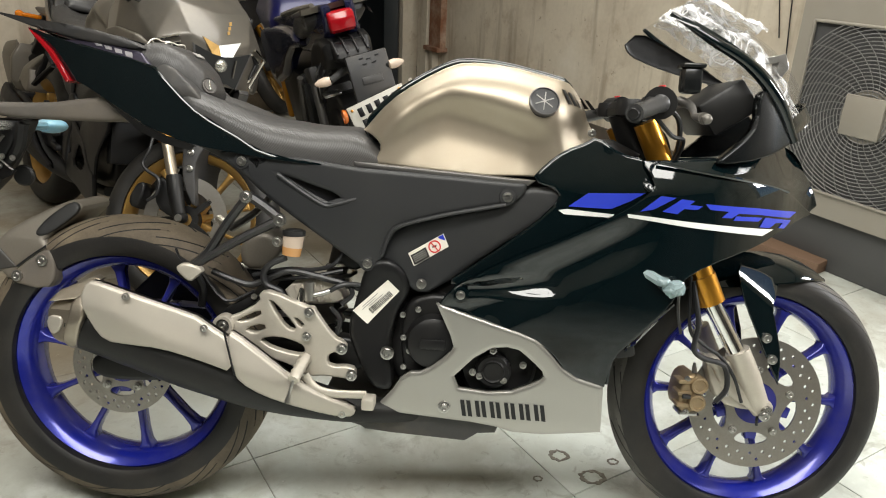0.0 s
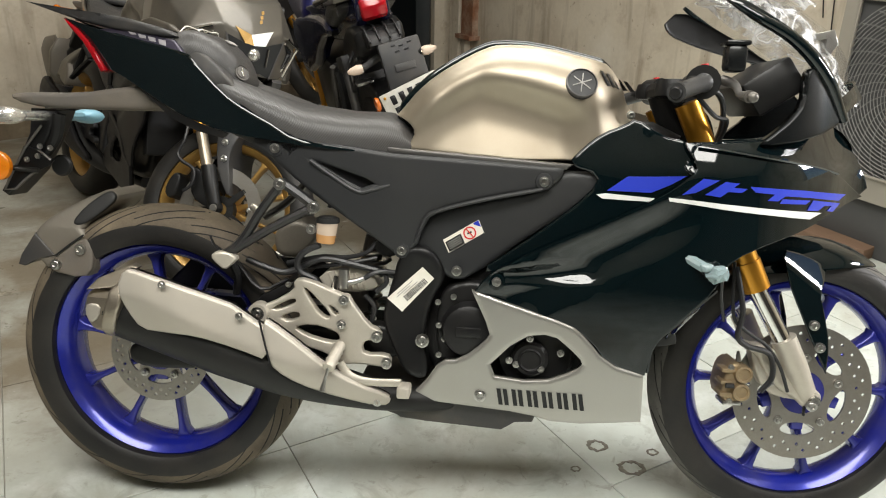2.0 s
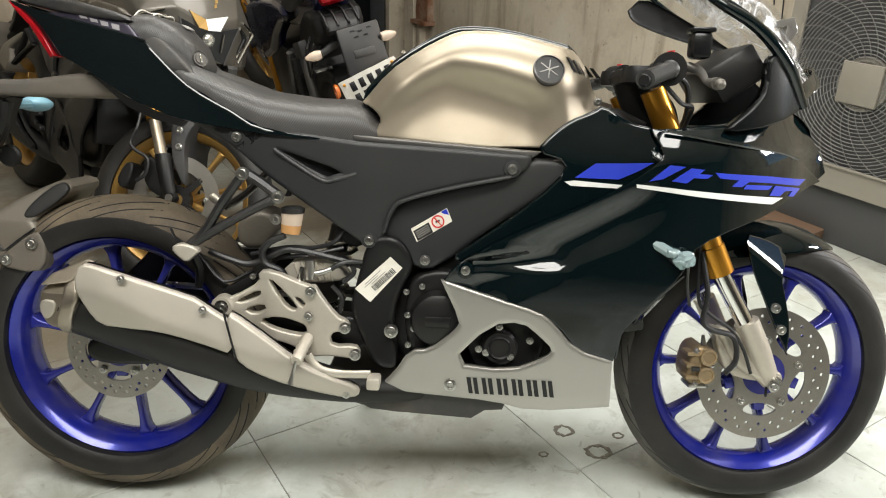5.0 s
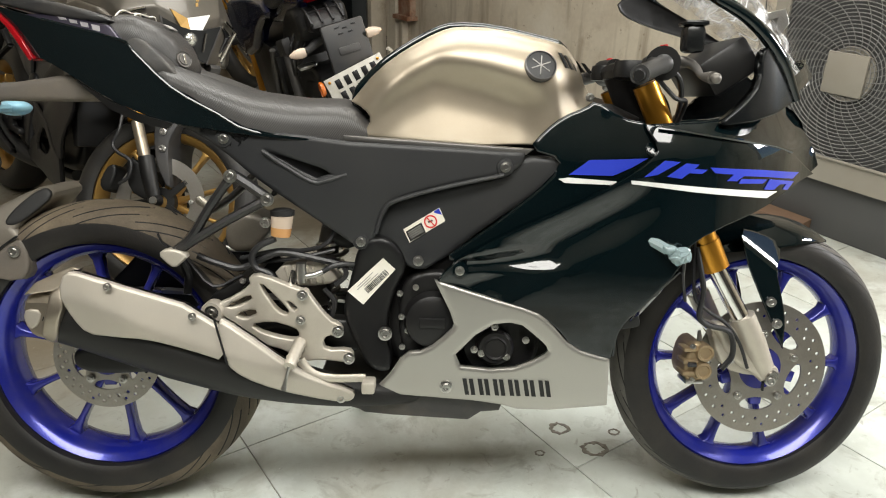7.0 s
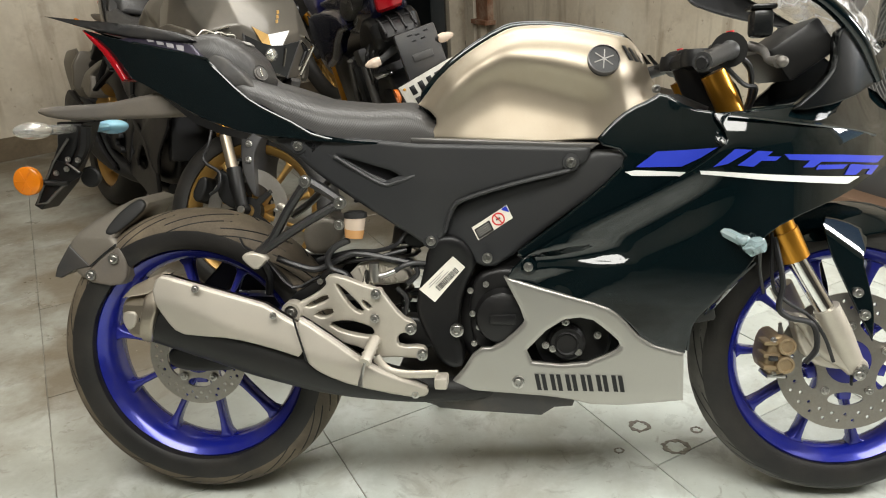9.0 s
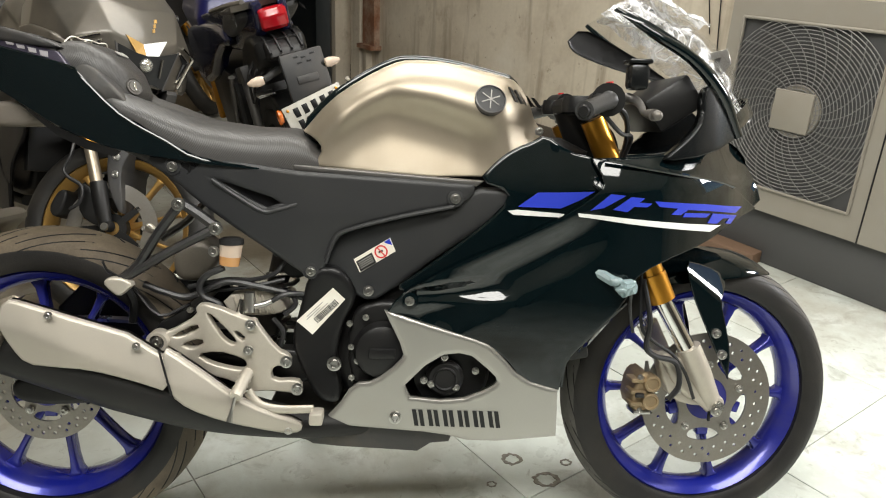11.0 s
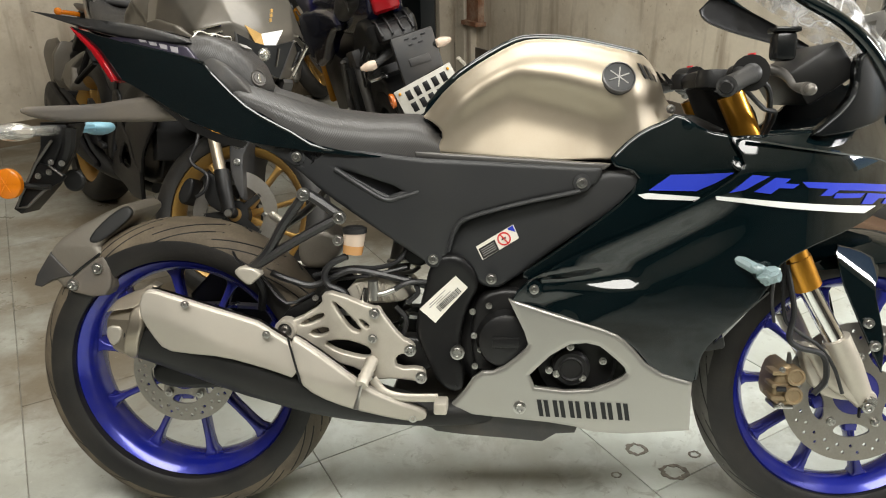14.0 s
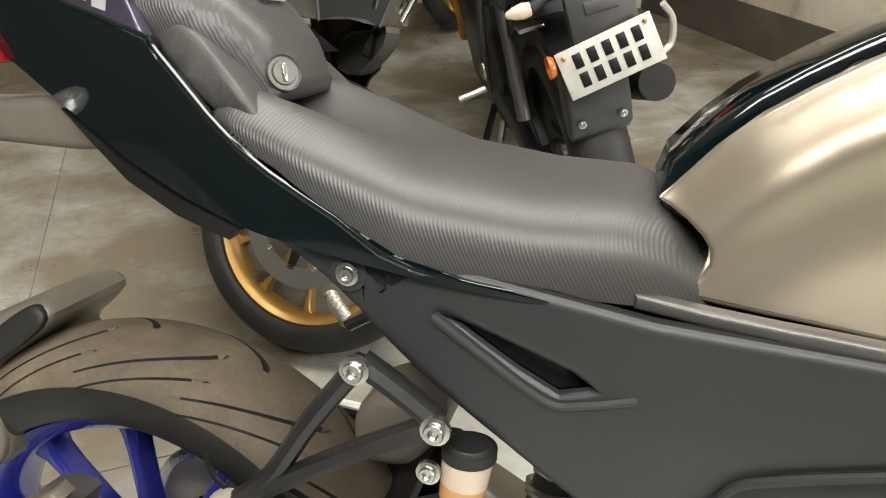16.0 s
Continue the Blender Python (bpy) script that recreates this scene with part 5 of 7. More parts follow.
            for pts, r in (([(0.462, -0.11, 0.572), (0.442, -0.12, 0.547), (0.401, -0.12, 0.535), (0.351, -0.12, 0.534), (0.283, -0.12, 0.518)], 0.0045), ([(0.505, -0.11, 0.495), (0.490, -0.115, 0.503), (0.441, -0.12, 0.516), (0.367, -0.12, 0.530), (0.333, -0.12, 0.522), (0.282, -0.12, 0.499), (0.235, -0.12, 0.509), (0.202, -0.12, 0.522)], 0.0065),
                           ([(0.440, -0.136, 0.498), (0.456, -0.135, 0.508), (0.475, -0.13, 0.512), (0.50, -0.12, 0.509)], 0.005), ([(0.300, -0.11, 0.508), (0.345, -0.11, 0.512), (0.40, -0.12, 0.522), (0.46, -0.11, 0.535)], 0.004),
                           ([(0.44, -0.12, 0.46), (0.46, -0.13, 0.44), (0.455, -0.13, 0.41)], 0.005), ([(0.475, -0.12, 0.510), (0.482, -0.125, 0.490), (0.462, -0.125, 0.470)], 0.005)):
                part("hose", tube(pts, r, 8), HOSE, bike)
            shock = part("shock", tube([(0.40, 0, 0.36), (0.44, 0, 0.56)], 0.022, 14, 0), GREY_ALLOY, bike)
            part("spring", tube([(0.408 + 0.00065 * k + 0.032 * math.cos(k * 0.7), 0.032 * math.sin(k * 0.7), 0.38 + 0.0029 * k) for k in range(56)], 0.005, 6, 0), STEEL, shock)
            part("chain_guard", panel(rounded([(-0.06, 0.41), (0.0, 0.47), (0.02, 0.497), (0.26, 0.487), (0.33, 0.49), (0.36, 0.42), (0.30, 0.36), (0.0, 0.36)], 1), 0.095, thick=0.012, side=-1, radius=0.006, depth=0.005, cell=0.03), FRAME_BLACK, bike, "black chain guard")
            # added pale strip in place of the bright floor seen above the guard
            part("guard_strip", tube([(0.02, 0.088, 0.505), (0.12, 0.088, 0.500), (0.26, 0.088, 0.492)], 0.005, 6), STICKER, bike, "pale strip standing in for bright floor seen above the chain guard")
            part("arm_linkage", block((0.33, -0.05, 0.40), (0.44, 0.05, 0.46), 0.02), GREY_ALLOY, bike)
            part("rear_inner_fender", pillow(rounded([(0.229, 0.549), (0.240, 0.580), (0.285, 0.600), (0.330, 0.570), (0.306, 0.533), (0.285, 0.513), (0.240, 0.513)], 1), 0.045, cell=0.02, radius=0.014, depth=0.014), HUGGER_GREY, bike, "dusty inner mudguard")
            part("swing_arm_brace", pillow(rounded([(0.330, 0.507), (0.347, 0.508), (0.432, 0.462), (0.436, 0.440), (0.416, 0.448), (0.366, 0.474)], 1), 0.028, cell=0.02, radius=0.006, depth=0.006), CAST_ALLOY, bike, "pale alloy swing arm brace")
            part("rubber_block", pillow(rounded([(0.448, 0.572), (0.455, 0.540), (0.492, 0.532), (0.505, 0.560)], 1), 0.10, cell=0.02, radius=0.008, depth=0.008), RUBBER, bike)
            part("battery_tray", pillow(rounded([(0.207, 0.434), (0.289, 0.483), (0.296, 0.466), (0.232, 0.420)], 1), 0.110, cell=0.02, radius=0.004, depth=0.004), FRAME_BLACK, bike)
            bolt(0.284, -0.116, 0.473, bike, 0.006)
            part("guard_wire", tube([(0.177, -0.11, 0.514), (0.226, -0.112, 0.460), (0.284, -0.11, 0.484)], 0.0035, 6, 3), HOSE, bike)
            part("union", tube([(0.387, -0.14, 0.500), (0.384, -0.14, 0.476)], [0.006, 0.009], 12, 0), CHROME, bike, "bright brake line union")
            part("union_line", tube([(0.389, -0.14, 0.487), (0.418, -0.138, 0.490), (0.440, -0.136, 0.498)], [0.004, 0.006, 0.005], 10), STEEL, bike)

    # engine covers
    cc = part("clutch_cover", joined(lathe([(0, -0.150), (0.040, -0.150), (0.050, -0.145), (0.056, -0.130), (0.060, -0.10)], 40, (0.648, 0, 0.405)),
                                     panel(rounded([(0.585, 0.47), (0.62, 0.50), (0.69, 0.50), (0.72, 0.42), (0.70, 0.34), (0.60, 0.32), (0.58, 0.38)], 2), 0.125, thick=0.03, radius=0.01, depth=0.01, cell=0.03)), ENGINE_BLACK, bike, "black clutch cover with raised mark")
    if near:
        part("raised_mark", block((0.622, -0.1535, 0.395), (0.672, -0.149, 0.415), 0.002), ENGINE_BLACK, cc)
        for x, z in ((0.585, 0.458), (0.615, 0.470), (0.588, 0.412), (0.590, 0.352), (0.60, 0.385)):
            bolt(x, -0.135, z, cc, 0.006)
        gen = part("generator_cover", joined(lathe([(0, -0.145), (0.030, -0.145), (0.036, -0.138), (0.036, -0.11)], 36, (0.768, 0, 0.355)), lathe([(0, -0.128), (0.07, -0.126), (0.078, -0.115), (0.08, -0.09)], 40, (0.778, 0, 0.362)),
                                             lathe([(0.018, -0.146), (0.021, -0.149), (0.024, -0.146)], 30, (0.768, 0, 0.355))), ENGINE_BLACK, bike, "round black generator cover")
        for x, z in ((0.766, 0.398), (0.742, 0.345), (0.790, 0.338), (0.826, 0.372), (0.728, 0.352)):
            bolt(x, -0.145, z, gen, 0.007)

    # fairing side panels, belly, nose
    fa = [(1.012, 0.783), (1.026, 0.782), (1.099, 0.770), (1.178, 0.759), (1.269, 0.746), (1.319, 0.736), (1.398, 0.689), (1.306, 0.660), (1.260, 0.636), (1.141, 0.596), (1.096, 0.563), (1.090, 0.525), (1.030, 0.460), (0.988, 0.411), (0.979, 0.351),
          (0.913, 0.368), (0.871, 0.417), (0.837, 0.437), (0.655, 0.487), (0.672, 0.515), (0.706, 0.540), (0.790, 0.590), (0.880, 0.632), (0.975, 0.685), (1.030, 0.725), (1.038, 0.745)]
    fi = [(0.931, 0.823), (0.975, 0.793), (1.026, 0.784), (1.05, 0.74), (1.03, 0.69), (0.90, 0.62), (0.79, 0.57), (0.70, 0.52), (0.668, 0.53), (0.706, 0.558), (0.776, 0.612), (0.858, 0.683), (0.874, 0.719), (0.815, 0.735), (0.842, 0.767), (0.875, 0.794), (0.914, 0.810)]

    def fair_w(x, z):
        w = FW(x, z)
        # a soft hollow under the shoulder
        d = 0.635 + 0.55 * (x - 0.88) - z
        if 0 < d < 0.13 and x < 1.1:
            w -= 0.016 * math.sin(math.pi * d / 0.13) ** 2 * float(np.interp(x, [0.66, 0.74, 0.98, 1.08], [0.3, 1, 1, 0]))
        # scoop with two lips below the shoulder
        if near and x < 0.93 and 0.44 < z < 0.60:
            for (ax_, az_), (bx_, bz_), high, wide_ in (((0.688, 0.537), (0.835, 0.566), 0.006, 0.0065), ((0.700, 0.522), (0.860, 0.540), -0.011, 0.013), ((0.716, 0.506), (0.880, 0.520), 0.005, 0.008), ((0.770, 0.468), (0.800, 0.490), -0.005, 0.012)):
                k = max(0.0, min(1.0, ((x - ax_) * (bx_ - ax_) + (z - az_) * (bz_ - az_)) / ((bx_ - ax_) ** 2 + (bz_ - az_) ** 2)))
                d2 = (x - ax_ - k * (bx_ - ax_)) ** 2 + (z - az_ - k * (bz_ - az_)) ** 2
                w += high * math.exp(-d2 / wide_ ** 2) * (1 - 0.6 * k)
        w -= 0.25 * (math.sqrt((z - 0.735) ** 2 + 0.0001) + z - 0.735) / 2 * smooth(x, [0.9, 1.0], [0.4, 1])
        return w

    be = [(0.650, 0.492), (0.744, 0.465), (0.837, 0.440), (0.862, 0.422), (0.907, 0.371), (0.977, 0.352), (0.981, 0.256), (0.832, 0.234), (0.758, 0.251), (0.640, 0.254), (0.524, 0.257), (0.563, 0.291), (0.595, 0.346), (0.634, 0.350), (0.682, 0.393), (0.690, 0.411)]
    ho = [(0.673, 0.325), (0.747, 0.409), (0.806, 0.418), (0.841, 0.391), (0.867, 0.366), (0.855, 0.350), (0.787, 0.318)]
    bel_w = lambda x, z: FW(x, z) * float(np.interp(x, [0.52, 0.62, 0.7], [0.92, 0.98, 1.0])) + 0.004 - 0.10 * max(0, 0.27 - z)
    if near:
        # dusty black tray that shows below the silver pan
        tray = [(0.41, 0.268), (0.47, 0.275), (0.52, 0.275), (0.70, 0.268), (0.79, 0.255), (0.78, 0.226), (0.745, 0.221), (0.72, 0.202), (0.52, 0.203), (0.50, 0.216), (0.44, 0.226)]
        part("belly_tray", pillow(rounded(tray, 1, keep=(5, 6, 7)), lambda x, z: bel_w(x, z) - 0.016, cell=0.03, radius=0.006, depth=0.005), COVER_GREY, bike, "dusty black lower tray")
    for s in (1, -1):
        fp = part("side_fairing", panel(rounded(fa, 1, keep=(6, 14, 18)), fair_w, thick=0.012, side=s, radius=0.002, depth=0.0006, cell=0.009 if near and s > 0 else 0.02, fine=0.004), paint if near else FAR_BLACK, bike, "gloss side fairing with angular creases" if near else "black side fairing", 60)
        inner = part("upper_fairing", panel(rounded(fi, 1), lambda x, z: FW(x, z) - 0.020 - 0.05 * max(0, z - 0.735), thick=0.012, side=s, radius=0.005, depth=0.003, cell=0.012, fine=0.010), paint, bike, "recessed gloss upper fairing", 60)
        bp = part("belly_pan", panel(rounded(be, 1, keep=(0, 5, 6)), bel_w, holes=[rounded(ho, 1)], thick=0.010, side=s, radius=0.010, depth=0.004, cell=0.010, fine=0.006), belly_paint, bike, "silver belly pan with oval opening", 60)
        if s > 0 and near:
            for k in range(6):
                x = 0.706 + 0.0285 * k
                z = 0.283 + 0.0008 * k
                loops = [[(x, z + 0.016), (x + 0.008, z + 0.016), (x + 0.014, z - 0.017), (x + 0.006, z - 0.017)], [(x + 0.012, z + 0.016), (x + 0.020, z + 0.016), (x + 0.026, z - 0.017), (x + 0.018, z - 0.017)]]
                for lp in loops:
                    part("brand_bar", panel(lp, proud(bel_w, 0.002), thick=0.004, cell=0.012, radius=0), BLACK_PRINT, bp)
            bolt(0.675, -FW(0.674, 0.280) - 0.006, 0.280, bp, 0.012)
            bolt(0.696, -fair_w(0.696, 0.511) - 0.004, 0.511, fp, 0.009, name="scoop_bolt")
            part("scoop_washer", lathe([(0.008, -0.004), (0.016, -0.003), (0.018, 0.006)], 24, (0.696, -fair_w(0.696, 0.511), 0.511)), paint, fp)
            part("fairing_lip", panel(rounded([(1.012, 0.416), (1.022, 0.451), (1.045, 0.488), (1.090, 0.518), (1.104, 0.512), (1.086, 0.486), (1.058, 0.452), (1.030, 0.418)], 1), lambda x, z: 0.186 - 1.1 * max(0.0, x - (1.000 + 0.80 * (z - 0.416))), thick=0.012, radius=0.004, depth=0.003, cell=0.010), paint, fp, "inner lip of the fairing beside the wheel")
            for nm, lp, mt in (("white_stripe", [(0.868, 0.684), (0.885, 0.687), (0.978, 0.682), (0.958, 0.676), (0.879, 0.677)], WHITE_DECAL), ("white_stripe", [(0.990, 0.6865), (1.10, 0.678), (1.20, 0.670), (1.285, 0.6635), (1.258, 0.6525), (1.10, 0.668), (0.992, 0.680)], WHITE_DECAL),
                               ("blue_flash", [(0.886, 0.692), (0.921, 0.719), (0.97, 0.721), (1.023, 0.724), (0.995, 0.707), (0.963, 0.692)], BLUE_DECAL), ("blue_flash", [(1.012, 0.692), (1.047, 0.722), (1.075, 0.720), (1.036, 0.697)], BLUE_DECAL),
                               ("blue_flash", [(1.052, 0.694), (1.085, 0.718), (1.110, 0.716), (1.078, 0.691)], BLUE_DECAL), ("blue_flash", [(1.092, 0.709), (1.125, 0.707), (1.115, 0.700), (1.085, 0.701)], BLUE_DECAL),
                               ("blue_flash", [(1.130, 0.711), (1.24, 0.705), (1.35, 0.695), (1.33, 0.684), (1.25, 0.692), (1.20, 0.695), (1.185, 0.686), (1.165, 0.687), (1.178, 0.698), (1.14, 0.701)], BLUE_DECAL),
                               ("blue_flash", [(1.195, 0.690), (1.255, 0.687), (1.245, 0.680), (1.19, 0.682)], BLUE_DECAL), ("blue_flash", [(1.262, 0.687), (1.335, 0.679), (1.315, 0.664), (1.300, 0.666), (1.31, 0.675), (1.29, 0.676), (1.275, 0.667), (1.25, 0.669)], BLUE_DECAL)):
                low_in = max(q[0] for q in lp) < 1.03
                part(nm, panel(lp, proud((lambda x, z: FW(x, z) - 0.020 - 0.05 * max(0, z - 0.735)) if low_in else fair_w, 0.0022), thick=0.004, cell=0.012, radius=0), mt, inner if low_in else fp, "printed fairing stripe")
            part("fairing_crease", tube([(1.04, -0.201, 0.782), (1.10, -0.195, 0.771), (1.178, -0.178, 0.760), (1.269, -0.128, 0.747), (1.318, -0.098, 0.735)], 0.0035, 6), paint, fp)
    # nose block with headlamps
    no = [(1.016, 0.781), (1.118, 0.787), (1.209, 0.797), (1.324, 0.832), (1.368, 0.802), (1.398, 0.750), (1.418, 0.690), (1.310, 0.665), (1.20, 0.68), (1.10, 0.70), (1.02, 0.72)]
    if near:
      part("nose_cowl", pillow(rounded(no, 1), lambda x, z: fair_w(x, min(z, 0.73)) - 0.010 - 0.75 * max(0, z - 0.735), cell=0.014, radius=0.004, depth=0.003, fine=0.010), paint, bike, "gloss pointed nose cowl", 60)
    inn = [(1.150, 0.778), (1.178, 0.803), (1.207, 0.828), (1.230, 0.858), (1.229, 0.912), (1.245, 0.925), (1.283, 0.888), (1.330, 0.834), (1.25, 0.795)]
    for s in (1, -1) if near else ():
        part("cockpit_side", panel(rounded(inn, 1), lambda x, z: smooth(x, [1.13, 1.2, 1.27, 1.32], [0.155, 0.150, 0.125, 0.09]) - 0.06 * max(0, z - 0.80), thick=0.03, side=s, radius=0.004, depth=0.003, cell=0.012, fine=0.012), COCKPIT_BLACK, bike, "satin black inner cockpit fairing", 60)
        edge = [(1.060, -s * 0.112, 1.054), (1.13, -s * 0.131, 1.008), (1.205, -s * 0.131, 0.966), (1.270, -s * 0.117, 0.905), (1.320, -s * 0.088, 0.832)]
        part("screen_edge", tube(edge, [0.004, 0.009, 0.011, 0.012, 0.009], 14, 6, 1.0), paint, bike)
    # windscreen
    sv, fv, ov = [], [], []
    NU, NV = 41, 25
    for i in range(NV):
        t = i / (NV - 1)
        ex_, ez_ = smooth(t, [0, 0.65, 1], [1.058, 1.242, 1.312]), smooth(t, [0, 0.65, 1], [1.055, 0.944, 0.838])
        half = float(np.interp(t, [0, 0.2, 0.7, 1], [0.112, 0.132, 0.130, 0.095]))
        for j in range(NU):
            u = -1 + 2 * j / (NU - 1)
            g = 1 - u * u
            x, z = ex_ + 0.070 * g, ez_ + 0.045 * g
            sv.append((x, u * half, z))
            q = Vector((x, u * half, z))
            fold = noise.noise_vector(q * 17) * 0.012 + noise.noise_vector(q * 46) * 0.006
            fv.append(tuple(Vector((x - 0.013, u * half * 0.9, z - 0.011)) + fold))
            over_t = 0.012 + 0.010 * abs(noise.noise(q * 21))
            ov.append(tuple(q + Vector((over_t * 0.7, 0, over_t)) + fold * 0.8))
    quads = [[i * NU + j, i * NU + j + 1, (i + 1) * NU + j + 1, (i + 1) * NU + j] for i in range(NV - 1) for j in range(NU - 1)]
    def skin(vs, fs, off):
        used = sorted({i for q in fs for i in q})
        at = {i: k for k, i in enumerate(used)}
        v = np.array([vs[i] for i in used])
        fs = [[at[i] for i in q] for q in fs]
        cnt = {}
        for q in fs:
            for a, b in zip(q, q[1:] + q[:1]):
                cnt[tuple(sorted((a, b)))] = cnt.get(tuple(sorted((a, b))), 0) + 1
        return closed(v, v + np.array(off), fs, [e for e, c in cnt.items() if c == 1])
    dark = [q for k, q in enumerate(quads) if k % (NU - 1) == 0 or k // (NU - 1) >= NV - 3]
    clear = [q for q in quads if q not in dark]
    if not near:
        def face(name, pts, mat, parent, lift=0.004, thick=0.006, label=""):
            """A plate on the blunt front of the cowl, given across and up."""
            fx = lambda z: (1.376 + 0.14 * (z - 0.75) if z < 0.85 else 1.390 - 0.72 * (z - 0.85)) + lift
            v = [(fx(z), y, z) for y, z in pts] + [(fx(z) - thick, y, z) for y, z in pts]
            n = len(pts)
            return part(name, (v, [list(range(n)), list(range(n, 2 * n))] + [[i, (i + 1) % n, n + (i + 1) % n, n + i] for i in range(n)]), mat, parent, label)

        # angular mask: flat facets meeting in soft-edged creases
        half_v = [(1.388, 0, 0.852), (1.366, 0.100, 0.884), (1.312, 0.182, 0.850), (1.335, 0.128, 0.742), (1.372, 0, 0.748), (1.374, 0.064, 0.740), (1.315, 0, 0.957), (1.296, 0.118, 0.972), (1.120, 0.215, 0.975), (1.120, 0.225, 0.810), (1.195, 0, 1.035), (1.170, 0.112, 1.040), (1.080, 0.170, 0.700), (1.00, 0.10, 1.00), (1.00, 0, 1.00), (1.00, 0.20, 0.90), (1.00, 0.20, 0.74)]
        half_f = [(0, 1, 7, 6), (6, 7, 11, 10), (1, 2, 7), (7, 2, 8), (7, 8, 11), (1, 5, 3, 2), (0, 4, 5, 1), (2, 9, 8), (2, 3, 12, 9), (11, 8, 15, 13), (10, 11, 13, 14), (8, 9, 16, 15), (9, 12, 16)]
        bmc = bmesh.new()
        for s in (1, -1):
            vs_ = [bmc.verts.new((x, -s * y, z)) for x, y, z in half_v]
            for f_ in half_f:
                bmc.faces.new([vs_[i] for i in (f_ if s > 0 else reversed(f_))])
        bmesh.ops.remove_doubles(bmc, verts=bmc.verts[:], dist=0.0005)
        bmesh.ops.recalc_face_normals(bmc, faces=bmc.faces[:])
        bmesh.ops.bevel(bmc, geom=[e for e in bmc.edges if len(e.link_faces) == 2], offset=0.007, segments=2, profile=0.5, affect="EDGES")
        bmesh.ops.solidify(bmc, geom=bmc.faces[:], thickness=0.006)
        fc = part("front_cowl", bmc, paint, bike, "dusty grey angular front cowl with headlamp recess", 24)
        rc = face("headlamp", [(-0.092, 0.856), (-0.035, 0.838), (0, 0.834), (0.035, 0.838), (0.092, 0.856), (0.062, 0.742), (0.03, 0.752), (-0.03, 0.752), (-0.062, 0.742)], BLACK_PRINT, bike, label="black headlamp recess")
        face("recess_rim", [(-0.097, 0.860), (-0.092, 0.856), (-0.062, 0.742), (-0.066, 0.738)], SILVER_PRINT, rc, 0.006)
        face("recess_rim", [(0.097, 0.860), (0.092, 0.856), (0.062, 0.742), (0.066, 0.738)], SILVER_PRINT, rc, 0.006)
        face("divider", [(0.044, 0.83), (0.047, 0.83), (0.047, 0.775), (0.044, 0.775)], GREY_PAINT, rc, 0.010)
        part("projector", ball((1.388, 0.0, 0.806), 0.016, 0.021, 0.021), CLEAR_LENS, rc, "clear projector lamp")
        part("reflector", ball((1.385, 0.0, 0.806), 0.012, 0.016, 0.016), SILVER_REFLECTOR, rc)
        face("brow", [(-0.012, 0.864), (0.066, 0.884), (0.034, 0.838), (-0.004, 0.834)], WHITE_DECAL, fc, label="white brow flash")
        face("brow_gold", [(-0.012, 0.864), (-0.060, 0.882), (-0.034, 0.838), (-0.004, 0.834)], GOLD_PAINT, fc, label="gold brow flash")
        for k in range(3):
            face("lettering", [(0.025 + 0.006 * k, 0.900 + 0.014 * k), (0.033 + 0.006 * k, 0.902 + 0.014 * k), (0.035 + 0.006 * k, 0.912 + 0.014 * k), (0.027 + 0.006 * k, 0.910 + 0.014 * k)], GOLD_PAINT, fc)
        for s in (1, -1):
            drl = part("running_lamp", joined(tube([(1.356, -s * 0.125, 0.872), (1.318, -s * 0.186, 0.842), (1.338, -s * 0.134, 0.748)], 0.005, 8, 0), tube([(1.355, -s * 0.118, 0.855), (1.330, -s * 0.160, 0.832), (1.346, -s * 0.122, 0.765)], 0.004, 8, 0)), SILVER_REFLECTOR, bike, "angled running lamp strip")
            part("lamp_back", tube([(1.350, -s * 0.123, 0.850), (1.332, -s * 0.152, 0.826), (1.344, -s * 0.126, 0.775)], [0.004, 0.012, 0.005], 8, 0, 0.6), BLACK_PRINT, drl)
            part("wing", panel(rounded([(1.10, 0.86), (1.30, 0.845), (1.335, 0.745), (1.28, 0.72), (1.12, 0.79)], 1), lambda x, z: float(np.interp(x, [1.1, 1.25, 1.34], [0.245, 0.215, 0.148])), thick=0.012, side=s, radius=0.006, depth=0.005, cell=0.02), paint, bike, "grey cheek panel below the lamp")
            part("chin", panel(rounded([(1.18, 0.69), (1.34, 0.73), (1.385, 0.745), (1.37, 0.69), (1.31, 0.62), (1.20, 0.62)], 1), lambda x, z: 0.115 - 0.3 * max(0, 0.70 - z), thick=0.03, side=s, radius=0.006, depth=0.005, cell=0.03), DARK_GREY, bike)
            part("mirror_mount", lathe([(0, -0.012), (0.016, -0.010), (0.018, 0.0)], 20, (1.16, 0, 0.0)), BLACK_PRINT, fc).matrix_local = Matrix.Translation((0, -s * 0.203, 0.950))
        part("short_screen", pillow(rounded([(1.02, 1.00), (1.05, 1.11), (1.10, 1.12), (1.22, 1.01), (1.12, 1.01)], 1), lambda x, z: 0.09, cell=0.03, radius=0.03, depth=0.03), DARK_GREY, bike, "dark screen")
    ws = None if not near else part("windscreen", skin(sv, clear, (-0.002, 0, -0.003)), SCREEN, bike, "smoked windscreen", 60)
    if near:
        ws.visible_shadow = False
        part("screen_border", skin(sv, dark, (-0.004, 0, -0.005)), paint, ws, "black screen border", 60)
        # the cowl's far edge below the screen
        lip = [(1.046, 1.047), (1.019, 1.019), (1.026, 1.003), (1.050, 0.989), (1.151, 0.960), (1.215, 0.945), (1.250, 0.945), (1.205, 0.970), (1.169, 0.992), (1.11, 1.022)]
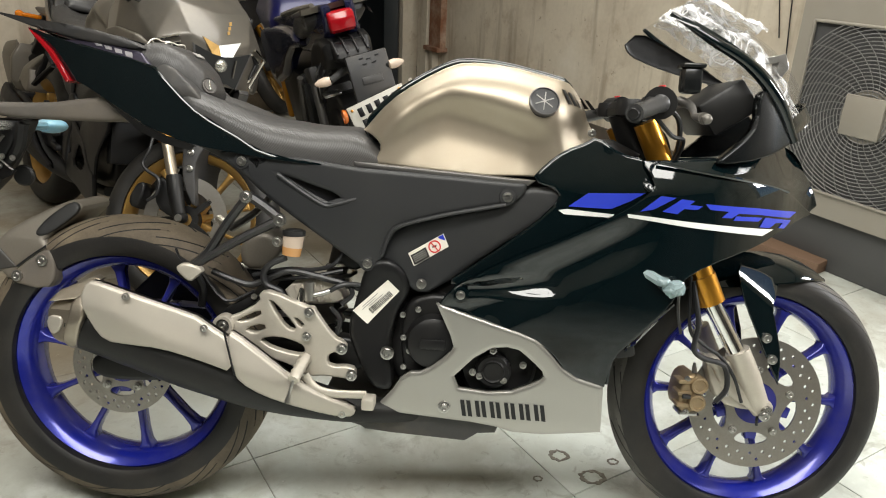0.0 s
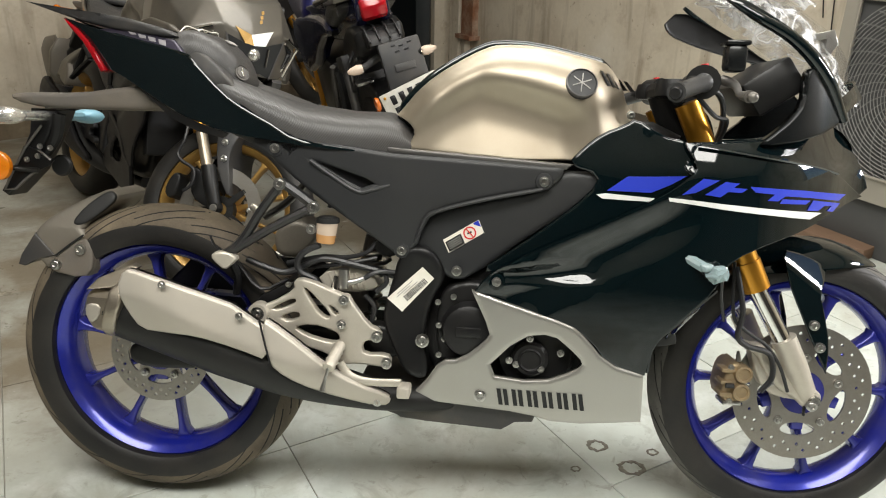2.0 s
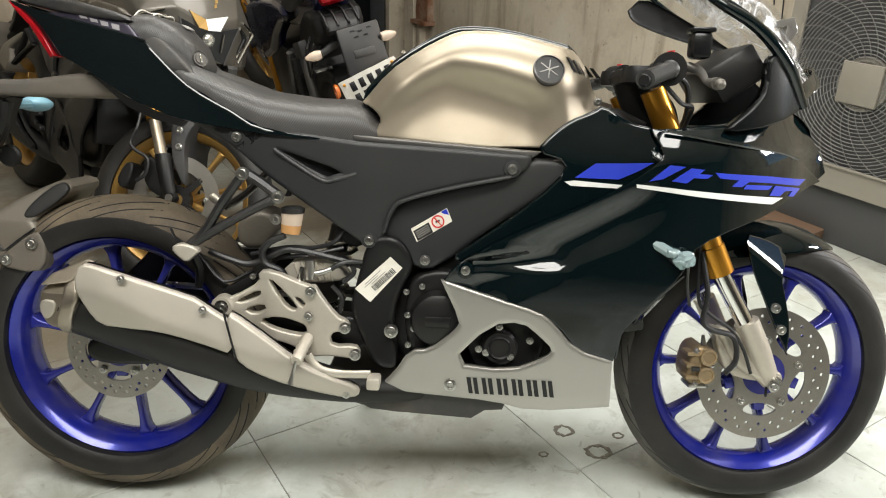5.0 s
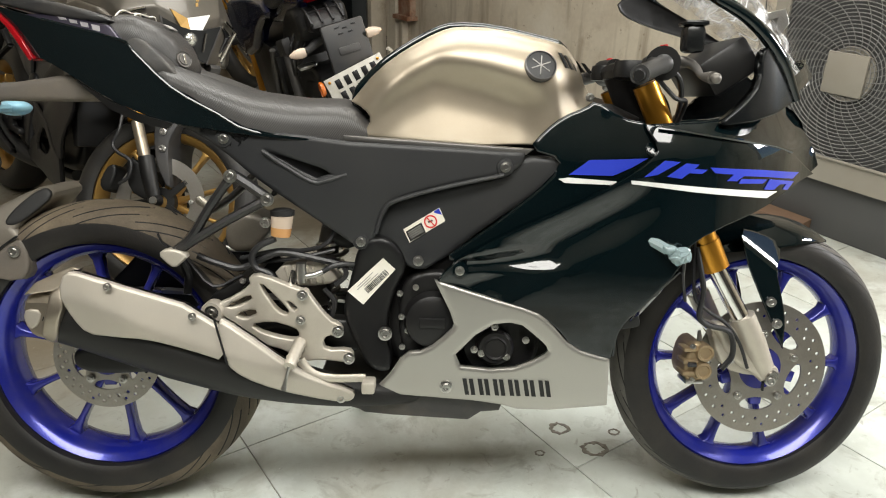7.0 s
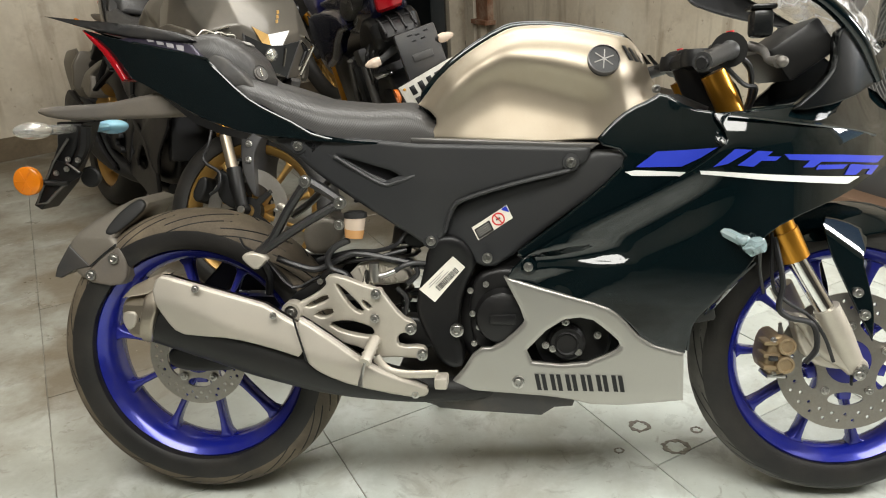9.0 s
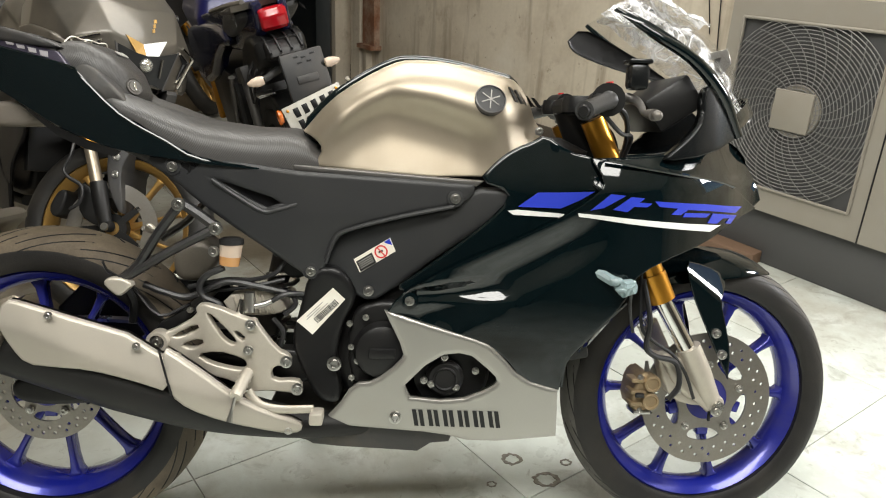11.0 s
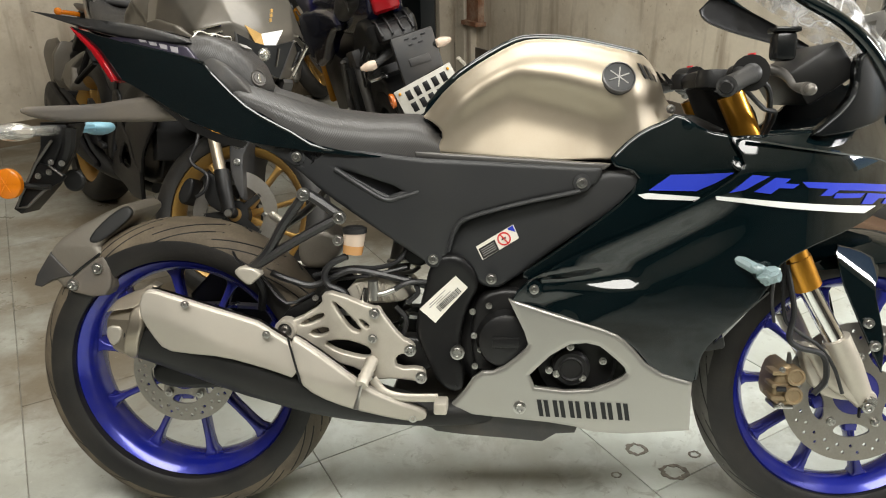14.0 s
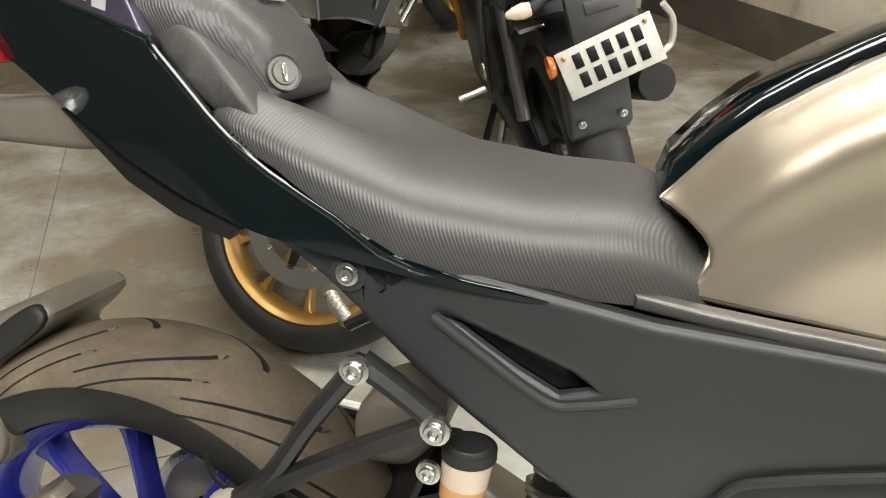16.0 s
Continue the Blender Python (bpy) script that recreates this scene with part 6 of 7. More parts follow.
        part("screen_lip", panel(rounded(lip, 1, keep=(1,)), lambda x, z: float(np.interp(x, [1.02, 1.1, 1.25], [0.108, 0.128, 0.126])) - 0.25 * max(0.0, z - (1.045 - 0.45 * (x - 1.02))), thick=0.010, side=-1, radius=0.006, depth=0.004, cell=0.012), FRAME_BLACK, ws, "black cowl edge below the screen", 50)
    if near:
        fm = part("screen_film", skin(fv, [q for k, q in enumerate(quads) if k % (NU - 1) < NU - 5], (-0.0004, 0, -0.0006)), FILM, ws, "crumpled clear protective film", 20)
        fm.visible_shadow = False
        fo_ = part("loose_wrap", skin(ov, [q for k, q in enumerate(quads) if 8 < k % (NU - 1) < NU - 3 and k // (NU - 1) < 11], (-0.0004, 0, -0.0006)), FILM_OUTER, ws, "loose crumpled clear wrap over the screen", 20)
        fo_.visible_shadow = False
        part("mirror_bracket", joined(panel([(1.256, 0.988), (1.308, 1.001), (1.318, 0.974), (1.302, 0.950), (1.294, 0.960), (1.296, 0.984), (1.264, 0.977)], 0.035, thick=0.03, cell=0, radius=0.002, depth=0.001)), STEEL, bike, "bare steel mirror bracket with holes")

    # cockpit: clip-ons, levers, clocks
    part("instrument", block((1.10, -0.10, 0.86), (1.20, 0.10, 0.93), 0.008, Matrix.Translation((1.185, 0, 0.893)) @ Matrix.Rotation(radians(-35), 4, "Y") @ Matrix.Translation((-1.15, 0, -0.9))), FRAME_BLACK, bike, "black instrument housing")
    tur = Matrix.Translation((1.03, 0, 0.85)) @ Matrix.Rotation(0.0 if near else steer, 4, Vector((-0.43, 0, 0.90))) @ Matrix.Translation((-1.03, 0, -0.85))
    part("top_clamp", moved(joined(*[lathe([(0, 0.0), (0.032, 0.0), (0.034, 0.012), (0.03, 0.03), (0, 0.03)], 24, (1.005, s * 0.1, 0.865), "z") for s in (-1, 1)], tube([(1.005, -0.1, 0.878), (1.0, 0, 0.88), (1.005, 0.1, 0.878)], 0.018, 8)), tur), FRAME_BLACK, bike)
    part("steering_head", joined(tube([(1.02, 0, 0.88), (1.10, 0, 0.70)], 0.045, 16, 0), tube([(1.085, -0.105, 0.745), (1.075, 0, 0.745), (1.085, 0.105, 0.745)], 0.022, 10)), FRAME_BLACK, bike)
    part("wiring", joined(*[tube([(1.02, -0.07 + 0.03 * k, 0.86), (1.07, -0.085 + 0.035 * k, 0.83), (1.10, -0.06 + 0.03 * k, 0.76)], 0.007, 6) for k in range(4)]), HOSE, bike)
    fwd = 0.028 if near else 0.0
    hc = tur @ Matrix.Translation((fwd, 0, 0))
    for s in ((-1, 1)):
        bar = part("handlebar", moved(tube([(1.03, s * 0.115, 0.875), (1.012, s * 0.18, 0.888), (0.985 + 0.7 * fwd, s * 0.25, 0.880), (0.955 + 0.1 * fwd, s * 0.335, 0.866)], 0.011, 10), tur), FRAME_BLACK, bike)
        gx = [(0.998 + fwd - (0.043 + 0.9 * fwd) * k / 14, s * (0.225 + 0.110 * k / 14), 0.884 - (0.017 + 0.2 * fwd) * k / 14) for k in range(15)]
        part("grip", moved(tube(gx, [0.0165] + [0.0134 + 0.0010 * (k % 2) for k in range(13)] + [0.0155], 18, 0), tur), GRIP if near else RUBBER, bar, "dark grey ribbed rubber grip")
        part("bar_end", moved(tube([gx[-1], (gx[-1][0] - 0.004, gx[-1][1] + s * 0.010, gx[-1][2] - 0.0015)], [0.0110, 0.008], 18, 0), tur), FRAME_BLACK, bar)
        sw = part("switch_housing", moved(tube([(1.013, s * 0.175, 0.888), (0.998, s * 0.222, 0.885)], [0.027, 0.029], 16, 0), hc), FRAME_BLACK, bar)
        lv = part("lever", moved(tube([(1.045, s * 0.17, 0.893), (1.055, s * 0.20, 0.885), (1.045, s * 0.26, 0.872), (1.03, s * 0.32, 0.862), (1.035, s * 0.355, 0.858)], [0.009, 0.008, 0.006, 0.005, 0.010], 10), hc), GREY_ALLOY, bar, "brake lever with ball end")
        if near:
            part("start_switch", moved(tube([(1.005, s * 0.20, 0.910), (1.004, s * 0.20, 0.917)], 0.0065, 12, 0), hc), RED_PRINT, sw)
            part("lever_ball", moved(ball((1.037, s * 0.362, 0.857), 0.0085, 0.0085, 0.0085), hc), GREY_ALLOY, lv)
            part("cable", moved(tube([(1.04, s * 0.17, 0.885), (1.08, s * 0.15, 0.86), (1.09, s * 0.12, 0.80), (1.06, s * 0.1, 0.74)], 0.005, 8), tur), HOSE, bar)
            part("cable", moved(tube([(1.02, s * 0.19, 0.87), (1.06, s * 0.19, 0.83), (1.09, s * 0.16, 0.82), (1.08, s * 0.12, 0.76)], 0.004, 8), tur), HOSE, bar)
    if near:
        mc = part("brake_reservoir", moved(block((1.066, -0.210, 0.905), (1.100, -0.170, 0.950), 0.008), tur), COCKPIT_BLACK, bike, "square black brake reservoir")
        part("reservoir_lid", moved(block((1.063, -0.213, 0.949), (1.103, -0.167, 0.957), 0.003), tur), COCKPIT_BLACK, mc)

    # front end
    low = Matrix.Translation((1.019 if near else 1.03, 0, 0.85)) @ Matrix.Rotation(steer, 4, Vector((-0.43, 0, 0.90))) @ Matrix.Translation((-1.03, 0, -0.85))
    for s in (-1, 1):
        y = s * 0.105
        leg = part("fork_leg", moved(tube([(1.186, y, 0.525), (1.267, y, 0.39)], 0.0175, 20, 0), low), CHROME if near else FORK_TAN, bike, "chrome fork tube" if near else "dull fork tube")
        part("fork_upper", moved(tube([(1.035, y, 0.85), (1.09, y, 0.735), (1.193, y, 0.515)], 0.0235, 20, 0), low), GOLD, leg, "gold anodised fork sleeve")
        part("fork_seal", moved(tube([(1.172, y, 0.56), (1.197, y, 0.507)], 0.026, 20, 0), low), GOLD, leg)
        part("fork_bottom", moved(joined(tube([(1.258, y, 0.412), (1.285, y, 0.36), (1.325, y - s * 0.01, 0.285)], [0.024, 0.024, 0.019], 18, 0), lathe([(0, -0.010), (0.013, -0.010), (0.016, -0.004), (0.018, 0.02), (0, 0.02)], 20, (1.325, y, 0.296))), low), CAST_ALLOY if near else FRAME_BLACK, leg, "cast alloy fork bottom" if near else "black fork bottom")
    part("front_axle", moved(lathe([(0, -0.122), (0.010, -0.122), (0.012, -0.118), (0.012, 0.118), (0, 0.118)], 16, (1.325, 0, 0.292)), low), STEEL, bike)
    fwheel = wheel("front_wheel", bike, low @ pose(1.325, 0, 0.292), 0.290, 0.050, 0.224, 0.036, wheel_paint, 0.139, -0.066, near, 0.05, TREAD_PALE if near else None, (0.26, 0.80))
    cal_m = CALIPER_GOLD if near else FRAME_BLACK
    cal = part("front_caliper", moved(panel(rounded([(1.146, 0.292), (1.150, 0.335), (1.160, 0.358), (1.182, 0.362), (1.190, 0.330), (1.186, 0.288), (1.168, 0.272)], 1), 0.112, thick=0.06, radius=0.008, depth=0.008, cell=0.012), low), cal_m, bike, "bronze front brake caliper with cast ribs")
    if near:
        for x, z in ((1.184, 0.340), (1.182, 0.304)):
            part("piston_boss", moved(lathe([(0, -0.119), (0.011, -0.119), (0.0125, -0.122), (0.0165, -0.121), (0.018, -0.113), (0.018, -0.09)], 22, (x, 0, z)), low), cal_m, cal)
        for z in (0.346, 0.322, 0.298):
            part("cast_rib", moved(block((1.142, -0.117, z - 0.004), (1.172, -0.08, z + 0.004), 0.0025), low), cal_m, cal)
        part("bleed_screw", moved(tube([(1.178, -0.10, 0.362), (1.176, -0.10, 0.382)], [0.006, 0.003], 8, 0), low), STEEL, cal)
        part("pad_pin", moved(tube([(1.150, -0.120, 0.318), (1.165, -0.122, 0.318)], 0.005, 8, 0), low), BLACK_PRINT, cal)
        part("pad_spring", moved(block((1.150, -0.114, 0.276), (1.186, -0.07, 0.284), 0.002), low), STEEL, cal)
        for x, z in ((1.160, 0.352), (1.162, 0.284)):
            b_ = bolt(x, -0.114, z, cal, 0.006)
            b_.matrix_local = low @ b_.matrix_basis
    part("caliper_bracket", moved(panel(rounded([(1.20, 0.40), (1.26, 0.385), (1.30, 0.345), (1.33, 0.29), (1.29, 0.285), (1.235, 0.30), (1.205, 0.36)], 1), 0.098, thick=0.02, radius=0.006, depth=0.005, cell=0.03), low), CAST_ALLOY if near else FRAME_BLACK, bike)
    part("brake_hose", moved(tube([(1.15, -0.12, 0.55), (1.165, -0.13, 0.47), (1.16, -0.13, 0.42), (1.18, -0.13, 0.40), (1.225, -0.125, 0.385), (1.235, -0.125, 0.34), (1.215, -0.125, 0.31)], 0.0055, 8), low), HOSE, bike)
    if near:
        part("fork_lug", panel(rounded([(1.172, 0.407), (1.227, 0.390), (1.274, 0.406), (1.291, 0.394), (1.331, 0.290), (1.312, 0.272), (1.286, 0.296), (1.248, 0.316), (1.222, 0.350), (1.205, 0.380)], 1), 0.108, thick=0.022, radius=0.010, depth=0.008, cell=0.012), CAST_ALLOY, bike, "cast alloy fork lug")
        part("sensor_wire", moved(tube([(1.145, -0.12, 0.56), (1.15, -0.125, 0.46), (1.175, -0.125, 0.43), (1.22, -0.12, 0.40), (1.25, -0.12, 0.36), (1.27, -0.12, 0.31)], 0.0035, 8), low), HOSE, bike)
        part("sensor_ring", moved(lathe([(0.030, -0.070), (0.044, -0.070), (0.044, -0.066), (0.030, -0.066)], 32, (1.325, 0, 0.296)), low), FRAME_BLACK, fwheel)
        bolt(1.316, -0.119, 0.287, bike, 0.011, name="axle_bolt")
        part("pinch_slot", block((1.305, -0.1105, 0.262), (1.309, -0.104, 0.282), 0.0008), BLACK_PRINT, bike)
        bolt(1.24, -0.104, 0.325, bike, 0.008)
    # front fender
    if near:
        # blade over the tyre, ridged along the middle
        st = [1.19, 1.22, 1.26, 1.30, 1.34, 1.38, 1.415, 1.445, 1.468, 1.476]
        blade = []
        for x in st:
            top = float(smooth(x, [1.19, 1.26, 1.32, 1.393, 1.44, 1.476], [0.578, 0.596, 0.602, 0.593, 0.573, 0.549]))
            low_z = float(smooth(x, [1.19, 1.30, 1.393, 1.44, 1.476], [0.530, 0.540, 0.550, 0.553, 0.546]))
            half = float(smooth(x, [1.19, 1.30, 1.39, 1.44, 1.476], [0.066, 0.066, 0.060, 0.042, 0.006]))
            for k in range(17):
                u = -1 + k / 8
                blade.append((x, u * half, top - (top - low_z) * (0.35 * abs(u) + 0.65 * abs(u) ** 3)))
        fender = part("front_fender", moved(skin(blade, [[17 * i + k, 17 * i + k + 1, 17 * i + k + 18, 17 * i + k + 17] for i in range(len(st) - 1) for k in range(16)], (0, 0, -0.003)), low), paint, bike, "gloss front fender", 60)
        leg_p = [(1.246, 0.583), (1.300, 0.572), (1.352, 0.548), (1.340, 0.522), (1.324, 0.500), (1.338, 0.457), (1.354, 0.40), (1.354, 0.341), (1.328, 0.388), (1.289, 0.465), (1.262, 0.52)]
        # the leg folds in along a slanted crease above its neck
        leg_w = lambda x, z: 0.097 - max(0.0, 0.444 * (x - 1.320) + 0.607 * (z - 0.506)) - 0.15 * max(0.0, x - 1.335)
        for s in (1, -1):
            part("fender_leg", moved(panel(rounded(leg_p, 1, keep=(7,)), leg_w, thick=0.005, side=s, radius=0.002, depth=0.0008, cell=0.005, fine=0.007), low), paint, fender, "", 60)
    else:
        fe = [(1.195, 0.560), (1.215, 0.590), (1.240, 0.607), (1.290, 0.616), (1.348, 0.603), (1.425, 0.566), (1.37, 0.556), (1.322, 0.548), (1.310, 0.508), (1.308, 0.460), (1.335, 0.39), (1.352, 0.330), (1.295, 0.395), (1.262, 0.47), (1.245, 0.540)]
        fender_w = lambda x, z: smooth(z, [0.33, 0.45, 0.55, 0.58, 0.615], [0.098, 0.101, 0.093, 0.077, 0.035]) * smooth(x, [1.2, 1.3, 1.43], [1, 1, 0.6])
        part("front_fender", moved(pillow(rounded(fe, 1, keep=(5,)), fender_w, cell=0.012, radius=0.005, depth=0.003, fine=0.006), low), DARK_GREY, bike, "dark grey front fender", 60)
        for x, z in ((1.283, 0.500), (1.297, 0.450)):
            b_ = bolt(x, -0.104, z, bike, 0.011)
            b_.matrix_local = low @ b_.matrix_basis
    if near:
        bolt(1.313, -0.094, 0.441, bike, 0.010)
        bolt(1.329, -0.094, 0.397, bike, 0.010)
        # bubble wrap round the fairing indicator
        part("front_indicator", joined(crumple(ball((1.082, -0.220, 0.556), 0.019, 0.016, 0.016, 26, 18), 0.006), crumple(ball((1.064, -0.216, 0.567), 0.014, 0.012, 0.010, 22, 14), 0.004), tube([(1.03, -0.195, 0.582), (1.06, -0.215, 0.566)], 0.010, 8, 0)), FILM_BLUE, bike, "front indicator in crumpled bluish wrap", 15)
        part("indicator_wire", tube([(1.098, -0.20, 0.545), (1.112, -0.16, 0.50), (1.13, -0.13, 0.45)], 0.003, 6), HOSE, bike)
        # lower duct edge catching light
        part("fairing_tail_edge", tube([(0.984, -0.178, 0.355), (0.992, -0.181, 0.41), (1.033, -0.186, 0.458), (1.092, -0.195, 0.523)], 0.004, 6), paint, bike)
        # cover bolts and stickers
        for x, z in ((0.262, 0.742), (0.774, 0.702), (0.512, 0.557)):
            part("rubber_washer", lathe([(0.006, -0.004), (0.015, -0.003), (0.017, 0.004)], 24, (x, -cover_w(x, z), z)), MATTE_BLACK, bike)
            bolt(x, -cover_w(x, z) - 0.005, z, bike, 0.0095)
        bolt(0.619, -0.142, 0.523, bike, 0.010)
        bolt(0.558, -0.150, 0.383, bike, 0.0135)
        lab = [(0.486, 0.461), (0.553, 0.526), (0.576, 0.504), (0.516, 0.436)]
        tag = part("barcode_label", panel(lab, proud(mid, 0.0015), thick=0.003, cell=0.03, radius=0), STICKER, bike, "white paper barcode label")
        ax = Vector((0.067, 0, 0.065)).normalized()
        ay = Vector((ax.z, 0, -ax.x))
        o3 = Vector((0.486, -0.1385, 0.461))
        rb = random.Random(2)
        u = 0.026
        while u < 0.080:
            w = rb.choice((0.0008, 0.0014, 0.002))
            q = [o3 + ax * a + ay * b for a, b in ((u, 0.018), (u + w, 0.018), (u + w, 0.030), (u, 0.030))]
            part("barcode_bar", panel([(p.x, p.z) for p in q], proud(mid, 0.0022), thick=0.001, cell=0, radius=0), DARK_GREY, tag)
            u += w + rb.choice((0.0008, 0.0014))
        for b, a0, a1 in ((0.006, 0.02, 0.06), (0.010, 0.016, 0.05), (0.014, 0.03, 0.066)):
            q = [o3 + ax * a + ay * c for a, c in ((a0, b), (a1, b), (a1, b + 0.0016), (a0, b + 0.0016))]
            part("print_line", panel([(p.x, p.z) for p in q], proud(mid, 0.0022), thick=0.001, cell=0, radius=0), GREY_PRINT, tag)
        wl = [(0.590, 0.580), (0.657, 0.623), (0.668, 0.598), (0.602, 0.555)]
        wt = part("warning_label", panel(wl, proud(matte_w, 0.0015), thick=0.003, cell=0.02, radius=0), STICKER, bike, "black and white warning label with red ring")
        wx = (Vector((0.657, 0.623)) - Vector((0.590, 0.580)))
        wy = (Vector((0.602, 0.555)) - Vector((0.590, 0.580)))
        at = lambda a, b: tuple(Vector((0.590, 0.580)) + wx * a + wy * b)
        part("print_block", panel([at(0.03, 0.22), at(0.46, 0.22), at(0.46, 0.97), at(0.03, 0.97)], proud(matte_w, 0.0022), thick=0.001, cell=0.02, radius=0), BLACK_PRINT, wt)
        for k in range(4):
            part("print_line", panel([at(0.07, 0.34 + 0.14 * k), at(0.42, 0.34 + 0.14 * k), at(0.42, 0.39 + 0.14 * k), at(0.07, 0.39 + 0.14 * k)], proud(matte_w, 0.0030), thick=0.001, cell=0.02, radius=0), GREY_PRINT, wt)
        c0 = Vector(at(0.67, 0.50))
        part("red_ring", panel(circle(c0.x, c0.y, 0.0125, 24), proud(matte_w, 0.0024), holes=[circle(c0.x, c0.y, 0.0098, 24)], thick=0.001, cell=0, radius=0), RED_PRINT, wt)
        part("red_bar", panel([(c0.x - 0.008, c0.y + 0.0065), (c0.x - 0.0065, c0.y + 0.008), (c0.x + 0.008, c0.y - 0.0065), (c0.x + 0.0065, c0.y - 0.008)], proud(matte_w, 0.0028), thick=0.001, cell=0, radius=0), RED_PRINT, wt)
        part("picture_bar", panel([(c0.x - 0.004, c0.y - 0.003), (c0.x + 0.004, c0.y + 0.001), (c0.x + 0.003, c0.y + 0.004), (c0.x - 0.005, c0.y + 0.0)], proud(matte_w, 0.0020), thick=0.001, cell=0, radius=0), BLACK_PRINT, wt)
        part("blue_corner", panel([at(0.84, 0.02), at(0.98, 0.02), at(0.98, 0.5), at(0.84, 0.12)], proud(matte_w, 0.0022), thick=0.001, cell=0, radius=0), BLUE_DECAL, wt)
    # side stand
    part("side_stand", tube([(0.52, 0.12, 0.30), (0.49, 0.20, 0.18), (0.47, 0.275, 0.055)], [0.013, 0.011, 0.011], 10, 0), FRAME_BLACK, bike)
    return bike


LEAN_LEFT = radians(-13.4)
MAIN = Matrix.Translation((-0.5725, 1.518, 0.005)) @ Matrix.Rotation(LEAN_LEFT, 4, "X")
sportbike("sport_motorcycle", "black sport motorcycle with silver tank and blue wheels", "parked motorcycles", MAIN, GLOSS_BLACK, TANK_SILVER, BELLY_SILVER, BLUE_WHEEL, True, radians(4))
GREY = Matrix.Translation((-1.757, 3.323, 0)) @ Matrix.Rotation(radians(-45), 4, "Z") @ Matrix.Rotation(LEAN_LEFT, 4, "X")
sportbike("grey_motorcycle", "dusty grey sport motorcycle with gold wheels", "parked motorcycles", GREY, GREY_PAINT, GREY_PAINT, FAR_BLACK, GOLD_PAINT, False, radians(41))
part("mud_flap", pillow(rounded([(-0.455, 0.64), (-0.435, 0.65), (-0.438, 0.48), (-0.465, 0.42), (-0.48, 0.44), (-0.475, 0.58)], 1), lambda x, z: float(np.interp(z, [0.42, 0.48, 0.58, 0.65], [0.05, 0.085, 0.09, 0.06])), cell=0.02, radius=0.01, depth=0.01), HUGGER_GREY, bpy.data.objects["grey_motorcycle"], "dusty grey rear mud flap")
part("flap_arm", tube([(-0.34, 0, 0.66), (-0.40, 0, 0.60), (-0.45, 0, 0.58)], 0.02, 10), FRAME_BLACK, bpy.data.objects["grey_motorcycle"])


# ---- the second parked motorcycle, seen from behind ----
def naked_bike(m):
    bike = thing("blue_motorcycle", "dark blue street motorcycle seen from behind", "motorcycle", "parked motorcycles", m=m)
    wheel("rear_wheel", bike, pose(0, 0, 0.314), 0.314, 0.070, 0.232, 0.046, FRAME_BLACK, 0.105, -0.085, False)
    wheel("front_wheel", bike, pose(1.33, 0, 0.296), 0.296, 0.050, 0.228, 0.036, FRAME_BLACK, 0.141, -0.075, False)
    for s in (1, -1):
        part("swing_arm", panel(rounded([(-0.05, 0.29), (-0.05, 0.34), (0.3, 0.40), (0.52, 0.42), (0.52, 0.34), (0.3, 0.31)], 1), 0.13, thick=0.03, side=s, radius=0.008, depth=0.006, cell=0.05), FRAME_BLACK, bike)
        part("fork_leg", tube([(1.05, -s * 0.1, 0.85), (1.33, -s * 0.1, 0.30)], 0.022, 12, 0), GOLD, bike)
        part("side_body", panel(rounded([(0.10, 0.84), (0.30, 0.80), (0.60, 0.62), (0.95, 0.60), (1.0, 0.80), (0.55, 0.88), (0.2, 0.90)], 1), lambda x, z: 0.13 + 0.05 * max(0, min(1, (x - 0.2) / 0.5)), thick=0.03, side=s, radius=0.02, depth=0.02, cell=0.04), NAVY, bike, "gloss dark navy body panel")
        part("tail_side", panel(rounded([(-0.195, 0.985), (-0.16, 1.000), (0.25, 0.945), (0.60, 0.900), (0.60, 0.78), (0.22, 0.79), (-0.04, 0.835), (-0.16, 0.880)], 1), lambda x, z: smooth(x, [-0.2, 0.0, 0.25, 0.6], [0.055, 0.085, 0.118, 0.150]) - 0.3 * max(0.0, 0.90 - z), thick=0.02, side=s, radius=0.012, depth=0.010, cell=0.02), NAVY, bike, "dark navy tail panel")
        part("edge_strip", tube([(-0.10, -s * 0.068, 0.992), (0.10, -s * 0.098, 0.968), (0.30, -s * 0.124, 0.938)], 0.009, 8), GREY_PAINT, bike, "grey tail edge strip")
        ind = part("rear_indicator", moved(lathe([(0.0, -0.030), (0.006, -0.027), (0.013, -0.012), (0.0165, 0.006), (0.014, 0.022), (0.0, 0.026)], 18), pose(-0.292, -s * 0.124, 0.78, 0, 0, 0 if s > 0 else 180)), PEACH_LENS, bike, "peach-coloured rear indicator")
        part("indicator_stalk", tube([(-0.22, -s * 0.03, 0.785), (-0.28, -s * 0.088, 0.781), (-0.291, -s * 0.104, 0.780)], [0.013, 0.011, 0.012], 10, 0), RUBBER, ind)
        part("footrest", tube([(0.28, -s * 0.16, 0.44), (0.28, -s * 0.25, 0.43)], 0.012, 10, 0), STEEL, bike)
        part("footrest_bracket", tube([(0.16, -s * 0.14, 0.72), (0.24, -s * 0.155, 0.55), (0.28, -s * 0.16, 0.43)], 0.012, 8, 4), GREY_ALLOY, bike)
    part("seat_strip", pillow([(-0.16, 0.995), (0.10, 0.955), (0.10, 0.943), (-0.15, 0.975)], 0.119, cell=0.03, radius=0.004, depth=0.003), GREY_PAINT, bike, "grey seat edge strip")
    part("stand_lever", tube([(0.20, 0.15, 0.36), (0.10, 0.20, 0.30), (0.02, 0.24, 0.30)], [0.010, 0.009, 0.012], 8, 4), STEEL, bike, "bright stand lever")
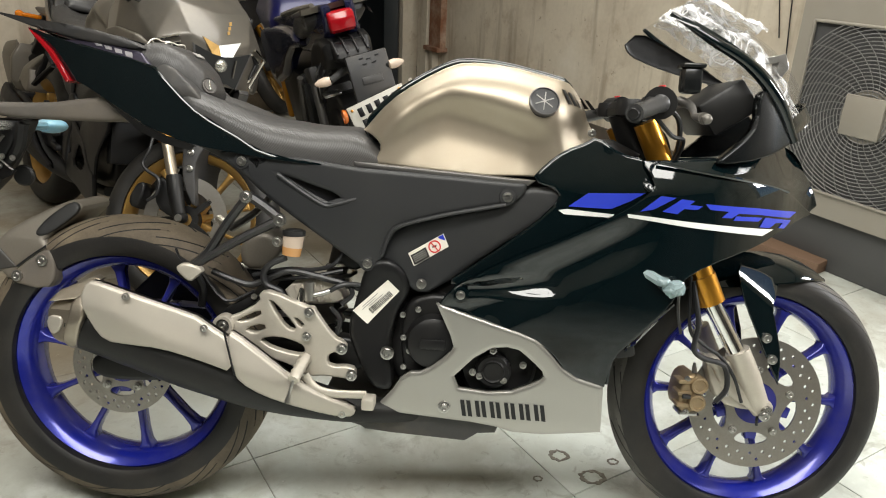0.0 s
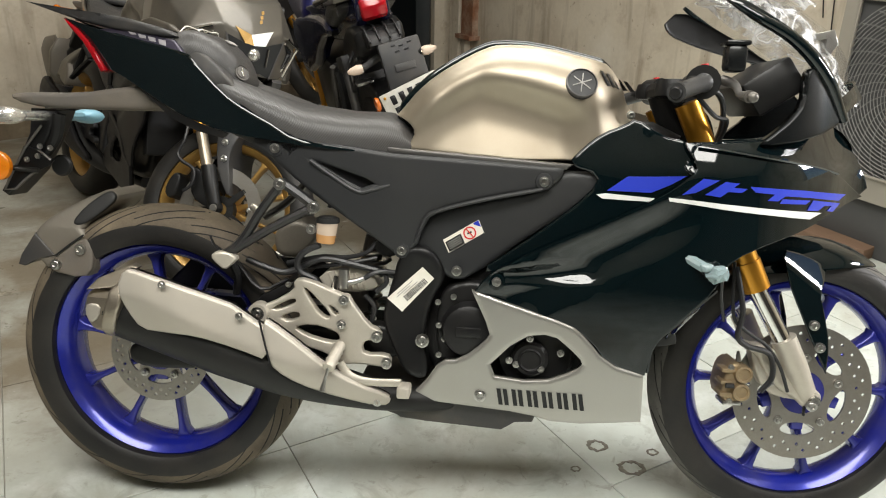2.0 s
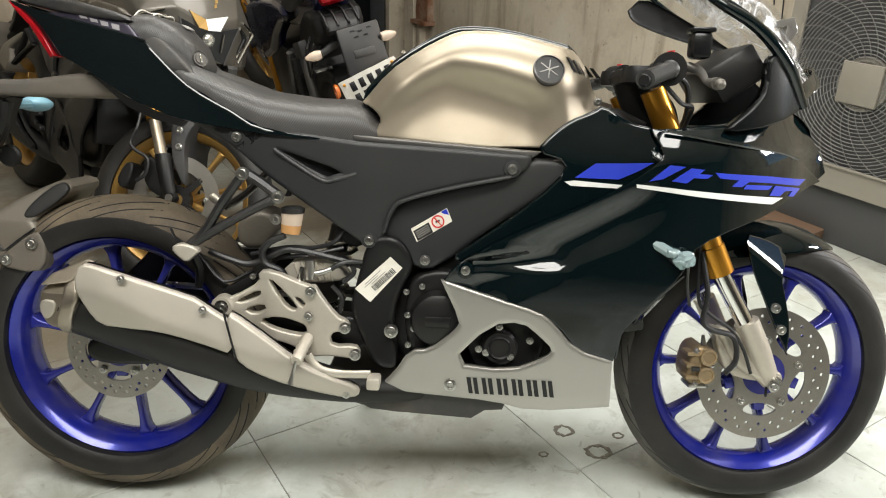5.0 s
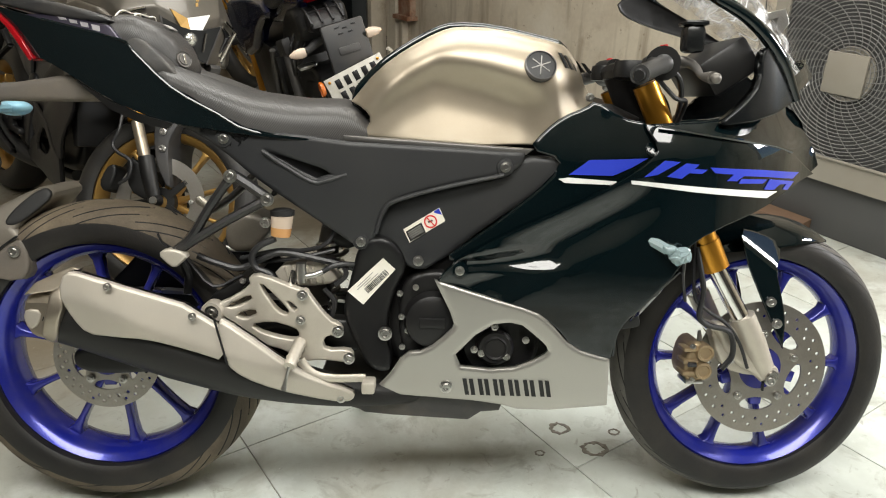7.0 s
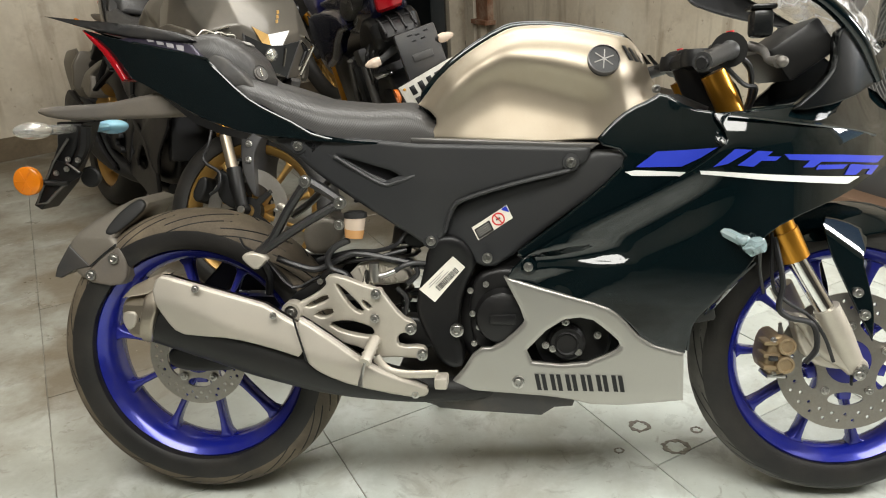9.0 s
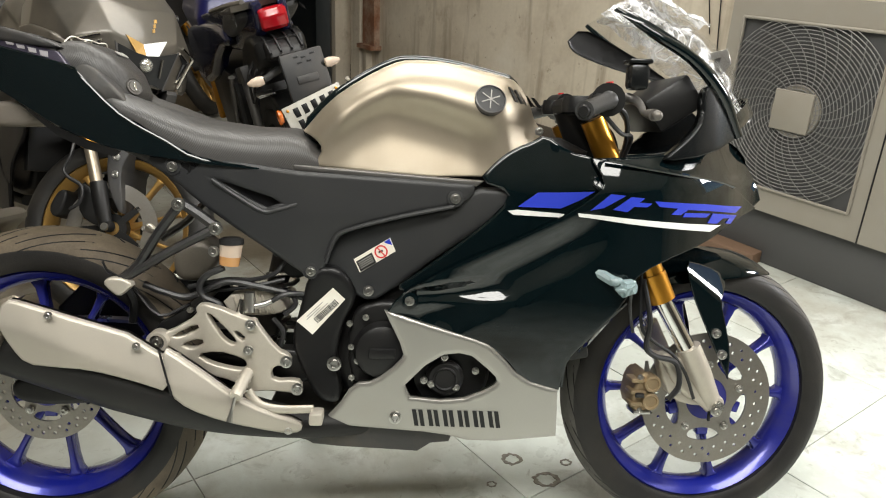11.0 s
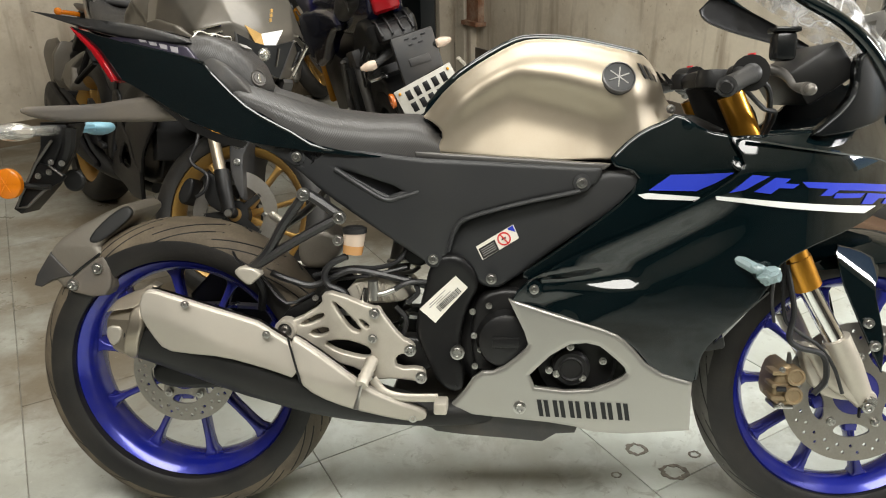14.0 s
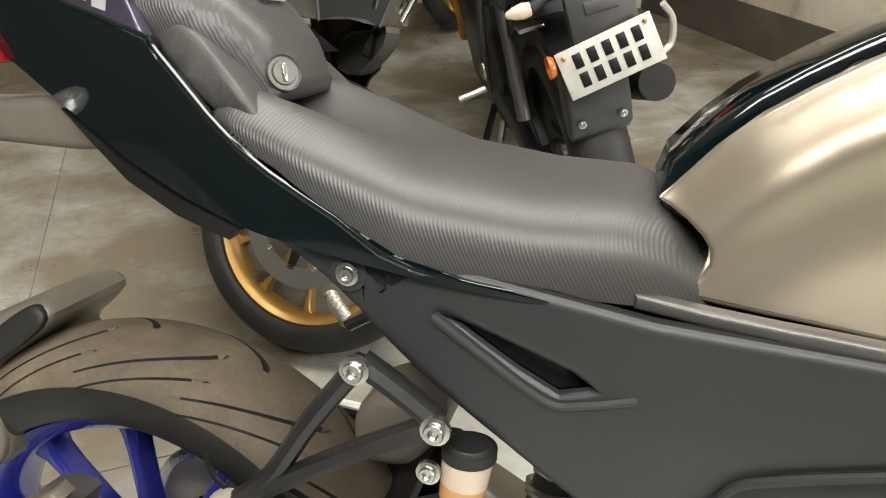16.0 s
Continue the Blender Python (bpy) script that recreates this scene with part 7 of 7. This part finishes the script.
    part("tank", pillow(rounded([(0.45, 0.80), (0.55, 0.98), (0.75, 1.06), (1.0, 1.0), (1.05, 0.85), (0.8, 0.78)], 2), lambda x, z: 0.16 - 0.5 * max(0, z - 0.9), cell=0.04, radius=0.05, depth=0.05), BLUE_PAINT, bike, "gloss dark blue tank")
    part("seat", pillow(rounded([(-0.12, 0.985), (0.10, 0.965), (0.25, 0.88), (0.5, 0.83), (0.5, 0.78), (0.1, 0.86), (-0.12, 0.93)], 2), 0.115, cell=0.04, radius=0.03, depth=0.03), VINYL, bike, "black seat")
    part("engine", block((0.35, -0.13, 0.25), (0.95, 0.13, 0.70), 0.03), ENGINE_BLACK, bike)
    part("tail_underbody", pillow(rounded([(-0.19, 0.90), (0.05, 0.86), (0.25, 0.72), (0.20, 0.64), (-0.05, 0.74), (-0.20, 0.80)], 1), 0.085, cell=0.04, radius=0.02, depth=0.02), FRAME_BLACK, bike, "black tail underbody")
    part("tail_lamp", pillow(rounded([(-0.215, 0.965), (-0.17, 0.975), (-0.15, 0.92), (-0.20, 0.895)], 1), 0.045, cell=0.012, radius=0.012, depth=0.010), TAIL_RED, bike, "red tail lamp")
    part("tail_hood", pillow(rounded([(-0.27, 0.840), (-0.20, 0.880), (-0.05, 0.86), (-0.05, 0.80), (-0.25, 0.815)], 1), 0.058, cell=0.03, radius=0.012, depth=0.012), FAR_BLACK, bike, "ribbed black lamp hood")
    for y in (-0.052, -0.018, 0.018, 0.052):
        part("hood_rib", tube([(-0.265, y, 0.846), (-0.20, y, 0.884), (-0.12, y, 0.876)], 0.004, 6, 4), FAR_BLACK, bike)
    part("tool_tray", block((-0.10, 0.02, 0.705), (0.06, 0.115, 0.765), 0.008, pose(0, 0, 0, 0, 12, 0)), DARK_GREY, bike, "grey plastic tray under the tail")
    part("tray_bracket", block((-0.14, 0.05, 0.69), (-0.09, 0.11, 0.70), 0.003), STEEL, bike)
    for k in range(4):
        part("wiring", tube([(-0.16 + 0.03 * k, 0.02 + 0.02 * k, 0.80), (-0.14 + 0.02 * k, 0.07 + 0.015 * k, 0.75), (-0.04 + 0.04 * k, 0.10, 0.68 - 0.02 * k)], 0.005, 6, 4), HOSE, bike)
    part("shock", tube([(0.10, 0.10, 0.72), (0.03, 0.115, 0.42)], 0.018, 12, 0), GREY_ALLOY, bike)
    part("footrest_plate", panel(rounded([(0.10, 0.70), (0.16, 0.70), (0.26, 0.52), (0.24, 0.42), (0.18, 0.44), (0.17, 0.55)], 1), 0.145, thick=0.012, side=-1, radius=0.004, depth=0.003, cell=0.03), FRAME_BLACK, bike)
    part("footrest_cap", ball((0.19, 0.17, 0.52), 0.016, 0.012, 0.026), STEEL, bike)
    # plate carrier: a slotted grey board
    car = part("plate_carrier", block((-0.012, -0.070, -0.085), (0.012, 0.070, 0.065), 0.006, pose(-0.285, -0.035, 0.77, 0, 14, 0)), DARK_GREY, bike, "dark grey plate carrier with slots")
    for k, (y, z) in enumerate(((-0.035, 0.05), (-0.005, 0.045), (0.020, 0.05), (-0.02, 0.03), (0.012, 0.03))):
        part("slot", block((-0.0135, y - 0.008, z - 0.003), (-0.010, y + 0.008, z + 0.003), 0.001, pose(-0.285, -0.035, 0.77, 0, 14, 0)), BLACK_PRINT, car)
    part("carrier_rib", block((-0.016, -0.035, -0.035), (-0.010, 0.035, -0.010), 0.003, pose(-0.285, -0.035, 0.77, 0, 14, 0)), DARK_GREY, car)
    part("mud_flap", pillow(rounded([(-0.31, 0.66), (-0.26, 0.68), (-0.24, 0.52), (-0.27, 0.46), (-0.315, 0.50)], 1), 0.070, cell=0.03, radius=0.012, depth=0.012), DARK_GREY, bike, "grey mudguard flap")
    for y in (-0.045, 0.045):
        b = bolt(-0.318, y, 0.52, bike, 0.009)
        b.rotation_euler = (0, 0, radians(-90))
    plate = part("number_plate", block((-0.003, -0.100, -0.05), (0.003, 0.100, 0.05), 0.002, pose(-0.338, -0.028, 0.655, -12, 14, -10)), PLATE, bike, "dusty white number plate with two rows of dark bars")
    for z in (0.020, -0.020):
        for k in range(5):
            part("plate_bar", block((-0.0045, -0.073 + 0.031 * k, z - 0.015), (-0.0022, -0.055 + 0.031 * k, z + 0.015), 0.0005, pose(-0.338, -0.028, 0.655, -12, 14, -10)), BLACK_PRINT, plate)
    for y in (-0.085, 0.085):
        bb = part("plate_screw", ball((-0.005, y, 0.036), 0.004, 0.005, 0.005, 10, 6), GOLD, plate)
        bb.matrix_local = pose(-0.338, -0.028, 0.655, -12, 14, -10)
    part("amber_reflector", lathe([(0, -0.008), (0.020, -0.007), (0.024, 0.0), (0.024, 0.006)], 24, (-0.30, 0.085, 0.655), "y"), AMBER_DARK, bike, "round amber side reflector")
    part("plate_frame", tube([(-0.315, -0.12, 0.62), (-0.30, -0.165, 0.63), (-0.30, -0.175, 0.68), (-0.31, -0.155, 0.72)], 0.007, 8), CAST_ALLOY, bike)
    part("exhaust", tube([(0.55, -0.14, 0.30), (0.30, -0.17, 0.36), (0.02, -0.19, 0.44), (-0.12, -0.19, 0.48)], [0.03, 0.045, 0.05, 0.045], 16, 4), MUFFLER_BLACK, bike)
    part("inner_hugger", pillow(rounded([(0.02, 0.66), (0.20, 0.62), (0.33, 0.46), (0.26, 0.44), (0.12, 0.58), (-0.10, 0.63), (-0.22, 0.56), (-0.25, 0.60), (-0.12, 0.68)], 1), 0.065, cell=0.04, radius=0.015, depth=0.015), FRAME_BLACK, bike)
    part("chain_case", panel(rounded([(-0.07, 0.40), (0.3, 0.46), (0.5, 0.46), (0.5, 0.43), (0.0, 0.30)], 1), 0.10, thick=0.02, side=-1, radius=0.006, depth=0.005, cell=0.05), FRAME_BLACK, bike)
    part("side_stand", tube([(0.50, 0.13, 0.30), (0.46, 0.22, 0.15), (0.45, 0.295, 0.07)], 0.012, 10, 0), FRAME_BLACK, bike)
    return bike


BLUE = Matrix.Translation((-0.175, 2.979, 0)) @ Matrix.Rotation(radians(112), 4, "Z") @ Matrix.Rotation(radians(-14), 4, "X")
naked_bike(BLUE)

far_bike = copy_thing(bpy.data.objects["grey_motorcycle"], Matrix.Translation((-2.03, 4.22, 0)) @ Matrix.Rotation(radians(52), 4, "Z") @ Matrix.Rotation(radians(-10), 4, "X"))
far_bike["label"] = "dusty grey motorcycle with gold wheels beside the wall"
for piece in list(far_bike.children):
    if piece.name.split(".")[0] in ("plate_arm", "fender_stay", "rear_indicator", "mud_flap", "flap_arm", "tyre_hugger", "tail_lamp", "tail_panel", "tail_top", "tail_cowl", "seat_side_cover", "rider_seat", "pillion_pad", "pillion_seat", "seat"):
        for ob in (*piece.children, piece):
            bpy.data.objects.remove(ob)
part("mud_flap", pillow(rounded([(-0.275, 0.60), (-0.255, 0.61), (-0.258, 0.40), (-0.285, 0.30), (-0.30, 0.32), (-0.295, 0.54)], 1), lambda x, z: float(np.interp(z, [0.30, 0.40, 0.54, 0.61], [0.06, 0.10, 0.11, 0.07])), cell=0.02, radius=0.01, depth=0.01), GREY_PAINT, far_bike, "dusty grey rear mud flap")
part("side_indicator", crumple(ball((0.05, -0.16, 0.52), 0.045, 0.03, 0.025, 24, 16), 0.01), FILM_FAR, far_bike, "indicator in turquoise wrap", 15)
part("swing_plate", panel(rounded([(-0.04, 0.30), (0.02, 0.46), (0.07, 0.60), (0.09, 0.58), (0.05, 0.44), (0.16, 0.42), (0.18, 0.36), (0.05, 0.30)], 1), 0.16, thick=0.02, radius=0.004, depth=0.003, cell=0.03), CAST_ALLOY, far_bike, "pale alloy footrest plate")

# ---- the condenser unit by the right wall ----
ad = Vector((0.53, -0.848, 0)).normalized()
an = Vector((-ad.y, ad.x, 0))
AC = Matrix.Translation((1.570, 2.948, 0))
for r_ in range(3):
    AC[r_][0], AC[r_][1], AC[r_][2] = ad[r_], an[r_], (0, 0, 1)[r_]
ac = thing("condenser_unit", "beige air-conditioner condenser with round wire grille", "air conditioner", m=AC)
z0, z1, u0, u1, zc = 0.22, 1.04, -0.345, 0.62, 0.63
gx, gz = 0.285, 0.315
hole = rounded([(-gx, zc - gz), (gx, zc - gz), (gx, zc + gz), (-gx, zc + gz)], 0)
body = part("body", panel([(u0, z0), (u1, z0), (u1, z1), (u0, z1)], 0.0, holes=[hole], thick=0.02, cell=0, radius=0), BEIGE_METAL, ac, "beige enamelled front")
part("casing", block((u0, 0.022, z0), (u1, 0.22, z1), 0.006), BEIGE_METAL, ac)
# flat sheet behind the grille, coloured dark as the shade inside the fan opening
part("cavity", block((-gx - 0.004, 0.012, zc - gz - 0.004), (gx + 0.004, 0.0205, zc + gz + 0.004), 0), FAN_SHADE_AND_BASE, ac, "dark fan cavity")
part("recess_frame", joined(*[tube([(a, -0.004, b), (c, -0.004, d)], 0.006, 8, 0) for a, b, c, d in ((-gx, zc - gz, gx, zc - gz), (gx, zc - gz, gx, zc + gz), (gx, zc + gz, -gx, zc + gz), (-gx, zc + gz, -gx, zc - gz))]), BEIGE_METAL, body)
for k in range(21):
    r = 0.083 + k * 0.0133
    if r < gx:
        part("grille_ring", lathe([(r + 0.0019 * math.cos(a), -0.006 + 0.0019 * math.sin(a)) for a in [i * math.pi / 3 for i in range(7)]], 72, (0, 0, zc)), WIRE, ac)
    else:
        # beyond the square's half-width only the corner arcs are left
        a0, a1 = math.acos(gx / r), math.asin(min(1.0, gz / r))
        for q in range(4):
            lo_, hi_ = (a0, a1) if q % 2 == 0 else (math.pi - a1, math.pi - a0)
            sg = 1 if q < 2 else -1
            part("grille_ring", tube([(r * math.cos(lo_ + (hi_ - lo_) * i / 8), -0.006, zc + sg * r * math.sin(lo_ + (hi_ - lo_) * i / 8)) for i in range(9)], 0.0019, 6, 0), WIRE, ac)
for k in range(30):
    a0 = 2 * math.pi * k / 30
    pts = []
    for i in range(7):
        r = 0.075 + (0.345 - 0.075) * i / 6
        a = a0 + 0.75 * i / 6
        pts.append((max(-gx, min(gx, r * math.cos(a))), -0.003, zc + max(-gz, min(gz, r * math.sin(a)))))
    part("grille_wire", tube(pts, 0.0017, 6, 2), WIRE, ac)
part("centre_plate", block((-0.085, -0.016, zc - 0.075), (0.070, -0.004, zc + 0.075), 0.004, Matrix.Identity(4)), BEIGE_METAL, ac, "square beige centre plate")
part("hub_ring", lathe([(0, -0.002), (0.098, -0.002), (0.100, 0.004), (0.0, 0.004)], 40, (0, 0, zc)), BEIGE_METAL, ac)
part("panel_seam", tube([(gx + 0.055, -0.001, z0), (gx + 0.055, -0.001, z1)], 0.003, 6, 0), BLACK_PRINT, body)
for u in (u0 + 0.06, u1 - 0.12):
    part("foot", block((u, 0.04, 0.0), (u + 0.05, 0.21, z0), 0.004), SKIRT, ac)
part("base_plate", block((u0 - 0.02, 0.03, 0.0), (u1, 0.21, 0.218), 0.004), FAN_SHADE_AND_BASE, ac)

plank = part("plywood_offcut", block((-0.16, -0.10, 0.0), (0.16, 0.10, 0.05), 0.004, Matrix.Translation((1.50, 3.12, 0)) @ Matrix.Rotation(radians(-50), 4, "Z")), WOOD)
tagged(plank, "brown plywood offcut lying on the floor", "board")

# ---- rusted door frame beside the corner ----
post = thing("steel_door_frame", "rust-streaked steel door frame against the plaster wall", "door frame", kind="")
def on_wall(s, out, z):
    p = C + along_r * s
    n = Vector((along_r.y, -along_r.x))
    return (p.x + n.x * out, p.y + n.y * out, z)
def wall_bar(name, s0, s1, z0, z1, out0, out1, mat, parent):
    v = [on_wall(s, o, z) for z in (z0, z1) for s, o in ((s0, out0), (s1, out0), (s1, out1), (s0, out1))]
    return part(name, (v, [[0, 1, 2, 3], [4, 5, 6, 7], [0, 1, 5, 4], [1, 2, 6, 5], [2, 3, 7, 6], [3, 0, 4, 7]]), mat, parent)
wall_bar("jamb", 0.10, 0.24, 0, 2.3, 0.0, 0.06, PLASTER, post)
wall_bar("rust_channel", 0.27, 0.44, 0.42, 2.3, 0.0, 0.05, RUST, post)
wall_bar("foot_shelf", 0.25, 0.47, 0.39, 0.42, 0.0, 0.09, RUST, post)
wall_bar("lower_channel", 0.27, 0.33, 0.0, 0.39, 0.0, 0.05, PLASTER, post)
for s0, s1, za, zb in ((3.25, 3.31, 2.8, 0.84), (3.33, 3.37, 2.8, 0.70)):
    cable = part("wall_cable", tube([on_wall(s0, 0.012, za), on_wall(s0 + 0.03, 0.016, 1.6), on_wall(s0 - 0.01, 0.012, 1.2), on_wall(s1, 0.014, zb)], 0.003, 6), HOSE)
    tagged(cable, "thin dark cable hanging on the plaster wall", "cable", "wall cables")
dp = thing("dark_door_post", "blackish green painted steel post at the doorway", "post")
part("post", block((D0.x - 0.13, D0.y - 0.18, 0), (D0.x - 0.02, D0.y - 0.08, 2.4), 0.008), DOOR_PAINT_AND_SHADE, dp)

# ---- floor slabs ----
e1 = Vector((math.cos(radians(34)), math.sin(radians(34))))
e2 = Vector((math.cos(radians(-56)), math.sin(radians(-56))))
slab_mesh = None
rs = random.Random(7)
corners = [C, R, B, L]


def inside(p, grow=0.5):
    for i in range(4):
        a, b = corners[i], corners[(i + 1) % 4]
        d = (b - a).normalized()
        if (p - a).dot(Vector((d.y, -d.x))) < -grow:
            return False
    return True


for k in range(-14, 16):
    shift = {0: -1.547, 1: -1.075}.get(k, -1.547 + rs.choice((0.0, 0.3, 0.47, 0.13)))
    for j in range(-14, 16):
        c = e1 * (0.62 + 0.596 * (k + 0.5)) + e2 * (shift + 0.6 * (j + 0.5))
        if not inside(c):
            continue
        if slab_mesh is None:
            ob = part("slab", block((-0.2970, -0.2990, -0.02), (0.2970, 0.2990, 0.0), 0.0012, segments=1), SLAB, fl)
            slab_mesh = ob.data
        else:
            ob = new("slab", slab_mesh)
            ob.parent = fl
        ob.matrix_local = Matrix.Translation((c.x, c.y, -rs.random() * 0.0012)) @ Matrix.Rotation(radians(34) + rs.choice((0, math.pi)), 4, "Z")

# dried drip marks on the floor
STAIN = material("dried_drip", (0.17, 0.155, 0.125), 0.5, 0, 0, 0.3, 90, 0.0, (0.33, 0.31, 0.26), 60, 0.8)
for x, y, r in ((0.389, 1.711, 0.022), (0.461, 1.637, 0.027), (0.33, 1.62, 0.010), (0.52, 1.70, 0.012)):
    q = random.Random(int(x * 1000))
    outer = [(x + (r + q.uniform(-0.15, 0.15) * r) * math.cos(a) * 1.15, y + (r + q.uniform(-0.15, 0.15) * r) * math.sin(a)) for a in [2 * math.pi * i / 22 for i in range(22)]]
    inner = [(x + (0.68 * r + q.uniform(-0.15, 0.15) * r) * math.cos(a) * 1.15, y + (0.68 * r + q.uniform(-0.15, 0.15) * r) * math.sin(a)) for a in [2 * math.pi * i / 22 for i in range(22)]]
    vs = [(a, b, 0.0004) for a, b in outer + inner]
    part("drip_mark", (vs + [(a, b, -0.0016) for a, b, _ in vs], [[i, (i + 1) % 22, 22 + (i + 1) % 22, 22 + i] for i in range(22)] + [[i, (i + 1) % 22, 44 + (i + 1) % 22, 44 + i] for i in range(22)] + [[22 + i, 22 + (i + 1) % 22, 66 + (i + 1) % 22, 66 + i] for i in range(22)]), STAIN, fl)
